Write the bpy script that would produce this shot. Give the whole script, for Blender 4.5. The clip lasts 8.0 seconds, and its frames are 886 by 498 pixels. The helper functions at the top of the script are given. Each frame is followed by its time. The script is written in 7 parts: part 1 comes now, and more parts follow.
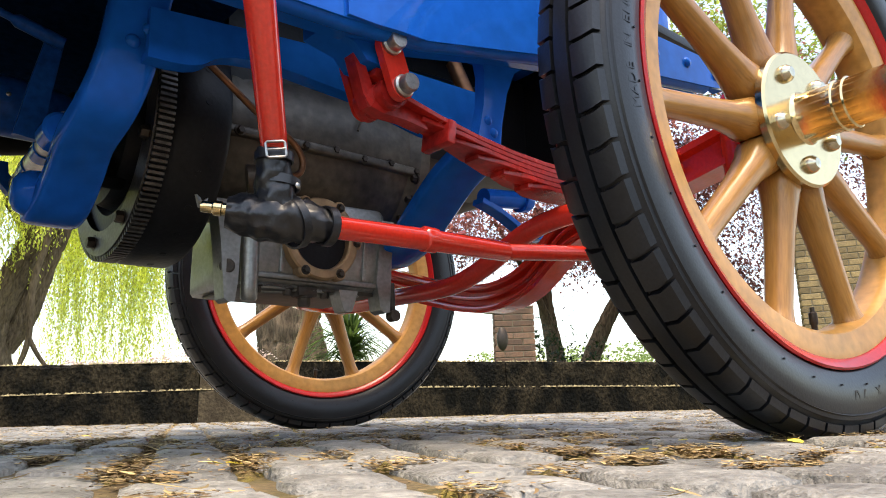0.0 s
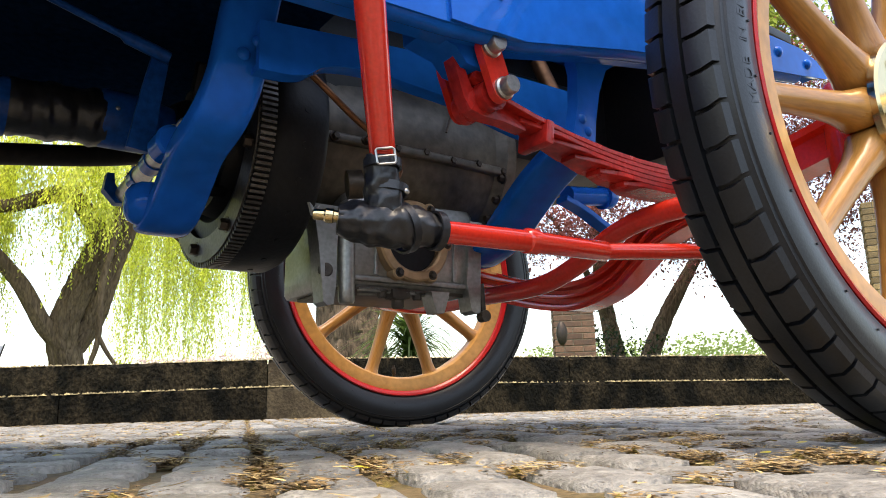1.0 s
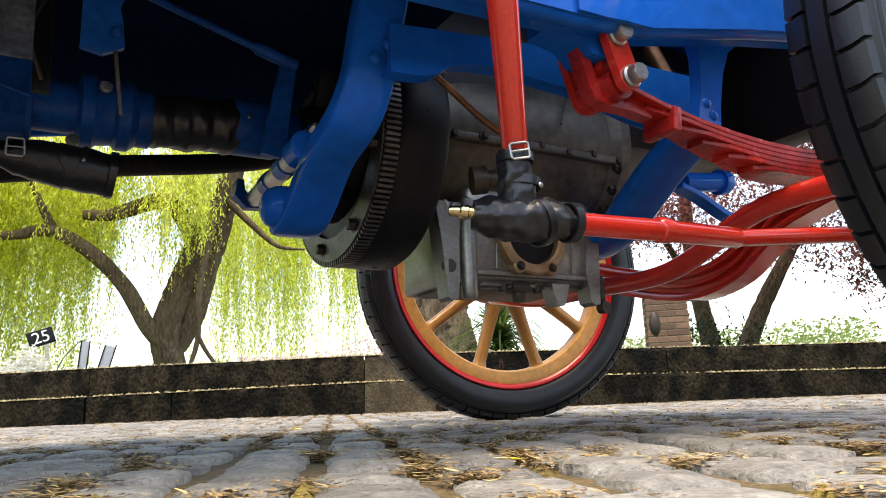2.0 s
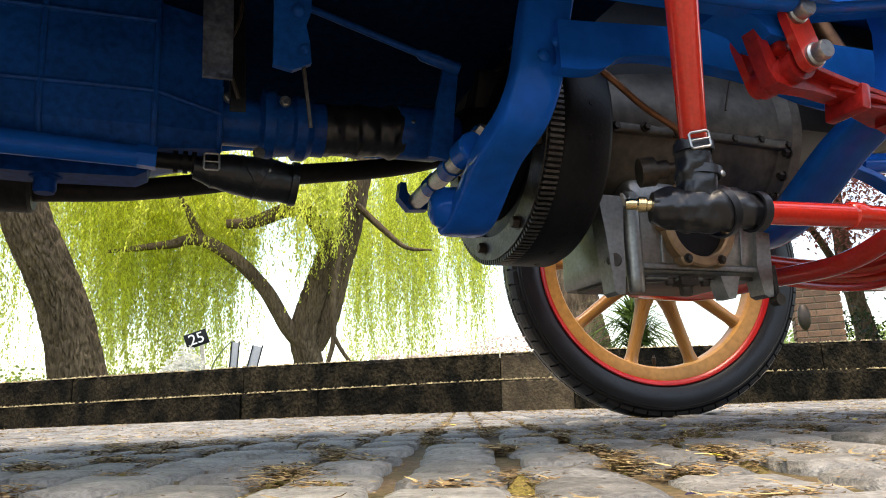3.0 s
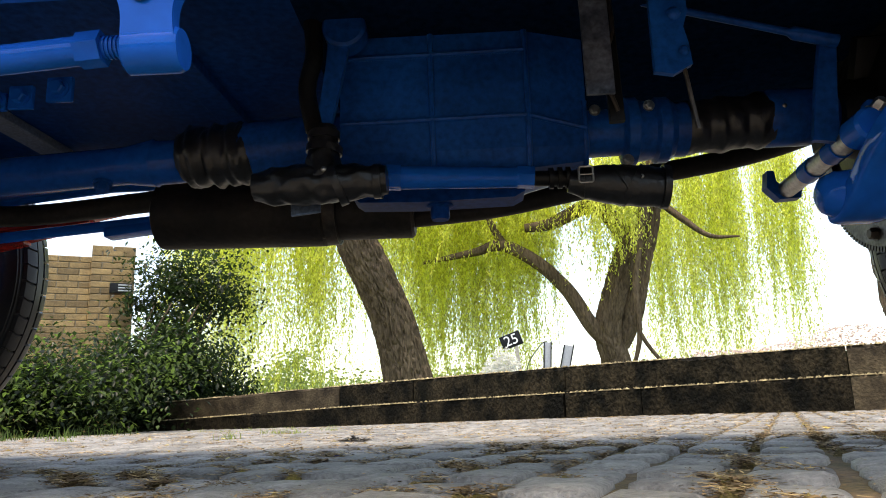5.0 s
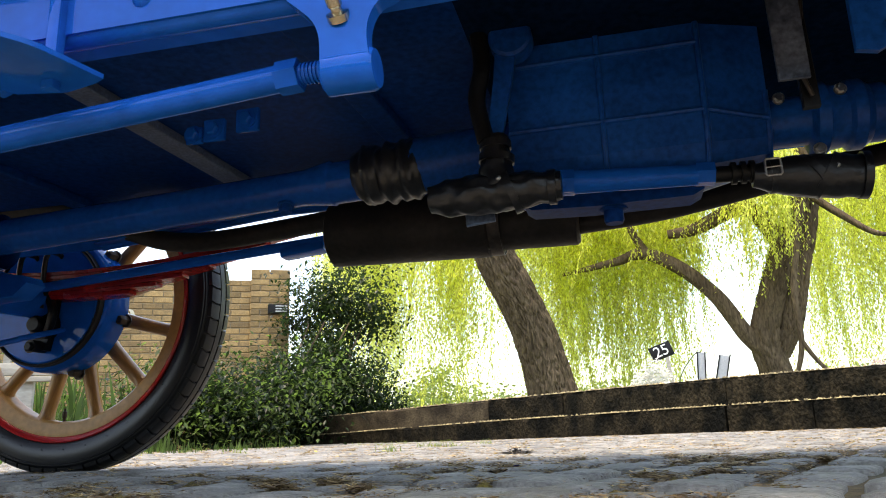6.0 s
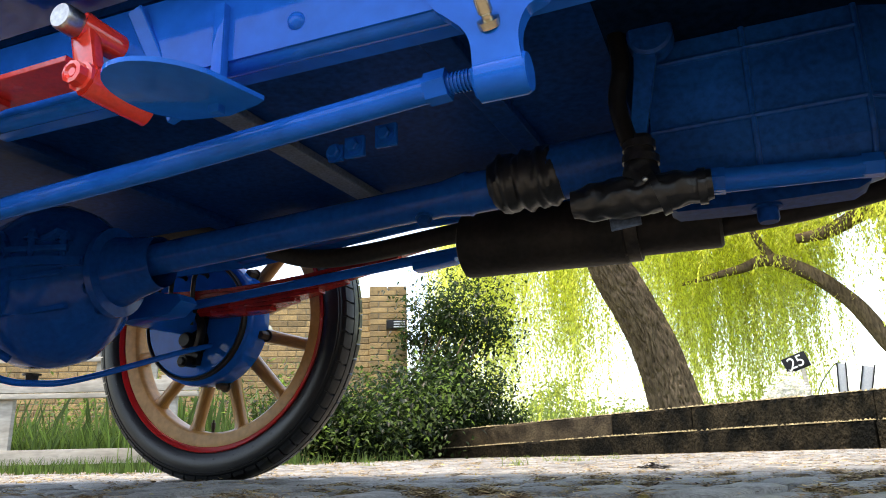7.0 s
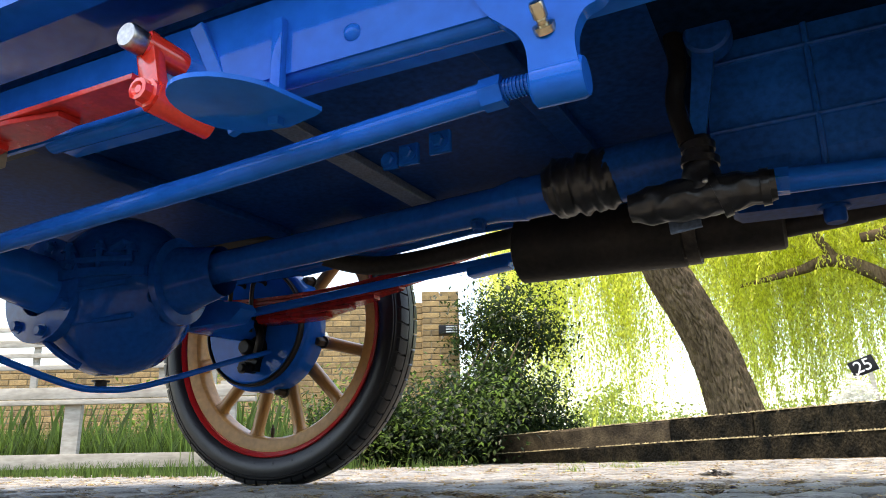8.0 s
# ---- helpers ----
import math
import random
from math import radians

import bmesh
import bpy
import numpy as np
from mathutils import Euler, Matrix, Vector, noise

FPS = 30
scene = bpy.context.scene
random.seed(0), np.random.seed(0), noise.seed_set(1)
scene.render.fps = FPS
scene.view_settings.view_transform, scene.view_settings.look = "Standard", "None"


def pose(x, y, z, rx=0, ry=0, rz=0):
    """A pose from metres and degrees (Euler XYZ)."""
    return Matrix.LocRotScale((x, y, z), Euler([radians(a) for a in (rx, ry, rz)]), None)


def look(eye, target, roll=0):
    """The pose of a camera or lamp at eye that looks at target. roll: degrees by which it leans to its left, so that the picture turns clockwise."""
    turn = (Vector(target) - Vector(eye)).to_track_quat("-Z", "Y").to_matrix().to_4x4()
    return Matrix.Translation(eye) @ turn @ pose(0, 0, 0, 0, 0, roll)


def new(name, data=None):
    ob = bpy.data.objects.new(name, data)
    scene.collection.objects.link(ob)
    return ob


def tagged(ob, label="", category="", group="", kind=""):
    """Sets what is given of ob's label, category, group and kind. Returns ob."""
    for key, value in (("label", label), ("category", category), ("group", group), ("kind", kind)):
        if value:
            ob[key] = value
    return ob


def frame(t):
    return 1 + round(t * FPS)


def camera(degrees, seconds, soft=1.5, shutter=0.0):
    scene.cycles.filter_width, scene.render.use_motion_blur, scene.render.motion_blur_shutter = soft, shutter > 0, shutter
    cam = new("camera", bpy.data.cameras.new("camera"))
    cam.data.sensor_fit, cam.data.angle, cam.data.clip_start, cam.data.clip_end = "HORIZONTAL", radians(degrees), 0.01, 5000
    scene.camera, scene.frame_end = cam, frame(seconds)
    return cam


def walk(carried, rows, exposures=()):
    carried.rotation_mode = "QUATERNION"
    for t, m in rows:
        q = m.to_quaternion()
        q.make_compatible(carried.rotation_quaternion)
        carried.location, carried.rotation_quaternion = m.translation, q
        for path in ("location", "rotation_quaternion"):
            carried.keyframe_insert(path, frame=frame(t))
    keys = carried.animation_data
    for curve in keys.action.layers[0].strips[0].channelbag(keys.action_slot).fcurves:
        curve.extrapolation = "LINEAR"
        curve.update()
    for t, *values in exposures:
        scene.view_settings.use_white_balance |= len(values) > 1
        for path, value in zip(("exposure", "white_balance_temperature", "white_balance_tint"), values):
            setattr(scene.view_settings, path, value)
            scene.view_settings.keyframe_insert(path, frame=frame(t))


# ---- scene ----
cam = camera(61.8, 8.0, soft=1.0)
PATH = [
    (0, (-1.05, -1.015, 0.043), (0.23, 0.461, 0.475), -1.6),
    (0.5, (-1.075, -0.994, 0.049), (0.157, 0.523, 0.472), -1.7),
    (1, (-1.102, -0.978, 0.054), (0.07, 0.587, 0.476), -1.8),
    (1.2, (-1.112, -0.972, 0.055), (0.028, 0.616, 0.479), -1.7),
    (2.3, (-1.174, -0.944, 0.055), (-0.261, 0.786, 0.47), -2.6),
    (2.5, (-1.184, -0.94, 0.057), (-0.332, 0.82, 0.477), -2.6),
    (3, (-1.216, -0.933, 0.054), (-0.527, 0.896, 0.475), -2.1),
    (3.5, (-1.244, -0.927, 0.058), (-0.719, 0.957, 0.479), -1.9),
    (4, (-1.267, -0.927, 0.061), (-0.926, 1.0, 0.476), -1.8),
    (4.5, (-1.296, -0.929, 0.063), (-1.147, 1.019, 0.489), -1.8),
    (5, (-1.328, -0.932, 0.066), (-1.407, 1.017, 0.508), -1.9),
    (5.2, (-1.34, -0.937, 0.065), (-1.492, 1.006, 0.513), -2.1),
    (6.3, (-1.397, -0.934, 0.058), (-1.927, 0.927, 0.564), -1.7),
    (6.5, (-1.408, -0.936, 0.057), (-1.99, 0.907, 0.57), -1.7),
    (7, (-1.425, -0.94, 0.054), (-2.143, 0.848, 0.59), -1.4),
    (7.5, (-1.431, -0.942, 0.055), (-2.25, 0.798, 0.602), -1.0),
    (8, (-1.431, -0.944, 0.056), (-2.272, 0.785, 0.607), -1.1),
]
EXPOSURES = [(0.0, 2.15, 8000, 10), (1.0, 2.15, 8000, 10), (2.5, 2.1, 8000, 10), (4.5, 1.95, 8000, 10), (6.5, 2.4, 8000, 10), (8.0, 2.5, 8000, 10)]
walk(cam, [(t, look(eye, target, roll)) for t, eye, target, roll in PATH], EXPOSURES)

# ---- light ----
world = bpy.data.worlds.new("world")
scene.world = world
world.use_nodes = True
wt = world.node_tree
sky = wt.nodes.new("ShaderNodeTexSky")
sky.sky_type, sky.sun_disc = "NISHITA", False
sky.sun_elevation, sky.sun_rotation = radians(77), radians(-154)
sky.air_density, sky.dust_density, sky.ozone_density = 1.0, 2.0, 1.0
wt.nodes["Background"].inputs["Strength"].default_value = 0.15
wt.links.new(sky.outputs["Color"], wt.nodes["Background"].inputs["Color"])
sun_data = bpy.data.lights.new("sun", "SUN")
sun_data.energy, sun_data.angle, sun_data.color = 0.75, radians(25), (1.0, 0.94, 0.84)
sun = new("sun", sun_data)
sun.matrix_world = look((-2, -4.2, 20), (0, 0, 0))

# ---- materials ----
def surface(name, color, rough=0.5, metal=0.0, vary=0.15, scale=8.0, bump=0.0, fine=60.0, second=None, mix=0.5, coat=0.0, each=0.0, stretch=(1, 1, 1), spec=0.5, deep=0.003):
    """A procedural surface: two scales of noise vary colour and gloss; second is a stain or wear colour; each varies it from piece to piece."""
    m = bpy.data.materials.new(name)
    m.use_nodes = True
    nt, n = m.node_tree, m.node_tree.nodes
    b = n["Principled BSDF"]
    co = n.new("ShaderNodeTexCoord")
    mp = n.new("ShaderNodeMapping")
    mp.inputs["Scale"].default_value = stretch
    nt.links.new(co.outputs["Object"], mp.inputs["Vector"])
    n1, n2 = n.new("ShaderNodeTexNoise"), n.new("ShaderNodeTexNoise")
    for node, s, d in ((n1, scale, 5.0), (n2, fine, 3.0)):
        node.inputs["Scale"].default_value, node.inputs["Detail"].default_value = s, d
        nt.links.new(mp.outputs["Vector"], node.inputs["Vector"])
    ramp = n.new("ShaderNodeValToRGB")
    ramp.color_ramp.elements[0].position, ramp.color_ramp.elements[1].position = 0.5 - mix * 0.3, 0.5 + mix * 0.3
    low = second or tuple(c * (1 - vary) for c in color)
    ramp.color_ramp.elements[0].color, ramp.color_ramp.elements[1].color = (*low, 1), (*color, 1)
    nt.links.new(n1.outputs["Fac"], ramp.inputs["Fac"])
    hue = n.new("ShaderNodeHueSaturation")
    nt.links.new(ramp.outputs["Color"], hue.inputs["Color"])
    val = n.new("ShaderNodeMapRange")
    val.inputs["To Min"].default_value, val.inputs["To Max"].default_value = 1 - vary, 1 + vary
    val.inputs["From Min"].default_value, val.inputs["From Max"].default_value = 0.3, 0.7
    nt.links.new(n2.outputs["Fac"], val.inputs["Value"])
    if each:
        info = n.new("ShaderNodeObjectInfo")
        geo = n.new("ShaderNodeNewGeometry")
        add = n.new("ShaderNodeMath")
        add.operation = "ADD"
        nt.links.new(info.outputs["Random"], add.inputs[0])
        nt.links.new(geo.outputs["Random Per Island"], add.inputs[1])
        fr = n.new("ShaderNodeMath")
        fr.operation = "FRACT"
        nt.links.new(add.outputs[0], fr.inputs[0])
        mr = n.new("ShaderNodeMapRange")
        mr.inputs["To Min"].default_value, mr.inputs["To Max"].default_value = 1 - each, 1 + each
        nt.links.new(fr.outputs[0], mr.inputs["Value"])
        mul = n.new("ShaderNodeMath")
        mul.operation = "MULTIPLY"
        nt.links.new(mr.outputs["Result"], mul.inputs[0])
        nt.links.new(val.outputs["Result"], mul.inputs[1])
        nt.links.new(mul.outputs[0], hue.inputs["Value"])
    else:
        nt.links.new(val.outputs["Result"], hue.inputs["Value"])
    nt.links.new(hue.outputs["Color"], b.inputs["Base Color"])
    rr = n.new("ShaderNodeMapRange")
    rr.inputs["To Min"].default_value, rr.inputs["To Max"].default_value = max(0.02, rough * 0.75), min(1.0, rough * 1.25)
    nt.links.new(n1.outputs["Fac"], rr.inputs["Value"])
    nt.links.new(rr.outputs["Result"], b.inputs["Roughness"])
    b.inputs["Metallic"].default_value = metal
    b.inputs["Specular IOR Level"].default_value = spec
    if coat:
        b.inputs["Coat Weight"].default_value, b.inputs["Coat Roughness"].default_value = coat, 0.06
    if bump:
        bp = n.new("ShaderNodeBump")
        bp.inputs["Strength"].default_value, bp.inputs["Distance"].default_value = min(1.0, bump), deep
        nt.links.new(n2.outputs["Fac"], bp.inputs["Height"])
        nt.links.new(bp.outputs["Normal"], b.inputs["Normal"])
    return m


BLUE = surface("blue_enamel", (0.0001, 0.105, 0.50), 0.07, 0, 0.10, 5, 0.06, 40, coat=0.08, spec=0.09)
BLUE_MID = surface("blue_axle_paint", (0.0005, 0.080, 0.38), 0.22, 0, 0.15, 7, 0.08, 90, (0.0005, 0.048, 0.25), 0.9, coat=0.12, spec=0.12)
BLUE_DULL = surface("blue_dusty", (0.002, 0.080, 0.34), 0.36, 0, 0.25, 9, 0.12, 110, (0.002, 0.036, 0.17), 0.9, spec=0.15)
# near-black copy of the floor blue: deep shade put into the colour
BLUE_DEEP_SHADE = surface("blue_deep_shade", (0.004, 0.017, 0.045), 0.7, 0, 0.3, 3, 0.06, 90, (0.001, 0.005, 0.016), 0.9, spec=0.0)
# car blue darkened for downward faces, with the shade mixed into the colour
BLUE_SHADED = surface("blue_shaded_underside", (0.002, 0.046, 0.22), 0.42, 0, 0.3, 3, 0.06, 90, (0.001, 0.018, 0.08), 0.9, spec=0.025)
RED = surface("red_enamel", (0.64, 0.032, 0.018), 0.14, 0, 0.10, 6, 0.04, 200, coat=0.5)
RED_OLD = surface("red_paint_oily", (0.52, 0.024, 0.018), 0.26, 0, 0.2, 14, 0.25, 120, (0.18, 0.010, 0.010), 0.7)
WOOD = surface("varnished_wood", (0.42, 0.21, 0.056), 0.30, 0, 0.18, 9, 0.08, 60, (0.27, 0.115, 0.026), 0.9, coat=0.12, each=0.12, stretch=(6, 6, 0.6), spec=0.35)
RIM_WOOD = surface("varnished_felloe", (0.50, 0.265, 0.080), 0.36, 0, 0.18, 7, 0.05, 60, (0.38, 0.18, 0.045), 0.9, coat=0.05, spec=0.25)
RUBBER = surface("tyre_rubber", (0.010, 0.0115, 0.0145), 0.36, 0, 0.3, 12, 0.06, 300, spec=0.38)
BRASS = surface("polished_brass", (0.70, 0.54, 0.29), 0.15, 1, 0.12, 12, 0.03, 150)
BRASS_DULL = surface("handled_brass", (0.60, 0.47, 0.26), 0.17, 1, 0.05, 6, 0.01, 60)
BOLT_BRASS = surface("worn_brass_bolt", (0.52, 0.46, 0.34), 0.25, 1, 0.15, 18, 0.05, 150)
RIM_RED = surface("rim_red", (0.42, 0.015, 0.016), 0.24, 0, 0.1, 6, 0.03, 200, coat=0.1, spec=0.3)
STEEL = surface("plain_steel", (0.42, 0.41, 0.39), 0.35, 1, 0.2, 30, 0.1, 200)
ALLOY = surface("cast_aluminium", (0.34, 0.34, 0.325), 0.36, 0.8, 0.16, 9, 0.10, 150, (0.17, 0.165, 0.15), 0.9)
ALLOY_DIRTY = surface("oily_aluminium", (0.15, 0.132, 0.105), 0.45, 0.4, 0.3, 7, 0.2, 70, (0.024, 0.020, 0.016), 0.9)
BLACKM = surface("black_paint", (0.008, 0.008, 0.009), 0.42, 0, 0.3, 12, 0.12, 150, spec=0.20)
IRON = surface("dark_iron", (0.035, 0.032, 0.03), 0.5, 0.6, 0.3, 16, 0.2, 120, (0.065, 0.045, 0.03), 0.7)
TOOTH = surface("worn_gear_steel", (0.16, 0.15, 0.14), 0.4, 0.8, 0.3, 30, 0.1, 200, (0.05, 0.045, 0.04), 0.8)
LEATHER = surface("black_leather", (0.012, 0.012, 0.014), 0.33, 0, 0.3, 18, 0.22, 140)
COPPER = surface("copper_pipe", (0.22, 0.10, 0.05), 0.45, 0.8, 0.25, 20)
MUFF = surface("heat_stained_steel", (0.013, 0.0115, 0.0105), 0.6, 0.1, 0.25, 6, 0.25, 90, (0.028, 0.022, 0.018), 0.5, spec=0.25)


# ---- mesh tools ----
def mesh_of(bm, name, material, smooth=False):
    me = bpy.data.meshes.new(name)
    bmesh.ops.recalc_face_normals(bm, faces=bm.faces)
    bm.to_mesh(me)
    bm.free()
    me.materials.append(material)
    if smooth:
        me.shade_smooth()
        me.set_sharp_from_angle(angle=radians(38))
    return me


def part(name, bm, material, parent, label="", smooth=True):
    ob = new(name, mesh_of(bm, name, material, smooth))
    ob.parent = parent
    if label:
        tagged(ob, label)
    return ob


def thing(name, label, category, at=(0, 0, 0), group="", kind=""):
    ob = new(name)
    ob.location = at
    return tagged(ob, label, category, group, kind)


def box(bm, c, size, m=None, bevel=0.0):
    """A box round c, turned by m about its centre, with chamfered edges."""
    tmp = bmesh.new()
    bmesh.ops.create_cube(tmp, size=1.0)
    bmesh.ops.scale(tmp, vec=size, verts=tmp.verts)
    if bevel:
        bmesh.ops.bevel(tmp, geom=tmp.edges[:], offset=bevel, segments=2, affect="EDGES", profile=0.6)
    join(bm, tmp, Matrix.Translation(c) @ (m or Matrix()))
    return bm


def join(bm, tmp, m=Matrix()):
    at = {v: bm.verts.new(m @ v.co) for v in tmp.verts}
    for f in tmp.faces:
        bm.faces.new([at[v] for v in f.verts])
    tmp.free()
    return bm


def frame_along(d):
    d = Vector(d).normalized()
    up = Vector((0, 0, 1)) if abs(d.z) < 0.9 else Vector((1, 0, 0))
    a = d.cross(up).normalized()
    return a, a.cross(d).normalized(), d


def sweep(bm, path, radius, seg=14, flat=1.0, cap=True):
    """A round or flattened bar along a path; radius: one or one for each point."""
    path = [Vector(p) for p in path]
    rs = radius if isinstance(radius, (list, tuple)) else [radius] * len(path)
    rings, keep = [], None
    for i, p in enumerate(path):
        d = (path[min(i + 1, len(path) - 1)] - path[max(i - 1, 0)]).normalized()
        if keep is None:
            a, b, _ = frame_along(d)
        else:
            a = (keep - d * keep.dot(d)).normalized()
            b = d.cross(a)
        keep = a
        b = d.cross(a)
        rings.append([bm.verts.new(p + rs[i] * (math.cos(t) * a * flat + math.sin(t) * b)) for t in (2 * math.pi * k / seg for k in range(seg))])
    for r, s in zip(rings, rings[1:]):
        for k in range(seg):
            bm.faces.new((r[k], r[(k + 1) % seg], s[(k + 1) % seg], s[k]))
    if cap:
        bm.faces.new(rings[0])
        bm.faces.new(rings[-1])
    return bm


def curve(points, n=8):
    """Points of a smooth line through the given ones."""
    p = [Vector(q) for q in points]
    p = [2 * p[0] - p[1], *p, 2 * p[-1] - p[-2]]
    out = []
    for i in range(1, len(p) - 2):
        for k in range(n):
            t = k / n
            out.append(0.5 * (2 * p[i] + (p[i + 1] - p[i - 1]) * t + (2 * p[i - 1] - 5 * p[i] + 4 * p[i + 1] - p[i + 2]) * t * t + (3 * p[i] - p[i - 1] - 3 * p[i + 1] + p[i + 2]) * t ** 3))
    return out + [p[-2]]


def lathe(bm, profile, c, axis, seg=40, arc=2 * math.pi, closed=False):
    """Turns (radius, along) pairs round an axis through c."""
    a, b, d = frame_along(axis)
    c = Vector(c)
    n = seg if arc > 6.28 else seg + 1
    rings = []
    for k in range(n):
        t = arc * k / seg
        e = math.cos(t) * a + math.sin(t) * b
        rings.append([bm.verts.new(c + r * e + h * d) for r, h in profile])
    m = len(profile)
    for k in range(seg):
        r, s = rings[k], rings[(k + 1) % n]
        for i in range(m if closed else m - 1):
            j = (i + 1) % m
            bm.faces.new((r[i], r[j], s[j], s[i]))
    bmesh.ops.remove_doubles(bm, verts=bm.verts[:], dist=1e-6)
    return bm


def rod(bm, a, b, r, seg=16, r2=None):
    return sweep(bm, [a, b], [r, r if r2 is None else r2], seg)


def plate(bm, outline, thick, m, bevel=0.0):
    """A flat plate: an outline in the x, y of m, and a thickness along its z."""
    tmp = bmesh.new()
    lo = [tmp.verts.new((x, y, 0)) for x, y in outline]
    hi = [tmp.verts.new((x, y, thick)) for x, y in outline]
    tmp.faces.new(lo[::-1])
    tmp.faces.new(hi)
    for i in range(len(lo)):
        j = (i + 1) % len(lo)
        tmp.faces.new((lo[i], lo[j], hi[j], hi[i]))
    if bevel:
        bmesh.ops.bevel(tmp, geom=[e for e in tmp.edges if len(e.link_faces) == 2 and e.calc_face_angle(0) > 0.9], offset=bevel, segments=2, affect="EDGES", profile=0.6)
    return join(bm, tmp, m)


def bolt(bm, c, axis, r=0.009, h=0.008, dome=False):
    """A hexagon head with a washer, or a domed rivet."""
    a, b, d = frame_along(axis)
    if dome:
        return lathe(bm, [(0.0, h), (r * 0.5, h * 0.9), (r * 0.85, h * 0.5), (r, 0.0)], c, axis, 12)
    lathe(bm, [(0.0, 0.002), (r * 1.35, 0.002), (r * 1.35, -0.001)], c, axis, 16)
    return lathe(bm, [(0.0, h), (r * 0.8, h), (r, h * 0.8), (r, 0.0)], c, axis, 6)


XZ = Matrix(((1, 0, 0, 0), (0, 0, -1, 0), (0, 1, 0, 0), (0, 0, 0, 1)))  # outline x, y -> world x, z; thickness towards -y


def at_y(y):
    return Matrix.Translation((0, y, 0)) @ XZ

# ---- the car ----
car = thing("vintage_car", "royal blue vintage car with red springs and wooden wheels", "car")


def tyre_mesh(depth):
    """depth scales the height of the wall over the rim."""
    bm = bmesh.new()
    # carcass: (radius, across)
    prof = [(0.330, -0.030), (0.340, -0.042), (0.365, -0.049), (0.385, -0.050), (0.400, -0.047), (0.404, -0.0465), (0.405, -0.044), (0.412, -0.040), (0.4195, -0.031), (0.4215, -0.012), (0.4215, 0.012),
            (0.4195, 0.031), (0.412, 0.040), (0.405, 0.044), (0.404, 0.0465), (0.400, 0.047), (0.385, 0.050), (0.365, 0.049), (0.340, 0.042), (0.330, 0.030)]
    lathe(bm, prof, (0, 0, 0), (0, 1, 0), 120, closed=True)
    # shoulder blocks and middle ribs of the tread
    n = 66
    for k in range(n):
        for side in (-1, 1):
            t = 2 * math.pi * (k + (0.5 if side > 0 else 0)) / n
            w = 2 * math.pi / n * 0.435
            cs = [(0.4205, 0.0135), (0.4300, 0.0145), (0.4285, 0.030), (0.4215, 0.0415), (0.4110, 0.0435), (0.4090, 0.0395)]
            rings = []
            for s, sh in ((-1, 0.0), (1, 0.0)):
                ring = []
                for r, y in cs:
                    tt = t + s * w + (0.012 if y > 0.03 else 0.0)
                    ring.append(bm.verts.new((r * math.sin(tt), side * y, r * math.cos(tt))))
                rings.append(ring)
            q = len(cs)
            for i in range(q):
                j = (i + 1) % q
                bm.faces.new((rings[0][i], rings[0][j], rings[1][j], rings[1][i]))
            bm.faces.new(rings[0])
            bm.faces.new(rings[1])
    for y0, y1 in ((-0.0105, 0.0105),):
        lathe(bm, [(0.4205, y0), (0.4292, y0 + 0.001), (0.4298, 0.0), (0.4292, y1 - 0.001), (0.4205, y1)], (0, 0, 0), (0, 1, 0), 120)
    # thin moulding line, vent nubs
    for side in (-1, 1):
        lathe(bm, [(0.396, side * 0.0475), (0.3975, side * 0.0498), (0.399, side * 0.047)], (0, 0, 0), (0, 1, 0), 120)
        for k in range(36):
            t = 2 * math.pi * k / 36 + 0.05
            box(bm, (0.357 * math.sin(t), side * 0.0475, 0.357 * math.cos(t)), (0.002, 0.003, 0.002))
    for v in bm.verts:
        r = math.hypot(v.co.x, v.co.z)
        q = (0.330 + (r - 0.330) * depth) / r
        v.co.x, v.co.z = v.co.x * q, v.co.z * q
    return mesh_of(bm, "tyre", RUBBER, True)


def spoke_mesh(n):
    """One wooden spoke that points down, swelling towards the hub, where it meets its neighbours."""
    bm = bmesh.new()
    secs = []
    for r, w, d in ((0.050, 0.0, 0.024), (0.085, 0.0, 0.026), (0.100, 0.0255, 0.025), (0.125, 0.0195, 0.0225), (0.16, 0.0175, 0.0195), (0.21, 0.0165, 0.0175), (0.262, 0.0160, 0.0165), (0.278, 0.0185, 0.018), (0.286, 0.024, 0.021)):
        w = w or (r * math.tan(math.pi / n) * 0.995)
        secs.append((r, w, d))
    seg, rings = 14, []
    for r, w, d in secs:
        ring = []
        for k in range(seg):
            t = 2 * math.pi * k / seg
            c, s = math.cos(t), math.sin(t)
            p = 0.55 if r < 0.09 else 0.85
            ring.append(bm.verts.new((w * math.copysign(abs(c) ** p, c), d * math.copysign(abs(s) ** p, s), -r)))
        rings.append(ring)
    for a, b in zip(rings, rings[1:]):
        for k in range(seg):
            bm.faces.new((a[k], a[(k + 1) % seg], b[(k + 1) % seg], b[k]))
    bm.faces.new(rings[0])
    bm.faces.new(rings[-1])
    return mesh_of(bm, "spoke", WOOD, True)


TYRE = {False: tyre_mesh(0.89), True: tyre_mesh(0.80)}
SPOKE = {n: spoke_mesh(n) for n in (10, 12)}


def shared(name, mesh, parent, m=Matrix(), label=""):
    ob = new(name, mesh)
    ob.parent = parent
    ob.matrix_basis = m
    if label:
        tagged(ob, label)
    return ob


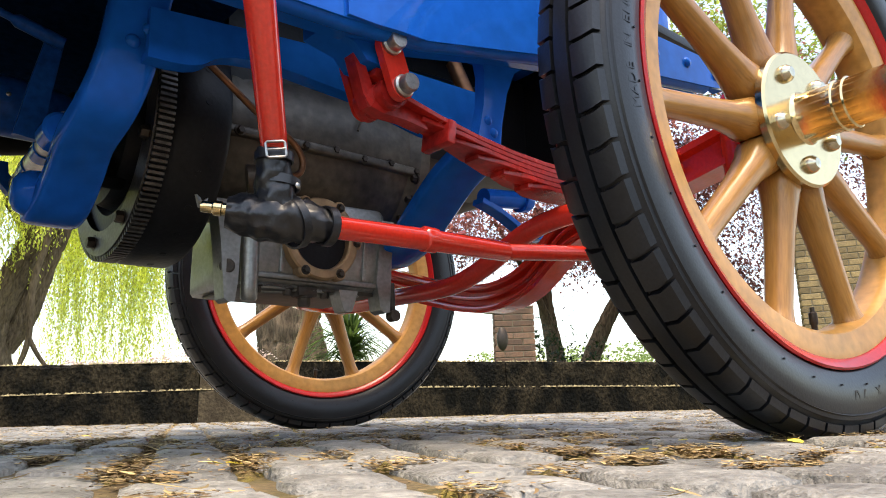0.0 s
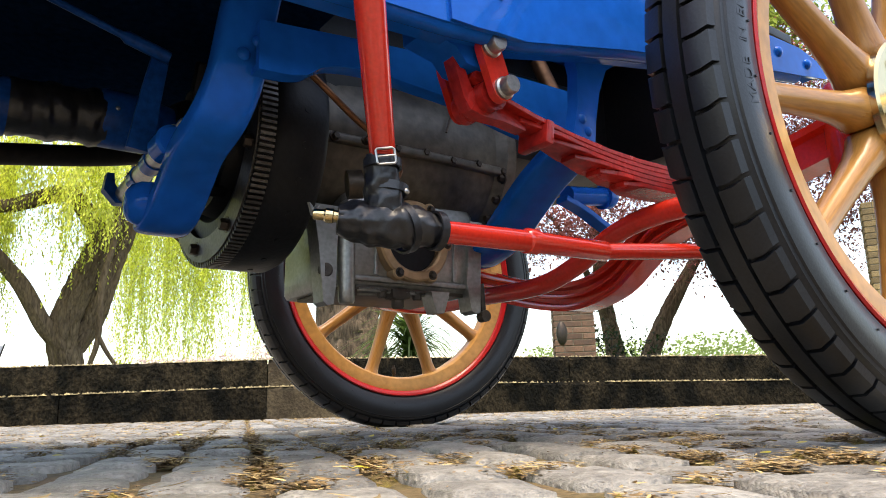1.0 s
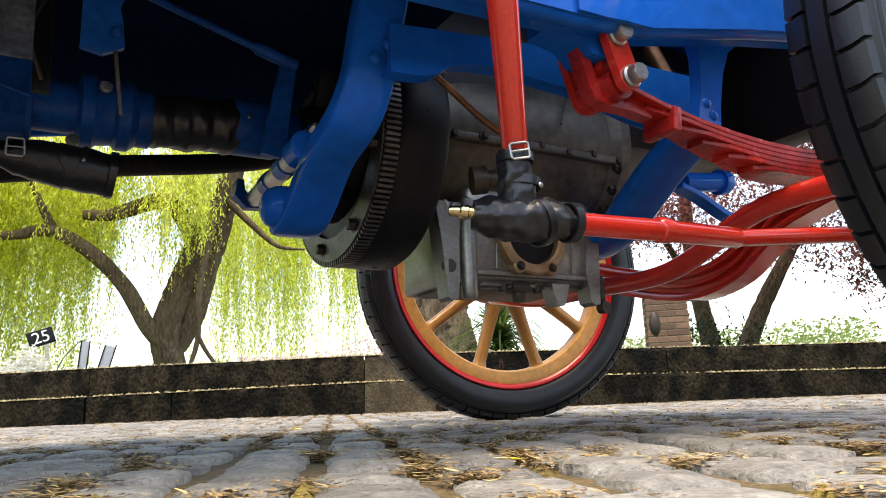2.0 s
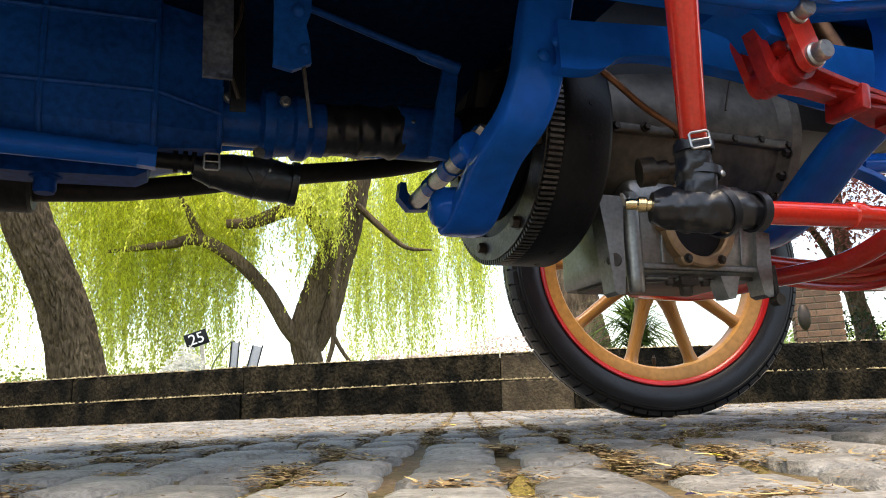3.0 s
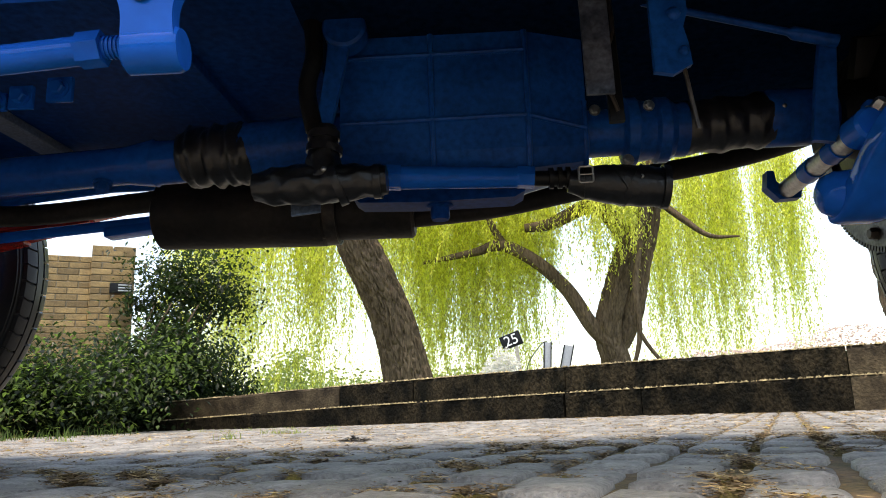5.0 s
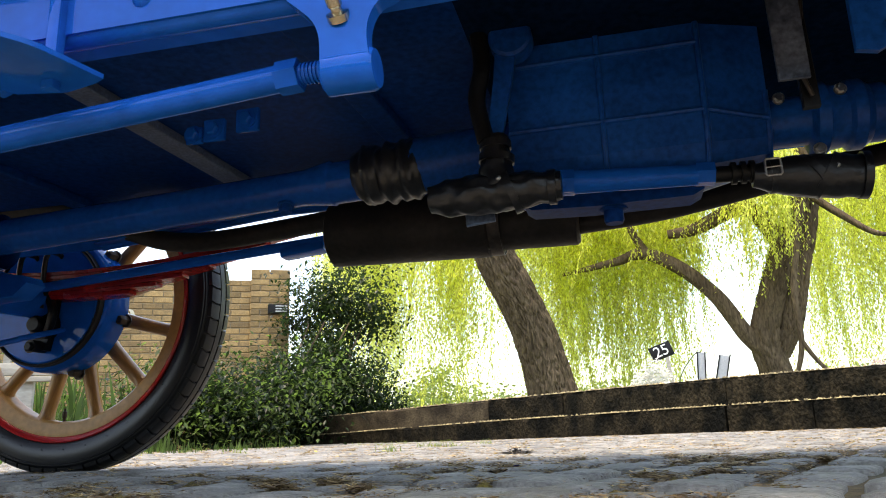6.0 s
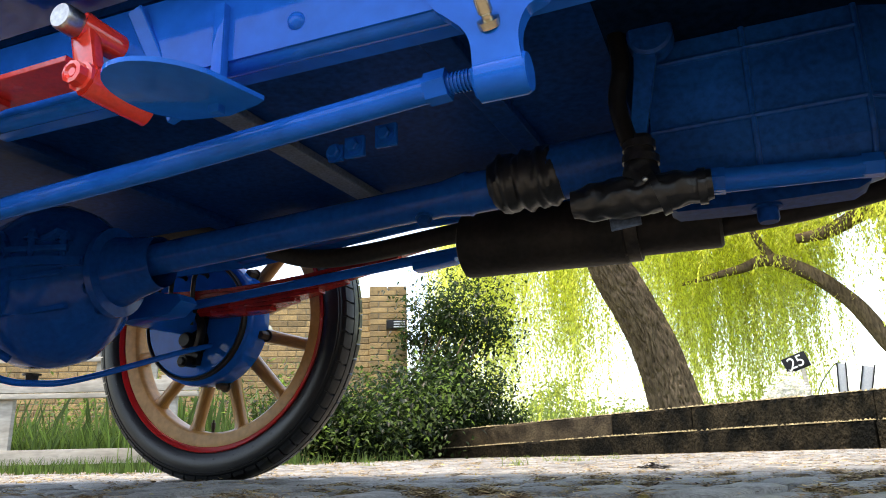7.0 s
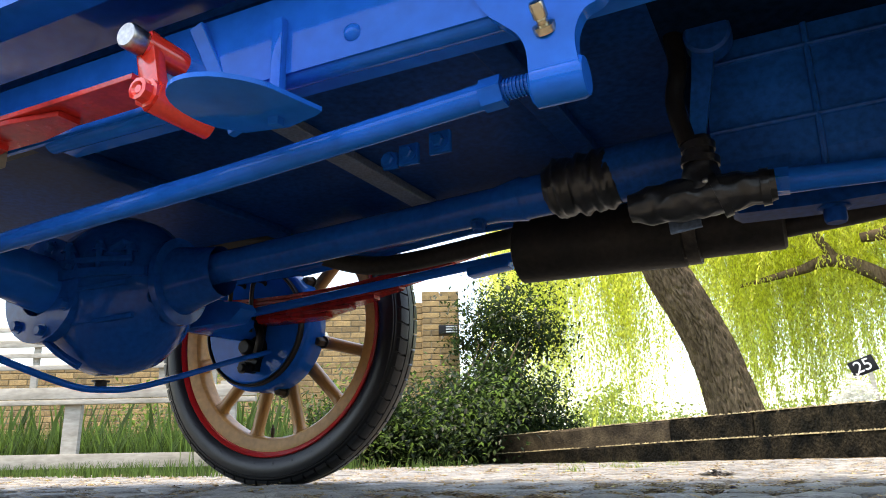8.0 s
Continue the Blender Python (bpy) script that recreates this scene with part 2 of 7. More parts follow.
def lettering(text, size, radius, y, start, parent, material, spread=1.0):
    """Raised letters round the tyre's outer wall, their tops outwards."""
    t = start
    for ch in text:
        if ch != " ":
            fc = bpy.data.curves.new("letter", "FONT")
            fc.body, fc.size, fc.extrude, fc.align_x = ch, size, 0.0009, "CENTER"
            ob = bpy.data.objects.new("letter", fc)
            me = ob.to_mesh()
            tmp = bmesh.new()
            tmp.from_mesh(me)
            ob.to_mesh_clear()
            bpy.data.objects.remove(ob)
            bpy.data.curves.remove(fc)
            # the letter's x runs clockwise seen from -y, its y outwards
            e, o = Vector((-math.cos(t), 0, math.sin(t))), Vector((math.sin(t), 0, math.cos(t)))
            m = Matrix(((-e.x, o.x, 0, o.x * radius), (0, 0, -1, y), (-e.z, o.z, 0, o.z * radius), (0, 0, 0, 1)))
            bm = join(bmesh.new(), tmp, m)
            part("letter", bm, material, parent, smooth=False)
        t += size * (0.40 if ch == "I" else 0.55 if ch == " " else 0.72) * spread / radius


def wheel(m, n, turn, rear):
    """A wooden artillery wheel in the x, z plane; its outer face looks to -y."""
    bm = bmesh.new()
    prof = [(0.283, -0.012), (0.284, -0.020), (0.289, -0.027), (0.312, -0.033), (0.321, -0.033), (0.322, -0.028), (0.322, 0.028), (0.321, 0.033), (0.312, 0.033), (0.289, 0.027), (0.284, 0.020), (0.283, 0.012)]
    lathe(bm, prof, (0, 0, 0), (0, 1, 0), 96, closed=True)
    w = part("wheel", bm, RIM_WOOD, car, "varnished wooden wheel with a red steel rim")
    w.matrix_basis = m
    bm = bmesh.new()
    lathe(bm, [(0.3205, -0.034), (0.322, -0.037), (0.329, -0.041), (0.332, -0.043), (0.335, -0.041), (0.334, -0.034), (0.330, -0.030), (0.330, 0.030), (0.334, 0.034), (0.335, 0.041), (0.332, 0.043), (0.329, 0.041), (0.322, 0.037), (0.3205, 0.034)], (0, 0, 0), (0, 1, 0), 96, closed=True)
    part("rim", bm, RIM_RED, w, "glossy red steel rim")
    shared("tyre", TYRE[rear], w, pose(0, 0, 0, 0, 11, 0), "black rubber tyre with block tread")
    for k in range(n):
        shared("spoke", SPOKE[n], w, pose(0, 0, 0, 0, turn + 360 * k / n, 0))
    bm = bmesh.new()
    lathe(bm, [(0.0, -0.036), (0.092, -0.036), (0.0955, -0.033), (0.0955, -0.024), (0.0, -0.024)], (0, 0, 0), (0, 1, 0), 72)
    part("flange", bm, BRASS_DULL, w, "round brass hub flange")
    bm = bmesh.new()
    lathe(bm, [(0.040, -0.034), (0.036, -0.037), (0.0335, -0.042), (0.0330, -0.082), (0.0345, -0.083), (0.0345, -0.087), (0.0325, -0.089), (0.0325, -0.096), (0.0345, -0.097), (0.0345, -0.101), (0.0322, -0.103), (0.0318, -0.156), (0.0340, -0.158), (0.0340, -0.166), (0.0, -0.166)], (0, 0, 0), (0, 1, 0), 48)
    part("hub", bm, BRASS, w, "polished brass hub")
    bm = bmesh.new()
    lathe(bm, [(0.0, -0.196), (0.026, -0.196), (0.030, -0.193), (0.0325, -0.189), (0.0325, -0.164)], (0, 0, 0), (0, 1, 0), 6)
    cap = part("hub_cap", bm, BRASS, w, "hexagonal brass hub cap", smooth=False)
    for k in range(6):
        if not rear:
            bm = bmesh.new()
            box(bm, (0.0175 * math.cos(1.047 * k), -0.1965, 0.0175 * math.sin(1.047 * k)), (0.004, 0.002, 0.009), pose(0, 0, 0, 0, 90 - 60 * k, 0), 0.0005)
            part("mark", bm, BRASS_DULL, cap, "plain raised bar")
    for k in range(5):
        t = 2 * math.pi * (k + 0.53) / 5
        bm = bmesh.new()
        lathe(bm, [(0.0, -0.048), (0.007, -0.047), (0.0115, -0.042), (0.0125, -0.036), (0.0125, -0.033)], (0.066 * math.sin(t), 0, 0.066 * math.cos(t)), (0, 1, 0), 14)
        part("bolt", bm, BOLT_BRASS, w)
    bm = bmesh.new()
    lathe(bm, [(0.0, 0.050), (0.035, 0.050), (0.06, 0.03), (0.075, 0.026), (0.075, 0.02), (0, 0.02)], (0, 0, 0), (0, 1, 0), 32)
    part("inner_hub", bm, RED if not rear else BLUE_DULL, w)
    bm = bmesh.new()
    lathe(bm, [(0.0, 0.0), (0.004, 0.0), (0.004, 0.012), (0.0055, 0.014), (0.0055, 0.028), (0.003, 0.030), (0.003, 0.036), (0.0, 0.036)], (0.02, 0.0, -0.286), (0, 0, 1), 12)
    part("valve", bm, IRON, w, "dark tyre valve stem")
    if not rear:
        lettering("MADE IN ENGLAND", 0.018, 0.362, -0.0490, radians(-100), w, RUBBER)
        lettering("860 x 90", 0.028, 0.360, -0.0487, radians(158), w, RUBBER)
    return w


wheel(pose(-0.0615, -0.593, 0.416, 0, 0, -5.4), 10, 13, False)
wheel(pose(0.034, 0.752, 0.425, 0, 0, 169.5), 10, 18, False)
wheel(pose(-2.733, 0.700, 0.408, 0, 0, 180), 12, 15, True)
wheel(pose(-2.725, -0.62, 0.405), 12, 4, True)

# ---- chassis ----
def beam(bm, path, w, h, across=(0, 1, 0), groove=0.0):
    """A bar of rectangular or I section along a path; across is the way of its width."""
    path = [Vector(p) for p in path]
    rings = []
    ws = w if isinstance(w, (list, tuple)) else [w] * len(path)
    hs = h if isinstance(h, (list, tuple)) else [h] * len(path)
    for i, p in enumerate(path):
        d = (path[min(i + 1, len(path) - 1)] - path[max(i - 1, 0)]).normalized()
        a = Vector(across)
        a = (a - d * a.dot(d)).normalized()
        b = d.cross(a)
        x, y = ws[i] / 2, hs[i] / 2
        c = min(x, y) * 0.22
        if groove:
            sec = [(-x, -y), (x, -y), (x, -y * 0.62), (x - groove, -y * 0.45), (x - groove, y * 0.45), (x, y * 0.62), (x, y), (-x, y), (-x, y * 0.62), (-x + groove, y * 0.45), (-x + groove, -y * 0.45), (-x, -y * 0.62)]
        else:
            sec = [(-x + c, -y), (x - c, -y), (x, -y + c), (x, y - c), (x - c, y), (-x + c, y), (-x, y - c), (-x, -y + c)]
        rings.append([bm.verts.new(p + a * u + b * v) for u, v in sec])
    n = len(rings[0])
    for r, s in zip(rings, rings[1:]):
        for k in range(n):
            bm.faces.new((r[k], r[(k + 1) % n], s[(k + 1) % n], s[k]))
    bm.faces.new(rings[0])
    bm.faces.new(rings[-1])
    return bm


def soft_beam(bm, path, w, h, across=(0, 1, 0), power=0.42, seg=24):
    """A bar with a rounded-off rectangular section along a path."""
    path = [Vector(p) for p in path]
    ws = w if isinstance(w, (list, tuple)) else [w] * len(path)
    hs = h if isinstance(h, (list, tuple)) else [h] * len(path)
    rings = []
    for i, p in enumerate(path):
        d = (path[min(i + 1, len(path) - 1)] - path[max(i - 1, 0)]).normalized()
        a = Vector(across)
        a = (a - d * a.dot(d)).normalized()
        b = d.cross(a)
        ring = []
        for k in range(seg):
            t = 2 * math.pi * (k + 0.5) / seg
            c, e = math.cos(t), math.sin(t)
            ring.append(bm.verts.new(p + a * (ws[i] / 2 * math.copysign(abs(c) ** power, c)) + b * (hs[i] / 2 * math.copysign(abs(e) ** power, e))))
        rings.append(ring)
    for r, q in zip(rings, rings[1:]):
        for k in range(seg):
            bm.faces.new((r[k], r[(k + 1) % seg], q[(k + 1) % seg], q[k]))
    bm.faces.new(rings[0])
    bm.faces.new(rings[-1])
    return bm


def side_rail(y, sign, low=None):
    """A pressed channel rail that sweeps up to the front iron; sign is the way of its outer face."""
    low = low or [(-3.35, 0.470), (-2.3, 0.470), (-1.65, 0.466), (-1.1, 0.474), (-0.62, 0.490), (-0.50, 0.500), (-0.30, 0.545), (0.03, 0.607), (0.20, 0.634), (0.29, 0.650)]
    top = [(0.31, 0.660), (0.305, 0.672), (0.20, 0.690), (0.04, 0.684), (-0.30, 0.640), (-0.62, 0.600), (-1.1, 0.580), (-1.65, 0.566), (-2.3, 0.572), (-3.35, 0.575)]
    bm = bmesh.new()
    plate(bm, low + top, 0.006, at_y(y if sign < 0 else y + 0.006), 0.002)
    for edge, dz in ((low, 0.003), (top[::-1], -0.003)):
        beam(bm, [(x, y - sign * 0.024, z + dz) for x, z in edge[1:-1]], 0.046, 0.007)
    sweep(bm, [(x, y - sign * 0.010, z + 0.006) for x, z in low[1:-1]], 0.014, 18)
    return part("chassis_rail", bm, BLUE, car, "royal blue pressed steel chassis rail")


RY = -0.358
rail_near = side_rail(RY, -1)
side_rail(0.482, 1, [(-3.35, 0.50), (-2.5, 0.50), (-2.25, 0.520), (-2.05, 0.538), (-1.93, 0.538), (-1.85, 0.515), (-1.35, 0.520), (-1.1, 0.565), (-0.62, 0.575), (-0.30, 0.590), (0.03, 0.612), (0.20, 0.634), (0.29, 0.650)])
for x, y, z in ((-0.547, RY - 0.006, 0.545), (-1.815, RY - 0.006, 0.494), (0.017, RY - 0.006, 0.645), (0.22, RY - 0.006, 0.662), (-2.3, RY - 0.006, 0.50), (-1.3, RY - 0.006, 0.55), (0.12, RY - 0.006, 0.66)):
    bm = bmesh.new()
    bolt(bm, (x, y, z), (0, -1, 0), 0.0105, 0.007, True)
    part("rivet", bm, BLUE, rail_near)

# subframe that carries the engine, scalloped along its lower edge
sub_low = [(p.x, p.y) for p in curve([(-0.80, 0.436, 0), (-0.765, 0.438, 0), (-0.740, 0.444, 0), (-0.718, 0.459, 0), (-0.690, 0.467, 0), (-0.644, 0.471, 0), (-0.573, 0.467, 0), (-0.497, 0.461, 0), (-0.40, 0.442, 0), (-0.34, 0.440, 0), (-0.285, 0.452, 0)], 4)]
sub_top = [(-0.257, 0.531), (-0.488, 0.526), (-0.657, 0.511), (-0.800, 0.497)]
bm = bmesh.new()
plate(bm, sub_low + sub_top, 0.010, at_y(-0.229), 0.004)
soft_beam(bm, [(x, -0.212, z - 0.006) for x, z in sub_top], 0.044, 0.010)
soft_beam(bm, [(x, -0.222, z + 0.005) for x, z in sub_low], 0.022, 0.009)
part("subframe", bm, BLUE, car, "royal blue engine subframe strip")
for y in (-0.276, 0.39):
    bm = bmesh.new()
    plate(bm, [(-0.355, 0.420), (-0.309, 0.420), (-0.303, 0.46), (-0.290, 0.51), (-0.272, 0.548), (-0.235, 0.575), (-0.235, 0.60), (-0.360, 0.59), (-0.342, 0.555), (-0.336, 0.53), (-0.340, 0.48)], 0.02, at_y(y), 0.005)
    br = part("bracket", bm, BLUE, car)
    for x, z in ((-0.333, 0.457), (-0.322, 0.440)):
        bm = bmesh.new()
        bolt(bm, (x, y - 0.019, z), (0, -1, 0), 0.008, 0.006, True)
        part("rivet", bm, BLUE, br)

# cradle that drops round the flywheel, and the front cross member
bm = bmesh.new()
arm = curve([(-0.800, -0.33, 0.60), (-0.802, -0.245, 0.565), (-0.806, -0.212, 0.50), (-0.812, -0.198, 0.44), (-0.820, -0.172, 0.398), (-0.824, -0.11, 0.374), (-0.820, -0.06, 0.354), (-0.820, -0.03, 0.334), (-0.822, -0.008, 0.319), (-0.824, 0.012, 0.312), (-0.824, 0.03, 0.312)], 4)
soft_beam(bm, arm, [0.064 + 0.016 * max(0, i / len(arm) - 0.45) for i in range(len(arm))], 0.036, (1, 0, 0))
lathe(bm, [(0.0, -0.046), (0.014, -0.044), (0.024, -0.038), (0.030, -0.026), (0.032, 0.0), (0.032, 0.028), (0.028, 0.039), (0.016, 0.045), (0.0, 0.046)], (-0.832, 0.014, 0.331), (1, 0, 0), 36)
cradle = part("cradle", bm, BLUE, car, "blue cast cross member under the flywheel")
for p in ((-0.812, -0.222, 0.458), (-0.797, -0.230, 0.473)):
    bm = bmesh.new()
    bolt(bm, p, (0.05, -1, 0.1), 0.0085, 0.006, True)
    part("rivet", bm, BLUE, cradle)
bm = bmesh.new()
half = [(-0.302, -0.255, 0.440), (-0.302, -0.235, 0.428), (-0.302, -0.18, 0.402), (-0.292, -0.11, 0.365), (-0.275, -0.04, 0.335), (-0.262, 0.03, 0.320), (-0.260, 0.067, 0.318)]
whole = half + [(x, 0.134 - y, z) for x, y, z in half[-2::-1]]
soft_beam(bm, curve(whole, 4), 0.09, 0.024, (1, 0, 0))
part("cross_member", bm, BLUE, car, "blue dropped front cross member")
bm = bmesh.new()
rod(bm, (-0.06, 0.0, 0.458), (0.045, 0.0, 0.470), 0.019, 24)
lathe(bm, [(0.0, 0.02), (0.022, 0.02), (0.026, 0.012), (0.026, -0.006), (0.0, -0.006)], (0.05, 0, 0.471), (1, 0, 0.1), 24)
beam(bm, curve([(-0.075, 0.0, 0.448), (-0.02, 0.0, 0.432), (0.05, 0.0, 0.402), (0.10, 0.0, 0.395), (0.16, 0.0, 0.41)], 4), 0.03, 0.012)
part("damper", bm, BLUE, car)

# ---- front axle, springs and steering ----
bm = bmesh.new()
axle = [(0.045, 0.64, 0.415), (0.035, 0.50, 0.385), (0.03, 0.38, 0.348), (0.02, 0.25, 0.308), (0.01, 0.12, 0.276), (0.0, 0.02, 0.266), (0.0, -0.06, 0.285), (0.0, -0.12, 0.324), (-0.005, -0.18, 0.358), (-0.02, -0.30, 0.382), (-0.04, -0.42, 0.396), (-0.05, -0.53, 0.415)]
beam(bm, curve(axle, 5), 0.05, 0.058, (1, 0, 0), 0.012)
axle_ob = part("front_axle", bm, RED, car, "glossy red dropped front axle beam")
for dz in (-0.021, 0.0, 0.021):
    bm = bmesh.new()
    sweep(bm, [p + Vector((-0.024, 0, dz)) for p in curve(axle, 5)[4:-4]], 0.0045, 8)
    part("axle_rib", bm, RED, axle_ob)
for x, y in ((0.045, 0.64), (-0.05, -0.53)):
    bm = bmesh.new()
    lathe(bm, [(0.0, 0.075), (0.02, 0.075), (0.026, 0.065), (0.028, 0.03), (0.028, -0.03), (0.026, -0.06), (0.0, -0.06)], (x, y, 0.415), (0, 0, 1), 20)
    part("king_pin", bm, RED, axle_ob)
bm = bmesh.new()
tie = curve([(-0.10, 0.66, 0.33), (-0.16, 0.5, 0.30), (-0.19, 0.3, 0.268), (-0.2, 0.1, 0.261), (-0.2, -0.05, 0.259), (-0.2, -0.14, 0.279), (-0.2, -0.235, 0.317), (-0.195, -0.33, 0.331), (-0.17, -0.5, 0.333)], 6)
sweep(bm, tie, 0.0165, 16)
part("track_rod", bm, RED, car, "bent red track rod")


def leaves(p0, p1, sag, y, n, w, t, name, label, mat, step):
    """A semi-elliptic pack of leaves between two eyes, each leaf shorter than the one above."""
    pack = new(name)
    pack.parent = car
    tagged(pack, label)
    for k in range(n):
        bm = bmesh.new()
        c0, c1 = step * k, 1 - step * k
        pts = []
        for i in range(13):
            u = c0 + (c1 - c0) * i / 12
            x = p0[0] + (p1[0] - p0[0]) * u
            z = p0[1] + (p1[1] - p0[1]) * u - sag * 4 * u * (1 - u) - t * k * 1.06
            pts.append((x, y, z))
        ws = [w * (0.55 if i in (0, 12) and k else 1.0) for i in range(13)]
        beam(bm, pts, ws, t)
        part("leaf", bm, mat, pack)
    return pack


spring_nf = leaves((-0.520, 0.440), (0.30, 0.515), 0.073, -0.300, 6, 0.05, 0.0068, "front_spring", "red leaf spring with scuffed paint", RED_OLD, 0.06)
leaves((-0.53, 0.42), (0.30, 0.53), 0.05, 0.47, 6, 0.05, 0.0085, "front_spring", "red leaf spring with scuffed paint", RED, 0.06)
for x, z in ((-0.428, 0.394), (0.17, 0.420)):
    bm = bmesh.new()
    box(bm, (x - 0.004, -0.300, z + 0.013), (0.015, 0.057, 0.034), pose(0, 0, 0, 0, 8, 0), 0.004)
    part("clip", bm, RED_OLD, spring_nf)
# shackle: two plates, two pins
for y in (-0.337, -0.257):
    bm = bmesh.new()
    a, b = Vector((-0.543, 0.490)), Vector((-0.525, 0.439))
    d = (b - a).normalized()
    nrm = Vector((-d.y, d.x))
    out = []
    for c, s in ((a, 1), (b, -1)):
        for k in range(9):
            t = math.pi * k / 8
            out.append(tuple(c + s * 0.0165 * (math.cos(t) * nrm * -1 - math.sin(t) * d)))
    plate(bm, out, 0.012, at_y(y + 0.006), 0.003)
    sh = part("shackle", bm, RED, car, "red shackle plate")
    for c in (a, b):
        bm = bmesh.new()
        lathe(bm, [(0.0, 0.019), (0.0105, 0.019), (0.012, 0.016), (0.012, 0.006), (0.0145, 0.004), (0.0145, -0.002)], (c.x, y - 0.006, c.y), (0, -1, 0), 20)
        part("pin", bm, STEEL, sh, "bare steel pin head")
bm = bmesh.new()
plate(bm, [(-0.578, 0.486), (-0.566, 0.488), (-0.548, 0.446), (-0.53, 0.452), (-0.50, 0.448), (-0.46, 0.430), (-0.46, 0.408), (-0.497, 0.413), (-0.530, 0.413), (-0.552, 0.418), (-0.562, 0.432)], 0.020, at_y(-0.290), 0.004)
rod(bm, (-0.525, -0.325, 0.439), (-0.525, -0.262, 0.439), 0.021, 24)
box(bm, (-0.537, -0.30, 0.464), (0.022, 0.034, 0.020), pose(0, 0, 0, 0, 20, 0), 0.004)
part("spring_end", bm, RED_OLD, spring_nf)
bm = bmesh.new()
plate(bm, [(-0.625, 0.497), (-0.63, 0.575), (-0.49, 0.59), (-0.503, 0.52), (-0.515, 0.487), (-0.540, 0.468), (-0.566, 0.470), (-0.582, 0.488)], 0.052, at_y(-0.272), 0.008)
plate(bm, [(-0.622, 0.492), (-0.58, 0.4925), (-0.55, 0.495), (-0.512, 0.496), (-0.506, 0.504), (-0.508, 0.520), (-0.520, 0.533), (-0.531, 0.546), (-0.535, 0.575), (-0.625, 0.57)], 0.008, at_y(-0.361), 0.003)
part("spring_hanger", bm, BLUE, car)

bm = bmesh.new()
sweep(bm, [(-0.672, -0.297, 0.29), (-0.677, -0.303, 0.330), (-0.678, -0.304, 0.335), (-0.740, -0.382, 0.463), (-0.80, -0.445, 0.66), (-0.82, -0.46, 0.72)], [0.008, 0.0095, 0.0150, 0.0168, 0.0168, 0.016], 24)
part("drop_arm", bm, RED, car, "red steering drop arm")
bm = bmesh.new()
sweep(bm, [(-0.610, -0.318, 0.252), (-0.475, -0.312, 0.2575), (-0.474, -0.312, 0.2575), (-0.472, -0.312, 0.258), (-0.455, -0.311, 0.258), (-0.453, -0.311, 0.258), (-0.325, -0.31, 0.2595), (-0.318, -0.31, 0.26), (-0.10, -0.40, 0.265)], [0.0135, 0.0140, 0.0142, 0.0165, 0.0165, 0.0142, 0.0142, 0.0118, 0.0112], 22)
part("drag_link", bm, RED, car, "red steering drag link")


def gaiter(name, a, b, rs, mat, seg=20, seed=1, wob=0.10):
    """A limp sleeve with folds."""
    rnd = random.Random(seed)
    a, b = Vector(a), Vector(b)
    u, v, d = frame_along(b - a)
    n = (len(rs) - 1) * 8
    rings = []
    ph = [rnd.uniform(0, 6.28) for _ in range(4)]
    bm = bmesh.new()
    for i in range(n + 1):
        s = i / n * (len(rs) - 1)
        k = min(int(s), len(rs) - 2)
        r = rs[k] + (rs[k + 1] - rs[k]) * (s - k)
        ring = []
        for j in range(seg):
            t = 2 * math.pi * j / seg
            q = r * (1 + wob * (0.5 * math.sin(2 * t + ph[0] + i * 0.55) + 0.4 * math.sin(5 * t + ph[1] - i * 0.5) * (0.4 + 0.6 * math.sin(i * 0.4 + ph[3])) + 0.12 * math.sin(i * 0.9 + ph[2] + 2 * t)))
            e = Vector((2.0 * math.cos(t) + 3 * seed, 2.0 * math.sin(t), 10.0 * (b - a).length * i / n * 2.2 + seed))
            q += r * wob * (1.5 * abs(noise.noise(e)) - 0.5 + 0.5 * abs(noise.noise(e * 2.3)))
            ring.append(bm.verts.new(a + (b - a) * (i / n) + q * (math.cos(t) * u + math.sin(t) * v)))
        rings.append(ring)
    for r, s in zip(rings, rings[1:]):
        for j in range(seg):
            bm.faces.new((r[j], r[(j + 1) % seg], s[(j + 1) % seg], s[j]))
    bm.faces.new(rings[0])
    bm.faces.new(rings[-1])
    return bm


def strap(bm, c, axis, r, w=0.010, t=0.0025):
    return lathe(bm, [(r, -w / 2), (r + t, -w / 2), (r + t, w / 2), (r, w / 2)], c, axis, 28, closed=True)


def buckle(c, w, h, parent, m=Matrix(), mat=None):
    """A rectangular buckle frame with its pin."""
    bm = bmesh.new()
    c = Vector(c)
    pts = [Vector((x * w / 2, 0, z * h / 2)) for x, z in ((-1, -0.8), (-0.8, -1), (0.8, -1), (1, -0.8), (1, 0.8), (0.8, 1), (-0.8, 1), (-1, 0.8), (-1, -0.8))]
    sweep(bm, [c + m @ p for p in pts], 0.0016, 8)
    rod(bm, c + m @ Vector((-w / 2, 0, 0)), c + m @ Vector((w / 2, -0.001, 0)), 0.0011, 8)
    return part("buckle", bm, mat or STEEL, parent, "steel strap buckle")


def stud(c, axis, parent):
    bm = bmesh.new()
    bolt(bm, c, axis, 0.0038, 0.0022, True)
    return part("stud", bm, STEEL, parent)


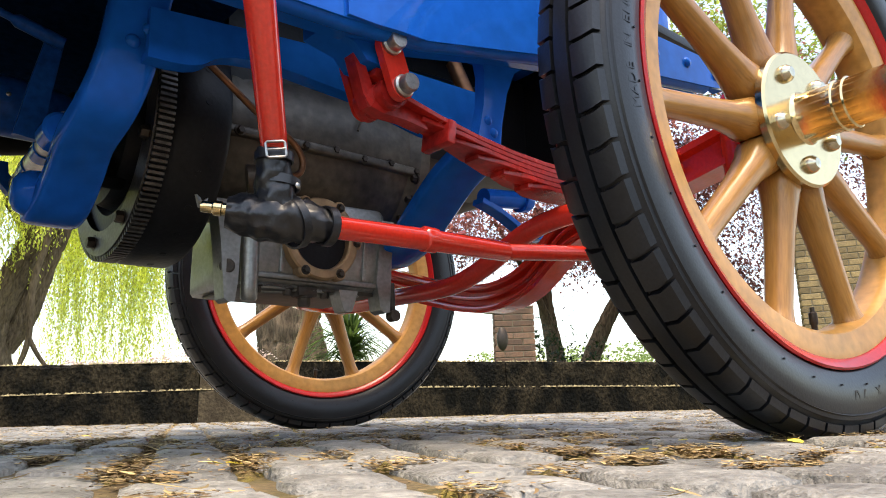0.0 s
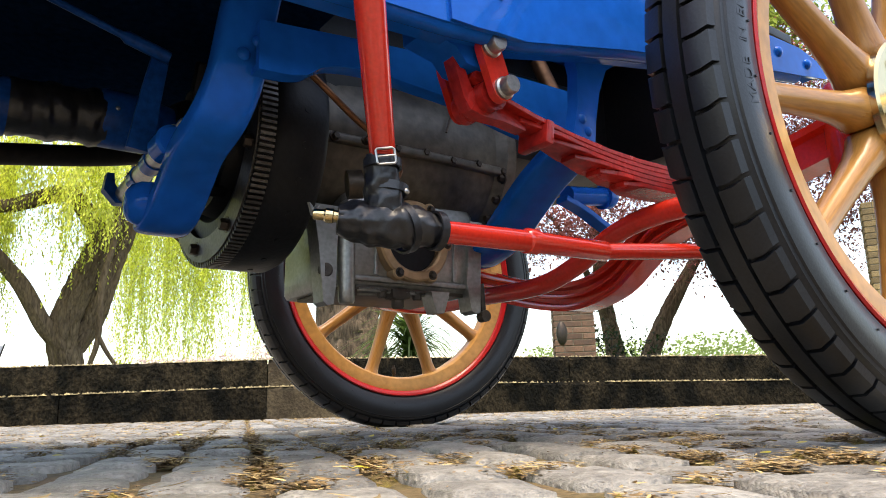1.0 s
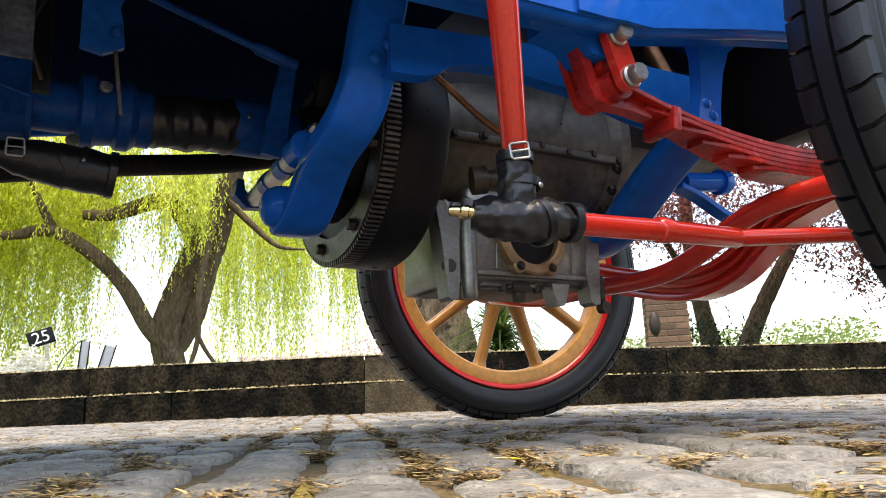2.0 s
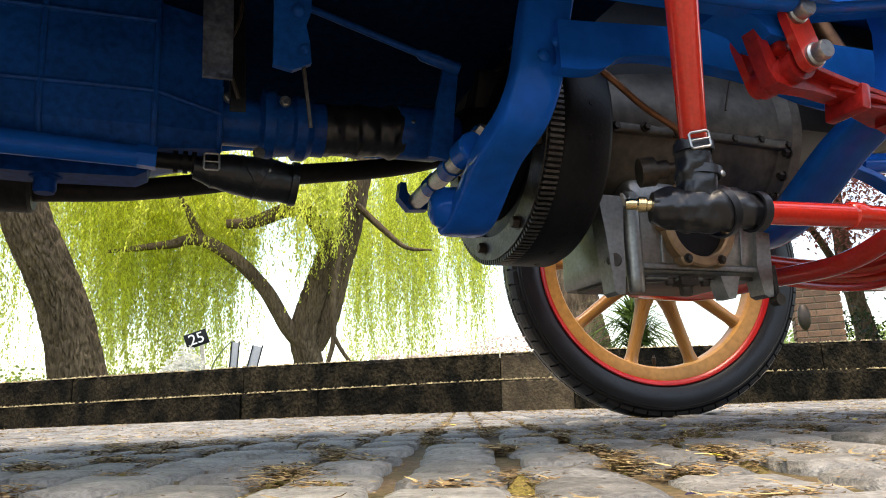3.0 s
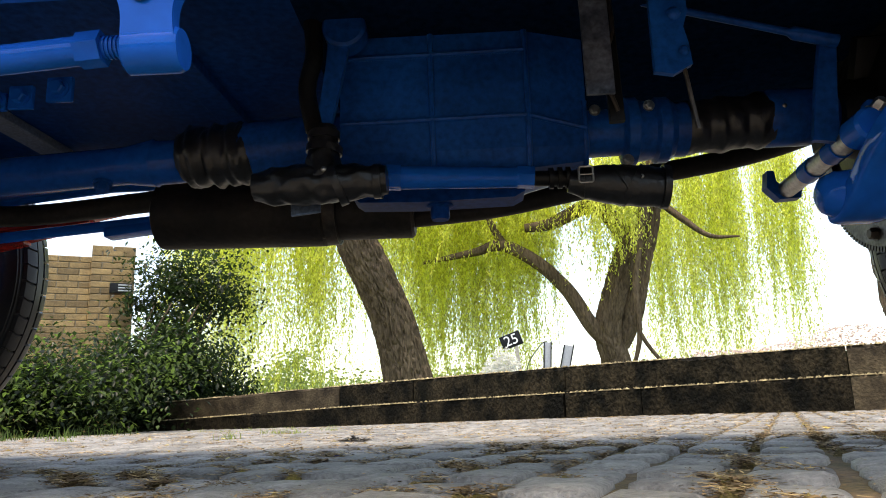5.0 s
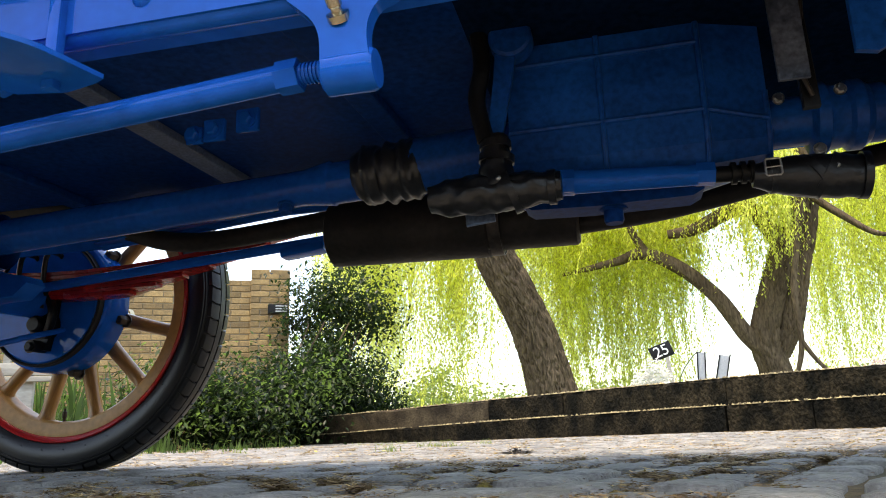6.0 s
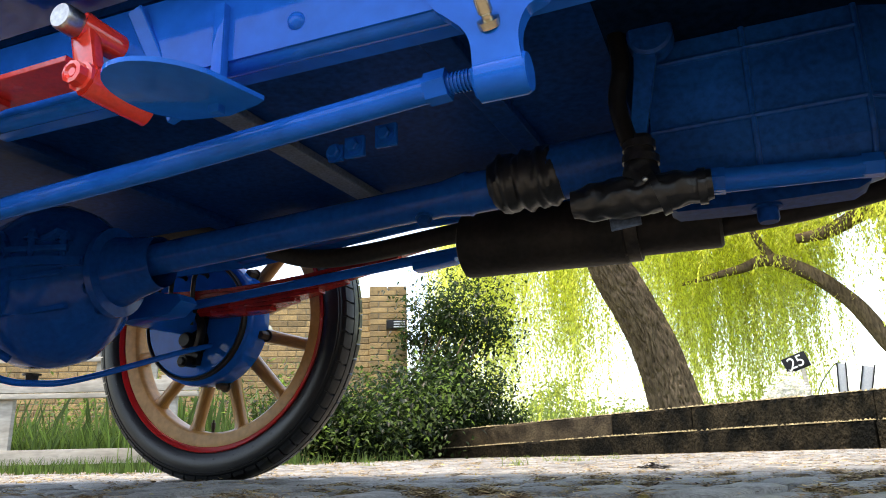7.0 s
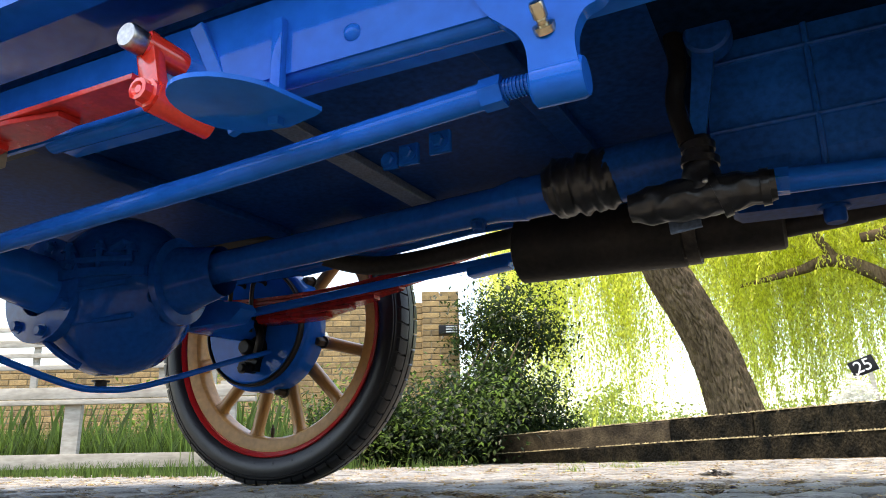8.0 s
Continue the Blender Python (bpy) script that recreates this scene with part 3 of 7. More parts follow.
def leather_boot(seed, jx, y, z, x0, x1, top, nr, dy=0.0, dz=0.0):
    """Two sleeves that meet in a tee, held by straps."""
    bm = gaiter("leather_boot", (x0, y + dy, z + dz), (x1, y, z + 0.002), [0.018, 0.0235, 0.0255, 0.0265, 0.0260, 0.0235, 0.0210, 0.0185], LEATHER, 44, seed, 0.095)
    join(bm, gaiter("neck", (jx, y + dy * 0.58, z + dz * 0.5 + 0.004), (jx - 0.2 * dy - 0.002, y + dy * 0.3 + 0.004, top), [0.025, 0.0235, 0.0215, 0.0195, nr], LEATHER, 36, seed + 1, 0.09))
    boot = part("leather_boot", bm, LEATHER, car, "black leather joint boot with buckled straps")
    for p, a, r in (((jx, y + dy * 0.44 + 0.002, z + 0.048), (0.1, 0, 1), 0.0215), ((jx - 0.18 * dy - 0.001, y + dy * 0.3 + 0.003, top - 0.012), (0.0, 0, 1), nr + 0.0015), ((x1 - 0.012, y, z + 0.001), (1, 0, 0), 0.0205), ((jx + 0.018, y + dy * 0.44, z + dz * 0.4), (1, 0, 0.35), 0.0275)):
        bm = bmesh.new()
        strap(bm, p, a, r)
        part("strap", bm, LEATHER, boot)
    return boot


boot1 = leather_boot(3, -0.666, -0.318, 0.251, -0.716, -0.606, 0.338, 0.0180, 0.050, 0.014)
buckle((-0.687, -0.3245, 0.327), 0.021, 0.018, boot1, pose(0, 0, 0, 0, -8, -22))
stud((-0.656, -0.3185, 0.293), (0.3, -1, 0), boot1)
bm = bmesh.new()
lathe(bm, [(0.0, 0.026), (0.0058, 0.026), (0.0065, 0.023), (0.0065, 0.014), (0.0085, 0.012), (0.0085, 0.004), (0.007, 0.003), (0.007, -0.008)], (-0.716, -0.266, 0.268), (-0.86, 0.50, 0.12), 18)
fit_ob = part("grease_cap", bm, BRASS, car, "small brass grease fitting")
bm = bmesh.new()
plate(bm, [(-0.004, -0.002), (0.004, -0.002), (0.010, 0.012), (0.004, 0.008), (0.0, 0.005), (-0.004, 0.009), (-0.010, 0.011)], 0.003, pose(-0.739, -0.252, 0.271, 90, 0, 30))
part("wing_nut", bm, STEEL, fit_ob)

# ---- engine ----
EY, EZ = 0.10, 0.468
bm = bmesh.new()
lathe(bm, [(0.0, -0.625), (0.125, -0.625), (0.135, -0.615), (0.138, -0.600), (0.140, -0.585), (0.146, -0.50), (0.152, -0.40), (0.146, -0.28), (0.160, -0.265), (0.160, -0.245), (0.12, -0.235), (0.0, -0.235)], (0, EY, EZ + 0.03), (1, 0, 0), 48)
crank = part("crankcase", bm, ALLOY_DIRTY, car, "dull cast aluminium crankcase with oil stains")
bm = bmesh.new()
box(bm, (-0.44, EY, 0.60), (0.36, 0.26, 0.22), None, 0.03)
part("cylinder_block", bm, BLACKM, car, "dark engine block above the crankcase")
def sump_body():
    """A cast box with rounded corners that flows up into the crankcase."""
    bm = bmesh.new()
    rings = []
    for z, x0, x1, y0 in ((0.244, -0.566, -0.306, 0.006), (0.250, -0.570, -0.304, 0.000), (0.275, -0.570, -0.304, -0.004), (0.310, -0.569, -0.304, -0.006), (0.345, -0.568, -0.302, -0.007), (0.380, -0.562, -0.304, -0.006), (0.402, -0.550, -0.310, 0.008)):
        y1, r, ring = 0.20, 0.014, []
        for cx, cy, a0 in ((x1 - r, y1 - r, 0), (x0 + r, y1 - r, 90), (x0 + r, y0 + r, 180), (x1 - r, y0 + r, 270)):
            for k in range(5):
                a = radians(a0 + 22.5 * k)
                ring.append(bm.verts.new((cx + r * math.cos(a), cy + r * math.sin(a), z)))
        rings.append(ring)
    for a, b in zip(rings, rings[1:]):
        for k in range(20):
            bm.faces.new((a[k], a[(k + 1) % 20], b[(k + 1) % 20], b[k]))
    bm.faces.new(rings[0])
    bm.faces.new(rings[-1])
    return bm


sump = part("sump", sump_body(), ALLOY, car, "cast aluminium sump with worn edges")
bm = bmesh.new()
lathe(bm, [(0.0, 0.213), (0.010, 0.213), (0.0125, 0.217), (0.013, 0.235), (0.0140, 0.30), (0.015, 0.350), (0.012, 0.368), (0.0, 0.378)], (-0.557, -0.003, 0), (0, 0, 1), 20)
part("web", bm, ALLOY, sump)
# flared end flanges with feet
for outline, y in (([(-0.615, 0.362), (-0.606, 0.300), (-0.598, 0.214), (-0.592, 0.209), (-0.581, 0.211), (-0.577, 0.240), (-0.575, 0.300), (-0.570, 0.362)], 0.024), ([(-0.330, 0.262), (-0.322, 0.214), (-0.312, 0.209), (-0.303, 0.211), (-0.298, 0.300), (-0.292, 0.37), (-0.318, 0.37)], 0.020)):
    bm = bmesh.new()
    plate(bm, outline, 0.032, at_y(y), 0.005)
    part("foot", bm, ALLOY, sump)
# underside: pan, cast loops, bosses and nuts
bm = bmesh.new()
box(bm, (-0.437, 0.09, 0.2425), (0.235, 0.17, 0.008), None, 0.003)
pan = part("sump_pan", bm, ALLOY_DIRTY, sump, "oily dark sump pan")
for x, w in ((-0.512, 0.034), (-0.445, 0.036), (-0.380, 0.030)):
    bm = bmesh.new()
    sweep(bm, [(x + w * math.cos(0.3142 * k), 0.022 + 0.020 * math.sin(0.3142 * k), 0.2385) for k in range(21)], 0.0032, 8)
    part("loop_rib", bm, ALLOY, pan)
bm = bmesh.new()
plate(bm, [(-0.405, 0.242), (-0.368, 0.242), (-0.374, 0.222), (-0.380, 0.207), (-0.394, 0.207), (-0.400, 0.222)], 0.03, at_y(0.018), 0.004)
part("drain_boss", bm, ALLOY, pan)
bm = bmesh.new()
box(bm, (-0.455, 0.012, 0.236), (0.034, 0.026, 0.016), None, 0.003)
bolt(bm, (-0.455, 0.012, 0.229), (0, 0, -1), 0.010, 0.016)
part("clamp_boss", bm, IRON, pan)
for x in (-0.540, -0.487, -0.420):
    bm = bmesh.new()
    bolt(bm, (x, 0.008, 0.240), (0, 0, -1), 0.0075, 0.012)
    part("stud_nut", bm, IRON, pan)
bm = bmesh.new()
lathe(bm, [(0.0, 0.016), (0.010, 0.016), (0.0115, 0.013), (0.0115, 0.006), (0.014, 0.005), (0.014, -0.008)], (-0.588, 0.006, 0.262), (-0.5, -1, 0), 18)
part("plug", bm, IRON, sump)
bm = bmesh.new()
rod(bm, (-0.296, -0.008, 0.262), (-0.295, -0.010, 0.208), 0.005, 10)
lathe(bm, [(0.0, 0.008), (0.010, 0.008), (0.010, -0.008), (0.0, -0.008)], (-0.295, -0.010, 0.206), (0, 1, 0), 12)
part("link", bm, IRON, sump)
bm = bmesh.new()
soft_beam(bm, [(-0.545, -0.002, 0.2545), (-0.44, -0.004, 0.2545), (-0.325, -0.002, 0.2545)], 0.012, 0.009)
part("sump_flange", bm, ALLOY, sump)
for x in (-0.505, -0.352):
    bm = bmesh.new()
    soft_beam(bm, [(x, -0.004, 0.262), (x + 0.002, -0.006, 0.31), (x + 0.006, -0.010, 0.365)], 0.008, 0.006, (1, 0, 0))
    part("rib", bm, ALLOY, sump)
# bronze ring round the inspection hole
RX, RY, RZ = -0.4415, -0.003, 0.320
bm = bmesh.new()
lathe(bm, [(0.050, 0.0), (0.050, 0.018), (0.053, 0.021), (0.064, 0.021), (0.067, 0.018), (0.067, 0.0)], (RX, RY, RZ), (0, -1, 0), 48, closed=True)
for k in range(6):
    a = math.pi * (k + 0.5) / 3
    lathe(bm, [(0.0, 0.0205), (0.0095, 0.0205), (0.0115, 0.018), (0.0115, 0.0)], (RX + 0.063 * math.sin(a), RY, RZ + 0.063 * math.cos(a)), (0, -1, 0), 18)
ring = part("cover_ring", bm, surface("bronze_ring", (0.42, 0.27, 0.15), 0.45, 0.6, 0.2, 20, 0.1), car, "tan bronze ring round a dark opening")
bm = bmesh.new()
lathe(bm, [(0.0, 0.006), (0.051, 0.006), (0.051, 0.0), (0.0, 0.0)], (RX, RY, RZ), (0, -1, 0), 40)
part("opening", bm, BLACKM, ring)
for k in range(6):
    a = math.pi * (k + 0.5) / 3
    bm = bmesh.new()
    bolt(bm, (RX + 0.063 * math.sin(a), RY - 0.0195, RZ + 0.063 * math.cos(a)), (0, -1, 0), 0.0058, 0.007)
    part("bolt", bm, IRON, ring)
for k in range(7):
    bm = bmesh.new()
    bolt(bm, (-0.60 + 0.055 * k, EY - 0.146, EZ - 0.010 + 0.004 * (k % 2)), (0, -1, 0.0), 0.0062, 0.008)
    part("bolt", bm, IRON, crank)
bm = bmesh.new()
sweep(bm, curve([(-0.75, -0.13, 0.545), (-0.686, -0.15, 0.489), (-0.622, -0.15, 0.443), (-0.575, -0.15, 0.418), (-0.555, -0.15, 0.395), (-0.558, -0.15, 0.372), (-0.585, -0.15, 0.360), (-0.606, -0.145, 0.357)], 6), 0.0046, 12)
part("oil_pipe", bm, COPPER, car, "bent copper oil pipe")
bm = bmesh.new()
lathe(bm, [(0.0, 0.05), (0.008, 0.05), (0.008, 0.03), (0.013, 0.028), (0.013, 0.012), (0.020, 0.010), (0.020, -0.01), (0.0, -0.01)], (-0.618, -0.135, 0.356), (0.9, -0.35, 0.1), 14)
part("pipe_union", bm, IRON, car)

bm = bmesh.new()
soft_beam(bm, [(-0.615, EY - 0.126, EZ - 0.006), (-0.45, EY - 0.137, EZ - 0.010), (-0.27, EY - 0.135, EZ - 0.010)], 0.030, 0.016)
part("case_ledge", bm, ALLOY_DIRTY, crank)
for k in range(6):
    t = radians(200 + 14 * k)
    bm = bmesh.new()
    bolt(bm, (-0.268, EY + 0.156 * math.cos(t), EZ + 0.03 + 0.156 * math.sin(t)), (-1, 0, 0), 0.007, 0.010)
    part("bolt", bm, IRON, crank)
bm = bmesh.new()
rod(bm, (-0.370, EY - 0.150, 0.57), (-0.400, EY - 0.160, 0.500), 0.002, 8)
part("drain_tube", bm, IRON, crank)

# flywheel with its ring gear
bm = bmesh.new()
lathe(bm, [(0.05, -0.72), (0.115, -0.715), (0.125, -0.728), (0.150, -0.728), (0.155, -0.735), (0.186, -0.735), (0.188, -0.733), (0.188, -0.712), (0.190, -0.710), (0.195, -0.700), (0.195, -0.640), (0.190, -0.632), (0.0, -0.632)], (0, EY, EZ), (1, 0, 0), 72)
fly = part("flywheel", bm, BLACKM, car, "black flywheel drum with drilled holes")
bm = bmesh.new()
NT = 150
for k in range(NT):
    t = 2 * math.pi * k / NT
    m = Matrix.Translation((-0.7235, EY, EZ)) @ Matrix.Rotation(t, 4, "X")
    box(bm, m @ Vector((0, 0, 0.1905)), (0.022, 0.0040, 0.009), Matrix.Rotation(t, 4, "X"))
lathe(bm, [(0.150, -0.7365), (0.187, -0.7365), (0.187, -0.712)], (0, EY, EZ), (1, 0, 0), 72)
tagged(part("ring_gear", bm, TOOTH, fly), "worn steel ring gear teeth", "", "", "stuff")
for k in range(24):
    t = 2 * math.pi * k / 24
    m = Matrix.Translation((-0.668, EY, EZ)) @ Matrix.Rotation(t, 4, "X")
    bm = bmesh.new()
    lathe(bm, [(0.0, 0.1957), (0.005, 0.1957), (0.005, 0.190)], m @ Vector((0, 0, 0)), m.to_3x3() @ Vector((0, 0, 1)), 10)
    part("drilled_hole", bm, BLACKM, fly)
for k in range(8):
    t = 2 * math.pi * k / 8 + 0.3
    m = Matrix.Translation((-0.735, EY, EZ)) @ Matrix.Rotation(t, 4, "X")
    bm = bmesh.new()
    bolt(bm, m @ Vector((0, 0, 0.168)), (-1, 0, 0), 0.009, 0.012)
    part("bolt", bm, IRON, fly)
bm = bmesh.new()
lathe(bm, [(0.0, -0.80), (0.045, -0.80), (0.055, -0.785), (0.06, -0.76), (0.11, -0.745), (0.118, -0.715), (0.0, -0.715)], (0, EY, EZ), (1, 0, 0), 40)
for k in range(3):
    t = 2 * math.pi * k / 3 + 0.5
    m = Matrix.Translation((-0.755, EY, EZ)) @ Matrix.Rotation(t, 4, "X")
    box(bm, m @ Vector((0, 0, 0.085)), (0.05, 0.022, 0.06), Matrix.Rotation(t, 4, "X"), 0.005)
part("clutch", bm, BLACKM, car, "black clutch housing with greasy fingers")

# brake linkage by the cradle
bm = bmesh.new()
rod(bm, (-0.842, -0.048, 0.394), (-0.800, 0.0, 0.420), 0.018, 20)
lathe(bm, [(0.0, 0.020), (0.017, 0.020), (0.021, 0.016), (0.021, -0.02), (0.0, -0.02)], (-0.845, -0.062, 0.392), (0, -1, 0), 24)
box(bm, (-0.818, -0.045, 0.398), (0.05, 0.022, 0.06), pose(0, 0, 0, 0, 20, 0), 0.006)
lk = part("linkage_lug", bm, BLUE, car)
bm = bmesh.new()
sweep(bm, [(-0.845, -0.06, 0.392), (-0.835, 0.20, 0.394)], 0.014, 20)
part("link_rod", bm, STEEL, lk, "bare steel link rod")
for s in (0.30, 0.62):
    p = Vector((-0.845, -0.06, 0.392)).lerp(Vector((-0.835, 0.20, 0.394)), s)
    bm = bmesh.new()
    strap(bm, p, (0.04, 1, 0), 0.014, 0.03, 0.002)
    part("collar", bm, BLUE, lk)
bm = bmesh.new()
plate(bm, [(-0.862, 0.425), (-0.866, 0.398), (-0.848, 0.378), (-0.815, 0.380), (-0.812, 0.394), (-0.838, 0.394), (-0.850, 0.408), (-0.852, 0.425)], 0.02, at_y(0.215), 0.003)
part("fork", bm, BLUE_DULL, lk)
bm = bmesh.new()
beam(bm, [(-0.868, -0.01, 0.395), (-0.858, -0.01, 0.47), (-0.846, -0.01, 0.54)], 0.010, [0.034, 0.028, 0.022], (0, 1, 0))
part("lever", bm, BLUE_DULL, car)
bm = bmesh.new()
sweep(bm, [(-0.838, -0.02, 0.530), (-0.893, -0.02, 0.545), (-0.90, -0.02, 0.547), (-1.15, -0.02, 0.620)], [0.009, 0.009, 0.005, 0.005], 12)
part("control_rod", bm, BLUE_DULL, car)
bm = bmesh.new()
bolt(bm, (-0.836, -0.07, 0.408), (0.3, -1, 0.6), 0.009, 0.02)
part("grease_nipple", bm, STEEL, lk)

# ---- drive line ----
bm = bmesh.new()
lathe(bm, [(0.0, -0.90), (0.040, -0.90), (0.042, -0.895), (0.042, -0.835), (0.038, -0.825), (0.03, -0.79), (0.0, -0.79)], (0, EY, EZ + 0.006), (1, 0, 0), 36)
shaft = part("shaft_collar", bm, BLUE_DULL, car)
bm = bmesh.new()
bolt(bm, (-0.882, EY - 0.0415, EZ + 0.008), (0, -1, 0), 0.0035, 0.002, True)
part("rivet", bm, STEEL, shaft)
part("shaft_gaiter", gaiter("g", (-1.02, EY, EZ - 0.003), (-0.893, EY, EZ + 0.004), [0.038, 0.040, 0.037, 0.041, 0.039, 0.037, 0.041, 0.040], LEATHER, 28, 9, 0.05), LEATHER, car, "black wrinkled shaft gaiter")
bm = bmesh.new()
lathe(bm, [(0.0, -1.17), (0.034, -1.17), (0.034, -1.105), (0.05, -1.10), (0.05, -1.085), (0.045, -1.08), (0.042, -1.06), (0.048, -1.055), (0.048, -1.04), (0.040, -1.03), (0.040, -1.012), (0.0, -1.012)], (0, EY, EZ - 0.004), (1, 0, 0), 36)
part("coupling", bm, BLUE_DULL, car)
# gearbox: ribbed casting
bm = bmesh.new()
sec = [(-1.505, 1.0), (-1.245, 1.0), (-1.235, 0.94), (-1.16, 0.62), (-1.157, 0.60)]
prof = [(0.09, 0.392), (0.055, 0.400), (0.036, 0.425), (0.031, 0.468), (0.029, 0.565), (0.030, 0.70), (0.21, 0.70), (0.211, 0.565), (0.209, 0.468), (0.204, 0.425), (0.185, 0.400), (0.15, 0.392)]
rings = []
for x, s in sec:
    rings.append([bm.verts.new((x, 0.12 + (y - 0.12) * s, (0.468 if s < 1 else 0.468) + (z - 0.468) * (s if z > 0.468 else (0.4 + 0.6 * s)))) for y, z in prof])
for r, s in zip(rings, rings[1:]):
    for k in range(len(prof)):
        j = (k + 1) % len(prof)
        bm.faces.new((r[k], r[j], s[j], s[k]))
bm.faces.new(rings[0])
bm.faces.new(rings[-1])
gbx = part("gearbox", bm, BLUE_DULL, car, "dusty dark blue ribbed gearbox casting", smooth=False)
for pts in ([(-1.505, 0.030, 0.468), (-1.245, 0.030, 0.470)], [(-1.505, 0.028, 0.565), (-1.245, 0.028, 0.567)], [(-1.376, 0.0285, 0.68), (-1.376, 0.028, 0.565), (-1.376, 0.030, 0.468), (-1.376, 0.035, 0.425), (-1.376, 0.056, 0.398)], [(-1.243, 0.029, 0.68), (-1.243, 0.0285, 0.565), (-1.243, 0.0305, 0.468), (-1.243, 0.036, 0.425), (-1.243, 0.056, 0.399)], [(-1.16, 0.064, 0.50), (-1.16, 0.065, 0.468), (-1.16, 0.068, 0.436), (-1.16, 0.085, 0.412)], [(-1.245, 0.030, 0.470), (-1.16, 0.0645, 0.460)]):
    bm = bmesh.new()
    sweep(bm, pts, 0.0042, 8)
    part("rib", bm, BLUE_DULL, gbx)
# the pan takes the shade-darkened blue instead of the casting's own
bm = bmesh.new()
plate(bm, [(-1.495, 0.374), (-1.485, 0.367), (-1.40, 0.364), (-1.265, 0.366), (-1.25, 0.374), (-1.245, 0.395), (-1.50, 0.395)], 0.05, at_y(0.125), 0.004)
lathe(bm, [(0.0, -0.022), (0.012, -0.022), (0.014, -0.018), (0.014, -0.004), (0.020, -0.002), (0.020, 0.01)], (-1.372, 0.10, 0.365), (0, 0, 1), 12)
part("gearbox_pan", bm, BLUE_SHADED, gbx)
bm = bmesh.new()
rod(bm, (-1.440, 0.020, 0.384), (-1.262, 0.052, 0.386), 0.0165, 24, 0.0145)
dl = part("brake_tube", bm, BLUE, car, "blue adjusting tube with hexagon ends")
for c, r in (((-1.432, 0.021, 0.384), 0.018), ((-1.250, 0.052, 0.386), 0.016)):
    bm = bmesh.new()
    lathe(bm, [(0.0, -0.012), (r, -0.012), (r, 0.012), (0.0, 0.012)], c, (1, 0, -0.07), 6)
    part("hexagon_nut", bm, BLUE, dl, smooth=False)
bm = bmesh.new()
rod(bm, (-1.25, 0.052, 0.384), (-1.17, 0.052, 0.381), 0.011, 16)
for x in (-1.215, -1.203, -1.192):
    strap(bm, (x, 0.052, 0.383), (1, 0, 0), 0.011, 0.006, 0.004)
part("threaded_end", bm, BLACKM, dl)
boot3 = part("leather_boot", gaiter("b", (-1.192, 0.05, 0.376), (-1.058, 0.052, 0.362), [0.015, 0.021, 0.025, 0.027, 0.028, 0.0285, 0.028, 0.027], LEATHER, 36, 14, 0.035), LEATHER, car, "black leather joint boot with buckled straps")
for x, r, ax in ((-1.168, 0.0205, (1, 0, 0)), (-1.12, 0.028, (1, 0, 0.6)), (-1.105, 0.029, (1, 0, -0.6)), (-1.062, 0.028, (1, 0, -0.1))):
    bm = bmesh.new()
    strap(bm, (x, 0.051, 0.376 - (x + 1.192) * 0.1), ax, r, 0.009)
    part("strap", bm, LEATHER, boot3)
buckle((-1.171, 0.026, 0.378), 0.019, 0.022, boot3)
stud((-1.098, 0.0225, 0.371), (0, -1, 0), boot3)
boot2 = leather_boot(21, -1.518, -0.015, 0.367, -1.61, -1.435, 0.447, 0.0175)
stud((-1.512, -0.048, 0.377), (0, -1, 0.1), boot2)
bm = bmesh.new()
beam(bm, [(-1.520, -0.012, 0.44), (-1.503, -0.014, 0.53), (-1.492, -0.016, 0.61)], 0.012, [0.020, 0.026, 0.034], (0, 1, 0))
lathe(bm, [(0.0, 0.012), (0.026, 0.012), (0.030, 0.008), (0.030, -0.02), (0.0, -0.02)], (-1.490, -0.016, 0.588), (0, -1, 0), 28)
part("pedal_lever", bm, BLUE_DULL, car)
bm = bmesh.new()
box(bm, (-1.548, 0.012, 0.346), (0.040, 0.004, 0.024), pose(0, 0, 0, -14, -6, 0), 0.001)
part("stop_plate", bm, surface("scuffed_blue_steel", (0.12, 0.17, 0.26), 0.4, 0.4, 0.3, 40, 0.1, 200), car, "scuffed blue-grey steel stop plate")
bm = bmesh.new()
sweep(bm, curve([(-1.535, -0.02, 0.61), (-1.531, -0.02, 0.55), (-1.540, -0.02, 0.50), (-1.530, -0.02, 0.44)], 5), 0.012, 14)
part("return_spring", bm, BLACKM, car, "black return spring sleeve")
part("shaft_gaiter", gaiter("g", (-1.755, EY, 0.455), (-1.645, EY, 0.459), [0.036, 0.044, 0.047, 0.043, 0.048, 0.044, 0.047, 0.046, 0.04], LEATHER, 28, 31, 0.07), LEATHER, car, "black wrinkled shaft gaiter")
bm = bmesh.new()
rod(bm, (-1.66, EY, 0.462), (-1.50, EY, 0.470), 0.043, 28)
part("shaft_housing", bm, BLUE_DULL, car)
bm = bmesh.new()
sweep(bm, [(-1.73, EY, 0.452), (-1.79, EY, 0.450), (-1.795, EY, 0.450), (-1.84, EY, 0.448), (-2.50, EY, 0.415), (-2.56, EY, 0.411)], [0.033, 0.033, 0.036, 0.0285, 0.0305, 0.044], 28)
torque = part("torque_tube", bm, BLUE_MID, car, "dusty blue torque tube")
bm = bmesh.new()
bolt(bm, (-1.87, EY - 0.01, 0.418), (0.1, -0.4, -1), 0.010, 0.014)
part("bolt", bm, BLUE_DULL, torque)

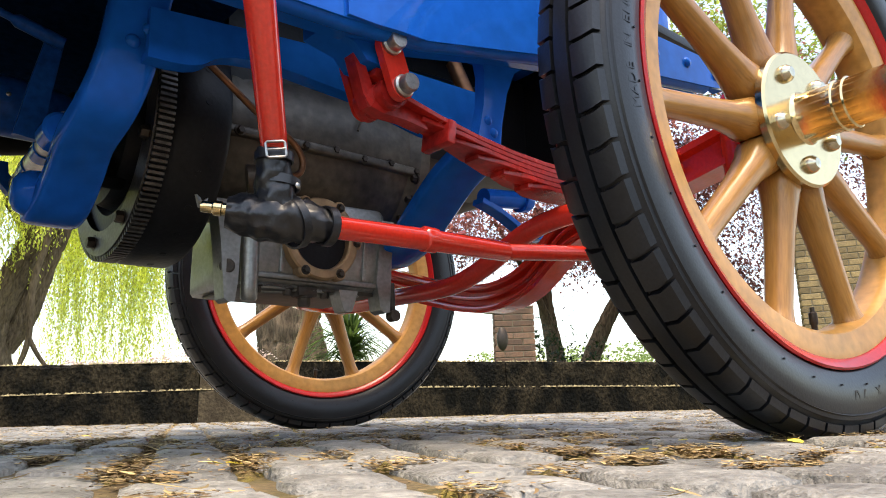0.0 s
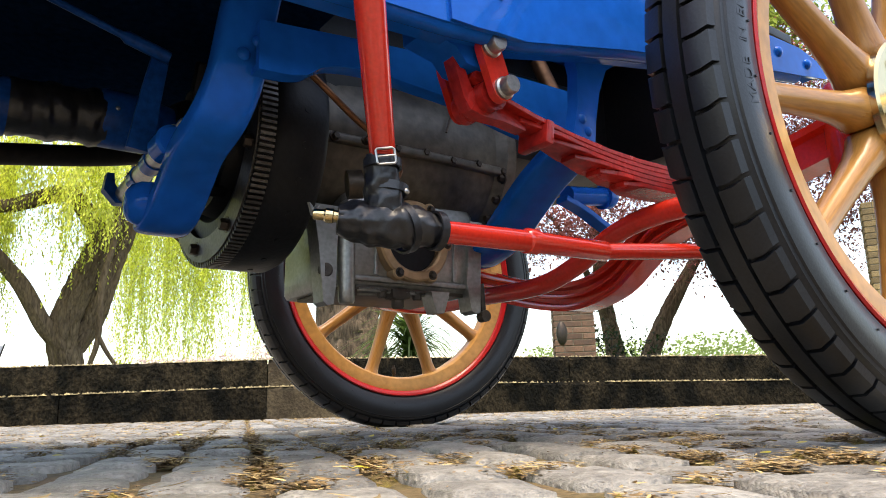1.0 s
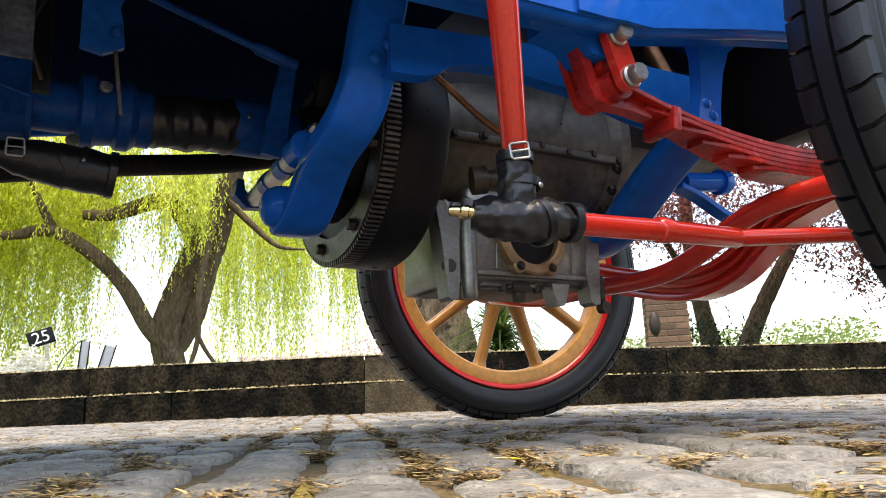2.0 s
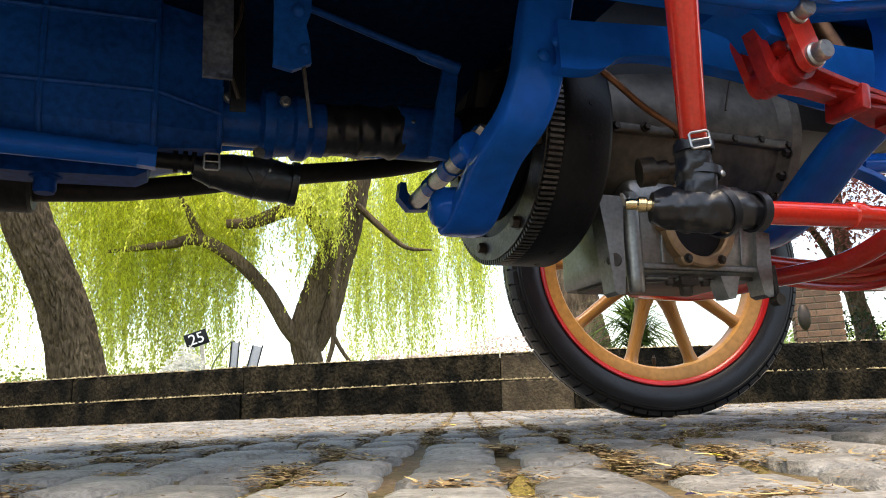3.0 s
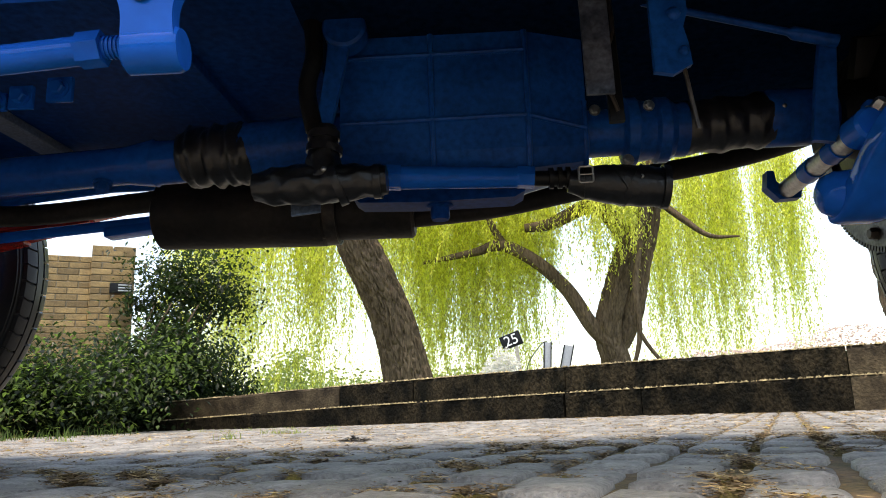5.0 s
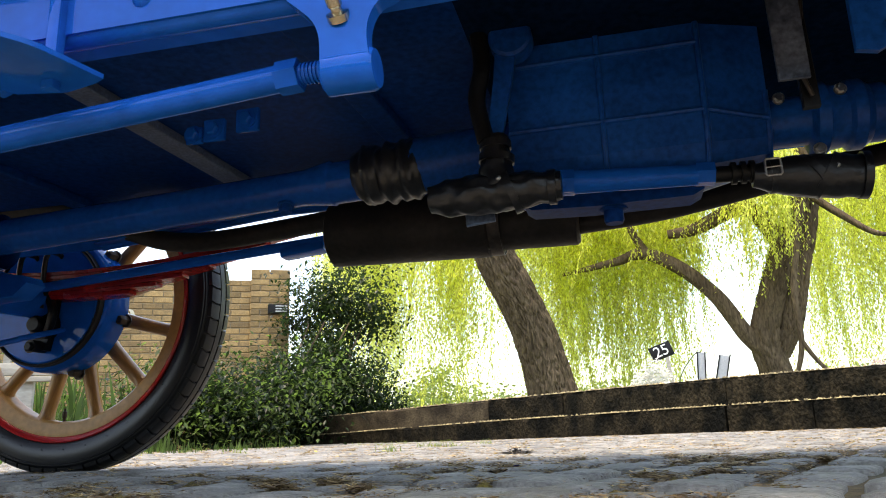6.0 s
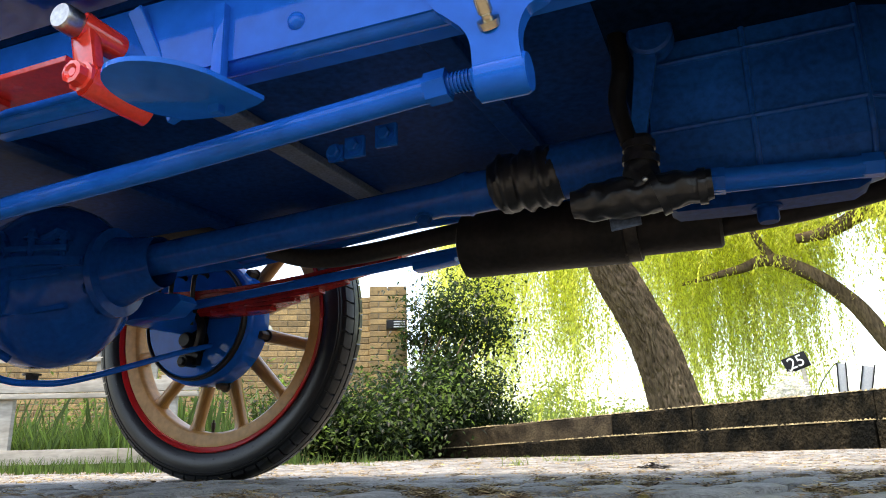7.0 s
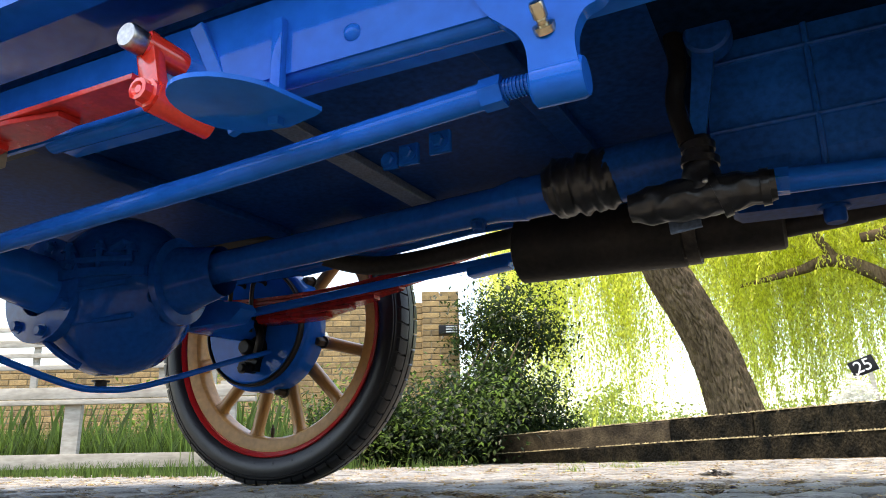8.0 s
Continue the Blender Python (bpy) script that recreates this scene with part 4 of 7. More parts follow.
# levers and straps above the drive line
for a, b, w, t, mat in (((-1.176, -0.15, 0.414), (-1.178, -0.15, 0.60), 0.032, 0.005, surface("worn_grey_lever", (0.16, 0.18, 0.22), 0.4, 0.5, 0.4, 30, 0.2, 150, (0.03, 0.035, 0.05), 0.6)), ((-1.077, -0.165, 0.362), (-1.086, -0.165, 0.44), 0.004, 0.004, IRON), ((-1.15, -0.10, 0.40), (-1.155, -0.10, 0.60), 0.018, 0.010, BLACKM)):
    bm = bmesh.new()
    beam(bm, [a, tuple((Vector(a) + Vector(b)) / 2), b], t, w, (0, 1, 0))
    part("strap_lever", bm, mat, car)
bm = bmesh.new()
plate(bm, [(-1.118, 0.60), (-1.119, 0.429), (-1.098, 0.425), (-1.077, 0.436), (-1.079, 0.462), (-1.083, 0.481), (-1.077, 0.50), (-1.078, 0.60)], 0.008, at_y(-0.162), 0.003)
part("pedal_plate", bm, BLUE_DULL, car)
bm = bmesh.new()
bolt(bm, (-1.092, -0.170, 0.498), (0, -1, 0), 0.008, 0.006, True)
part("lever_pin", bm, BLUE_DULL, car)
bm = bmesh.new()
bolt(bm, (-1.085, -0.170, 0.452), (0, -1, 0), 0.006, 0.006, True)
part("lever_pin", bm, BLUE_DULL, car)
bm = bmesh.new()
sweep(bm, curve([(-1.165, -0.12, 0.62), (-1.150, -0.12, 0.52), (-1.165, -0.12, 0.46), (-1.150, -0.11, 0.41)], 6), 0.0026, 8)
part("wire", bm, IRON, car)
for x, z in ((-1.15, 0.475), (-1.075, 0.478), (-1.24, 0.60), (-1.11, 0.40)):
    bm = bmesh.new()
    bolt(bm, (x, 0.04, z), (0, -1, 0), 0.006, 0.006)
    part("bolt", bm, STEEL, car)

# ---- exhaust ----
bm = bmesh.new()
lathe(bm, [(0.0, -1.915), (0.054, -1.915), (0.063, -1.910), (0.064, -1.905), (0.064, -1.60), (0.061, -1.597), (0.059, -1.575), (0.053, -1.572), (0.052, -1.437), (0.047, -1.432), (0.0, -1.432)], (0, 0.40, 0.416), (1, 0, -0.02), 44)
muff = part("silencer", bm, MUFF, car, "heat-stained dark steel silencer")
bm = bmesh.new()
strap(bm, (-1.585, 0.40, 0.448), (1, 0, 0), 0.0605, 0.022, 0.002)
bolt(bm, (-1.60, 0.375, 0.397), (0, -0.2, -1), 0.005, 0.006)
part("strap", bm, IRON, muff)
bm = bmesh.new()
sweep(bm, curve([(-1.44, 0.40, 0.430), (-1.27, 0.40, 0.444), (-1.03, 0.40, 0.487), (-0.78, 0.40, 0.53), (-0.55, 0.36, 0.60)], 6), 0.019, 18)
part("exhaust_pipe", bm, MUFF, car, "dark iron exhaust pipe")
bm = bmesh.new()
sweep(bm, curve([(-1.90, 0.41, 0.49), (-1.97, 0.44, 0.496), (-2.17, 0.45, 0.484), (-2.30, 0.45, 0.488), (-2.42, 0.45, 0.525), (-2.55, 0.45, 0.585), (-2.72, 0.45, 0.60), (-2.9, 0.45, 0.56), (-3.3, 0.45, 0.50)], 6), 0.021, 18)
part("tail_pipe", bm, MUFF, car, "dark iron tail pipe")

# ---- rear axle ----
AX, AZ = -2.725, 0.405
bm = bmesh.new()
tmp = bmesh.new()
lathe(tmp, [(0.0, -0.125), (0.07, -0.12), (0.115, -0.09), (0.145, -0.03), (0.152, 0.03), (0.148, 0.08), (0.126, 0.125), (0.094, 0.158), (0.072, 0.176), (0.072, 0.180), (0.082, 0.182), (0.082, 0.197), (0.064, 0.200), (0.054, 0.25), (0.046, 0.30)], (0, 0, 0), (1, 0, 0.07), 44)
join(bm, tmp, Matrix.Translation((AX + 0.02, EY, 0.390)) @ Matrix.Diagonal((1, 0.88, 1.06, 1)))
lathe(bm, [(0.0, -0.02), (0.103, -0.018), (0.103, 0.006), (0.052, 0.010)], (AX - 0.01, -0.03, AZ - 0.018), (0, -1, 0), 40)
lathe(bm, [(0.085, 0.0), (0.10, 0.06), (0.11, 0.15)], (AX, -0.012, AZ - 0.018), (0, 1, 0), 40)
sweep(bm, [(AX + 0.10, EY, 0.407), (AX + 0.19, EY, 0.412)], [0.075, 0.046], 28)
diff = part("differential", bm, BLUE_MID, car, "dusty blue differential housing")
bm = bmesh.new()
plate(bm, [(-0.115, 0.0), (-0.02, -0.015), (0.10, -0.005), (0.125, 0.006), (0.125, 0.014), (0.10, 0.006), (-0.02, -0.004), (-0.115, 0.012)], 0.02, at_y(0.01) @ Matrix.Translation((AX + 0.045, 0.455, 0)))
soft_beam(bm, curve([(AX - 0.07, EY - 0.105, 0.432), (AX + 0.03, EY - 0.124, 0.432), (AX + 0.10, EY - 0.114, 0.434), (AX + 0.17, EY - 0.078, 0.437)], 4), 0.034, 0.014)
part("flange", bm, BLUE_MID, diff)
bm = bmesh.new()
shell = [(-0.115, 0.085), (-0.09, 0.130), (-0.03, 0.162), (0.03, 0.169), (0.08, 0.165), (0.125, 0.142), (0.155, 0.112), (0.178, 0.088)]
plate(bm, [(x, -0.88 * r) for x, r in shell] + [(x, 0.88 * r) for x, r in shell[::-1]], 0.016, Matrix.Translation((AX + 0.02, EY, 0.392)) @ pose(0, 0, 0, 0, -4, 0), 0.004)
part("split_flange", bm, BLUE_MID, diff)
bm = bmesh.new()
soft_beam(bm, curve([(AX - 0.06, EY - 0.118, 0.36), (AX - 0.02, EY - 0.128, 0.315), (AX + 0.02, EY - 0.108, 0.27), (AX + 0.04, EY - 0.07, 0.243)], 4), 0.016, 0.010)
part("casting_rib", bm, BLUE_MID, diff)
for k in range(7):
    t = 2 * math.pi * k / 7 + 0.2
    bm = bmesh.new()
    bolt(bm, (AX - 0.01 + 0.084 * math.sin(t), -0.037, AZ - 0.018 + 0.084 * math.cos(t)), (0, -1, 0), 0.0105, 0.012)
    part("bolt", bm, BLUE_MID, diff)
for x, y in ((AX + 0.0, -0.034), (AX + 0.058, -0.036), (AX + 0.120, -0.018), (AX + 0.165, 0.012)):
    bm = bmesh.new()
    rod(bm, (x, y, 0.404), (x, y, 0.470), 0.0065, 10)
    bolt(bm, (x, y, 0.412), (0, 0, -1), 0.0105, 0.013)
    bolt(bm, (x, y, 0.452), (0, 0, 1), 0.0105, 0.013)
    part("stud_bolt", bm, BLUE_MID, diff)
for k in range(9):
    t = 2 * math.pi * k / 9
    bm = bmesh.new()
    bolt(bm, (AX + 0.198, EY + 0.063 * math.sin(t), 0.403 + 0.075 * math.cos(t)), (-1, 0, 0), 0.008, 0.026)
    part("bolt", bm, BLUE_MID, diff)
for y, z in ((EY - 0.124, 0.375), (EY - 0.104, 0.315)):
    bm = bmesh.new()
    beam(bm, [(AX - 0.08, y + 0.01, z), (AX + 0.03, y - 0.012, z), (AX + 0.12, y, z + 0.004), (AX + 0.185, y + 0.02, z + 0.012)], 0.012, 0.008)
    part("rib", bm, BLUE_MID, diff)
bm = bmesh.new()
bolt(bm, (AX - 0.02, EY + 0.03, 0.228), (0, 0, -1), 0.013, 0.016)
part("drain_plug", bm, IRON, diff)
for y0, y1 in ((-0.03, -0.56), (0.22, 0.60)):
    bm = bmesh.new()
    sweep(bm, [(AX, y0, AZ - 0.012), (AX, y0 + (y1 - y0) * 0.15, AZ), (AX, y1, AZ)], [0.054, 0.050, 0.042], 28)
    part("axle_tube", bm, BLUE, car, "glossy blue rear axle tube")
bm = bmesh.new()
sweep(bm, curve([(AX, -0.54, 0.36), (AX + 0.0, -0.25, 0.285), (AX + 0.0, 0.02, 0.216), (AX + 0.01, 0.12, 0.208), (AX + 0.02, 0.22, 0.225), (AX + 0.05, 0.45, 0.30), (AX + 0.06, 0.57, 0.335)], 5), 0.0068, 12)
part("truss_rod", bm, BLUE, car, "thin blue truss rod under the axle")
for y, s in ((0.60, 1), (-0.56, -1)):
    bm = bmesh.new()
    lathe(bm, [(0.0, -0.035), (0.145, -0.035), (0.150, -0.030), (0.150, -0.022), (0.158, -0.020), (0.165, -0.014), (0.168, 0.0), (0.168, 0.055), (0.160, 0.060), (0.0, 0.060)], (AX, y, AZ), (0, s, 0), 56)
    drum = part("brake_drum", bm, BLUE, car, "glossy blue brake drum")
    bm = bmesh.new()
    plate(bm, [(AX + 0.02, 0.45), (AX + 0.05, 0.43), (AX + 0.04, 0.33), (AX + 0.03, 0.285), (AX - 0.005, 0.285), (AX - 0.01, 0.35)], 0.02, at_y(y - 0.035 if s > 0 else y + 0.055), 0.004)
    rod(bm, (AX + 0.01, y - s * 0.08, 0.295), (AX + 0.01, y - s * 0.03, 0.295), 0.014, 14)
    rod(bm, (AX + 0.03, y - s * 0.09, 0.42), (AX + 0.03, y - s * 0.03, 0.42), 0.018, 14)
    part("brake_lever", bm, BLACKM, drum)
    bm = bmesh.new()
    lathe(bm, [(0.149, -0.0365), (0.1525, -0.0385), (0.156, -0.0365), (0.156, -0.020), (0.149, -0.020)], (AX, y, AZ), (0, s, 0), 56, closed=True)
    part("drum_seam", bm, BLACKM, drum)
    bm = bmesh.new()
    lathe(bm, [(0.0, 0.085), (0.016, 0.085), (0.020, 0.078), (0.020, 0.060), (0.033, 0.056), (0.036, 0.046), (0.036, 0.030), (0.0, 0.030)], (AX + 0.015, y, 0.345), (0, -s, 0), 24)
    bolt(bm, (AX + 0.012, y - s * 0.080, 0.292), (0, -s, 0), 0.011, 0.010)
    bolt(bm, (AX + 0.030, y - s * 0.090, 0.418), (0, -s, 0), 0.011, 0.010)
    soft_beam(bm, curve([(AX + 0.035, y - s * 0.07, 0.42), (AX + 0.060, y - s * 0.075, 0.37), (AX + 0.035, y - s * 0.06, 0.315)], 4), 0.018, 0.016)
    part("brake_cam", bm, BLACKM, drum, "greasy dark brake cam housing")
    for k in range(12):
        t = 2 * math.pi * (k + 0.5) / 12
        if k % 2:
            bm = bmesh.new()
            bolt(bm, (AX + 0.172 * math.sin(t), y + s * 0.05, AZ + 0.172 * math.cos(t)), (0, -s, 0), 0.012, 0.03)
            part("bolt", bm, IRON, drum)
bm = bmesh.new()
plate(bm, [(-0.06, -0.03), (0.08, -0.025), (0.11, 0.0), (0.10, 0.015), (-0.02, 0.03), (-0.07, 0.025)], 0.05, at_y(0.30) @ Matrix.Translation((-2.60, 0.375, 0)), 0.01)
part("brake_bracket", bm, BLUE, car)
for y, x1, z1 in ((0.50, -1.93, 0.478),):
    bm = bmesh.new()
    rod(bm, (-2.68, y, 0.425), (x1, y, z1), 0.011, 16)
    part("brake_rod", bm, BLUE, car, "long blue brake rod")
bm = bmesh.new()
box(bm, (-2.02, 0.5, 0.455), (0.10, 0.04, 0.02), pose(0, 0, 0, 0, -6, 0), 0.006)
part("rod_guide", bm, BLUE, car)
leaves((-3.30, 0.56), (-2.06, 0.515), 0.075, 0.545, 7, 0.05, 0.009, "rear_spring", "deep red rear leaf spring", RED_OLD, 0.055)
spring_rn = leaves((-3.30, 0.545), (-2.066, 0.478), 0.02, -0.40, 6, 0.055, 0.0075, "rear_spring", "red rear leaf spring with dirty edges", RED_OLD, 0.11)
bm = bmesh.new()
box(bm, (-2.372, -0.40, 0.472), (0.014, 0.066, 0.05), None, 0.003)
part("clip", bm, surface("bare_clip", (0.35, 0.30, 0.22), 0.5, 0.5), spring_rn)
for x in (-2.76, -2.69):
    bm = bmesh.new()
    sweep(bm, curve([(x, 0.515, 0.38), (x, 0.515, 0.50), (x, 0.545, 0.52), (x, 0.575, 0.50), (x, 0.575, 0.38)], 4), 0.006, 10)
    part("u_bolt", bm, IRON, car)
# rear shackle of the near spring
bm = bmesh.new()
box(bm, (-2.066, -0.400, 0.496), (0.030, 0.018, 0.10), pose(0, 0, 0, 0, -14, 0), 0.005)
rod(bm, (-2.056, -0.405, 0.460), (-2.036, -0.335, 0.446), 0.0195, 24, 0.016)
rod(bm, (-2.077, -0.405, 0.532), (-2.035, -0.29, 0.508), 0.0190, 24, 0.013)
rsh = part("rear_shackle", bm, RED, car, "red rear spring shackle")
bm = bmesh.new()
lathe(bm, [(0.0, 0.016), (0.014, 0.016), (0.016, 0.013), (0.016, -0.006), (0.0, -0.006)], (-2.078, -0.416, 0.532), (0, -1, 0), 26)
part("cap", bm, STEEL, rsh, "bare metal grease cap")
bm = bmesh.new()
lathe(bm, [(0.0, 0.012), (0.005, 0.012), (0.006, 0.010), (0.009, 0.014), (0.0135, 0.013), (0.0140, 0.002), (0.018, 0.001), (0.018, -0.010)], (-2.056, -0.414, 0.460), (0, -1, 0), 9)
part("castle_nut", bm, RED, rsh)

# ---- near side under the rail ----
bm = bmesh.new()
sweep(bm, [(-3.1, -0.30, 0.340), (-2.037, -0.30, 0.394), (-1.69, -0.30, 0.4185)], 0.0145, 22)
brake_long = part("brake_tube", bm, BLUE, car, "long glossy blue brake tube")
bm = bmesh.new()
lathe(bm, [(0.0, -0.012), (0.0175, -0.012), (0.0175, 0.012), (0.0, 0.012)], (-1.683, -0.30, 0.419), (1, 0, 0.07), 6)
part("lock_nut", bm, BLUE, brake_long, smooth=False)
bm = bmesh.new()
rod(bm, (-1.68, -0.30, 0.419), (-1.60, -0.30, 0.424), 0.010, 14)
for k in range(7):
    strap(bm, (-1.668 + 0.004 * k, -0.30, 0.420), (1, 0, 0), 0.010, 0.002, 0.0015)
part("thread", bm, BLUE, brake_long)
bm = bmesh.new()
low_side = [(p.x, p.y) for p in curve([(-1.69, 0.52, 0), (-1.664, 0.470, 0), (-1.645, 0.450, 0), (-1.630, 0.434, 0), (-1.623, 0.415, 0), (-1.622, 0.385, 0)], 4)]
up_side = [(p.x, p.y) for p in curve([(-1.574, 0.385, 0), (-1.577, 0.410, 0), (-1.575, 0.428, 0), (-1.566, 0.443, 0), (-1.545, 0.456, 0), (-1.515, 0.52, 0)], 4)]
plate(bm, low_side + up_side, 0.016, at_y(-0.352), 0.005)
lathe(bm, [(0.0, -0.026), (0.017, -0.026), (0.0205, -0.023), (0.0205, 0.021), (0.018, 0.025), (0.0, 0.025)], (-1.598, -0.349, 0.387), (1, 0, 0), 32)
hang = part("pedal_hanger", bm, BLUE, car, "blue cast hanger bracket")
bm = bmesh.new()
lathe(bm, [(0.0, 0.028), (0.0062, 0.027), (0.0072, 0.025), (0.0072, 0.012), (0.0055, 0.010), (0.0055, 0.006), (0.011, 0.005), (0.011, -0.002)], (-1.604, -0.366, 0.434), (-0.05, -0.8, 0.6), 16)
part("grease_cup", bm, BOLT_BRASS, hang, "small tarnished brass grease cup")
bm = bmesh.new()
cx, cy = -1.925, -0.40
arc = [(0.068 * math.cos(t), 0.085 * math.sin(t)) for t in (radians(160 + 11 * k) for k in range(17))]
plate(bm, arc + [(0.074, 0.036), (0.060, 0.044), (0.012, 0.060), (-0.045, 0.055)], 0.005, Matrix.Translation((cx, cy, 0.414)) @ pose(0, 0, 0, 3, 4, 0), 0.0015)
step = part("step_plate", bm, BLUE, car, "half-round blue steel step bracket")
bm = bmesh.new()
box(bm, (-1.908, -0.368, 0.47), (0.014, 0.012, 0.13), None, 0.002)
part("stay", bm, BLUE, step)
bm = bmesh.new()
beam(bm, [(-1.975, -0.352, 0.420), (-2.005, -0.360, 0.50), (-2.03, -0.37, 0.56)], 0.012, 0.02)
part("stay", bm, BLUE, step)
for x, y, z, s in ((-1.942, RY - 0.008, 0.515, 0.034), (-1.888, RY - 0.008, 0.524, 0.036), (-1.975, RY - 0.008, 0.51, 0.026)):
    bm = bmesh.new()
    box(bm, (x, y + 0.004, z), (s, 0.008, s), None, 0.002)
    bolt(bm, (x, y, z), (0, -1, 0), 0.011, 0.011)
    part("bolt_plate", bm, BLUE, rail_near)

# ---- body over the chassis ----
# rear floor, its blue lowered to carry the shade beneath the car
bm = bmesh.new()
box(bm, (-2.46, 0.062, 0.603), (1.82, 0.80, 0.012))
tray = part("floor_panel", bm, BLUE_SHADED, car, "underside of the floor, its blue darkened for shade")
# added board whose grey paints in reflected light along the floor's near edge
bm = bmesh.new()
box(bm, (-2.05, -0.255, 0.592), (1.9, 0.15, 0.014), None, 0.003)
part("sheen_strip", bm, surface("floor_sheen_grey", (0.085, 0.085, 0.085), 0.7, 0, 0.4, 14, 0.3, 120, (0.02, 0.03, 0.06), 0.7, spec=0.2), tray, "added grey strip painting the light caught under the floor's edge")
for x, y0, y1 in ((-2.15, -0.30, 0.40), (-2.55, -0.30, 0.42), (-1.76, -0.30, 0.42)):
    bm = bmesh.new()
    beam(bm, [(x, y0, 0.588), (x + 0.03, y1, 0.588)], 0.045, 0.018, (1, 0, 0))
    part("floor_strip", bm, surface("dusty_strip", (0.09, 0.125, 0.20), 0.6, 0, 0.3, 30, 0.2, 200) if x == -2.15 else BLUE_SHADED, tray)
# front floor and upright board, coloured darker than the rear floor as shade
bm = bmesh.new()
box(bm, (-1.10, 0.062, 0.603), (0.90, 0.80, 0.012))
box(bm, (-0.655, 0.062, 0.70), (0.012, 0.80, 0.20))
part("toe_board", bm, BLUE_DEEP_SHADE, car)
bm = bmesh.new()
box(bm, (-0.20, 0.062, 0.80), (1.15, 0.66, 0.02), None, 0.004)
plate(bm, [(-0.62, 0.52), (-0.30, 0.54), (0.05, 0.62), (0.16, 0.66), (0.16, 0.80), (-0.62, 0.80)], 0.006, at_y(0.42))
box(bm, (-0.22, 0.12, 0.64), (0.66, 0.20, 0.24), None, 0.02)
box(bm, (0.14, 0.07, 0.68), (0.08, 0.60, 0.30), None, 0.02)
rod(bm, (-0.42, -0.02, 0.62), (-0.05, -0.02, 0.64), 0.035, 20)
part("engine_bay", bm, BLACKM, car, "black parts inside the engine bay")
bm = bmesh.new()
sweep(bm, curve([(-0.22, -0.10, 0.66), (-0.19, -0.12, 0.56), (-0.17, -0.10, 0.50), (-0.20, -0.04, 0.44)], 5), 0.014, 14)
part("water_hose", bm, COPPER, car, "brown copper water pipe")
bm = bmesh.new()
plate(bm, [(-3.35, 0.60), (-1.55, 0.60), (-1.45, 0.63), (-0.85, 0.64), (-0.85, 1.0), (-3.35, 1.05)], 0.05, at_y(-0.42), 0.012)
plate(bm, [(-3.35, 0.60), (-1.55, 0.60), (-1.45, 0.63), (-0.85, 0.64), (-0.85, 1.0), (-3.35, 1.05)], 0.05, at_y(0.60), 0.012)
box(bm, (-2.1, 0.062, 1.0), (2.5, 1.0, 0.04), None, 0.01)
part("body_tub", bm, BLUE, car, "royal blue body sides")
bm = bmesh.new()
box(bm, (-0.25, 0.062, 0.92), (1.1, 0.62, 0.30), None, 0.05)
part("bonnet", bm, BLUE, car, "royal blue bonnet")

# ---- surroundings: materials ----
def leaf_surface(name, color, through_color, gloss=0.35, each=0.35):
    """Leaves: matt and translucent, a little gloss, varied from leaf to leaf."""
    m = bpy.data.materials.new(name)
    m.use_nodes = True
    nt, n = m.node_tree, m.node_tree.nodes
    b = n["Principled BSDF"]
    geo = n.new("ShaderNodeNewGeometry")
    hue = n.new("ShaderNodeHueSaturation")
    hue.inputs["Color"].default_value = (*color, 1)
    mr = n.new("ShaderNodeMapRange")
    mr.inputs["To Min"].default_value, mr.inputs["To Max"].default_value = 1 - each, 1 + each
    nt.links.new(geo.outputs["Random Per Island"], mr.inputs["Value"])
    nt.links.new(mr.outputs["Result"], hue.inputs["Value"])
    nt.links.new(hue.outputs["Color"], b.inputs["Base Color"])
    b.inputs["Roughness"].default_value = gloss
    tr = n.new("ShaderNodeBsdfTranslucent")
    h2 = n.new("ShaderNodeHueSaturation")
    h2.inputs["Color"].default_value = (*through_color, 1)
    nt.links.new(mr.outputs["Result"], h2.inputs["Value"])
    nt.links.new(h2.outputs["Color"], tr.inputs["Color"])
    mix = n.new("ShaderNodeMixShader")
    mix.inputs["Fac"].default_value = 0.70
    nt.links.new(b.outputs["BSDF"], mix.inputs[1])
    nt.links.new(tr.outputs["BSDF"], mix.inputs[2])
    nt.links.new(mix.outputs["Shader"], n["Material Output"].inputs["Surface"])
    return m


STONE = surface("granite_sett", (0.285, 0.272, 0.24), 0.6, 0, 0.30, 28, 1.0, 170, (0.125, 0.118, 0.105), 0.8, each=0.30, deep=0.005)
SOIL = surface("mossy_joint_soil", (0.15, 0.098, 0.048), 0.95, 0, 0.45, 9, 1.0, 160, (0.085, 0.066, 0.016), 0.5)
STRAW = surface("dry_catkins", (0.42, 0.30, 0.13), 0.8, 0, 0.3, 30, 0, 60, each=0.6)
CRUMB = surface("leaf_crumbs", (0.23, 0.145, 0.060), 0.9, 0, 0.3, 30, 0, 60, each=0.6)
YELLOW = surface("fallen_yellow_leaf", (0.62, 0.48, 0.05), 0.6, 0, 0.2, 30, each=0.3)
MOSS = surface("moss", (0.20, 0.16, 0.022), 0.95, 0, 0.45, 40, 1.0, 420, (0.12, 0.075, 0.022), 0.9, each=0.5)
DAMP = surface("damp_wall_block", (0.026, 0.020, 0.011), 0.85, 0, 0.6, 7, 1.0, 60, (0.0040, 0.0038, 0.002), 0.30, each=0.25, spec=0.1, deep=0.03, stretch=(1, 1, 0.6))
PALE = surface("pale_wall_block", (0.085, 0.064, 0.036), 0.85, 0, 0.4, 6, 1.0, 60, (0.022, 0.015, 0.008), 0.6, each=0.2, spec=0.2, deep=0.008)
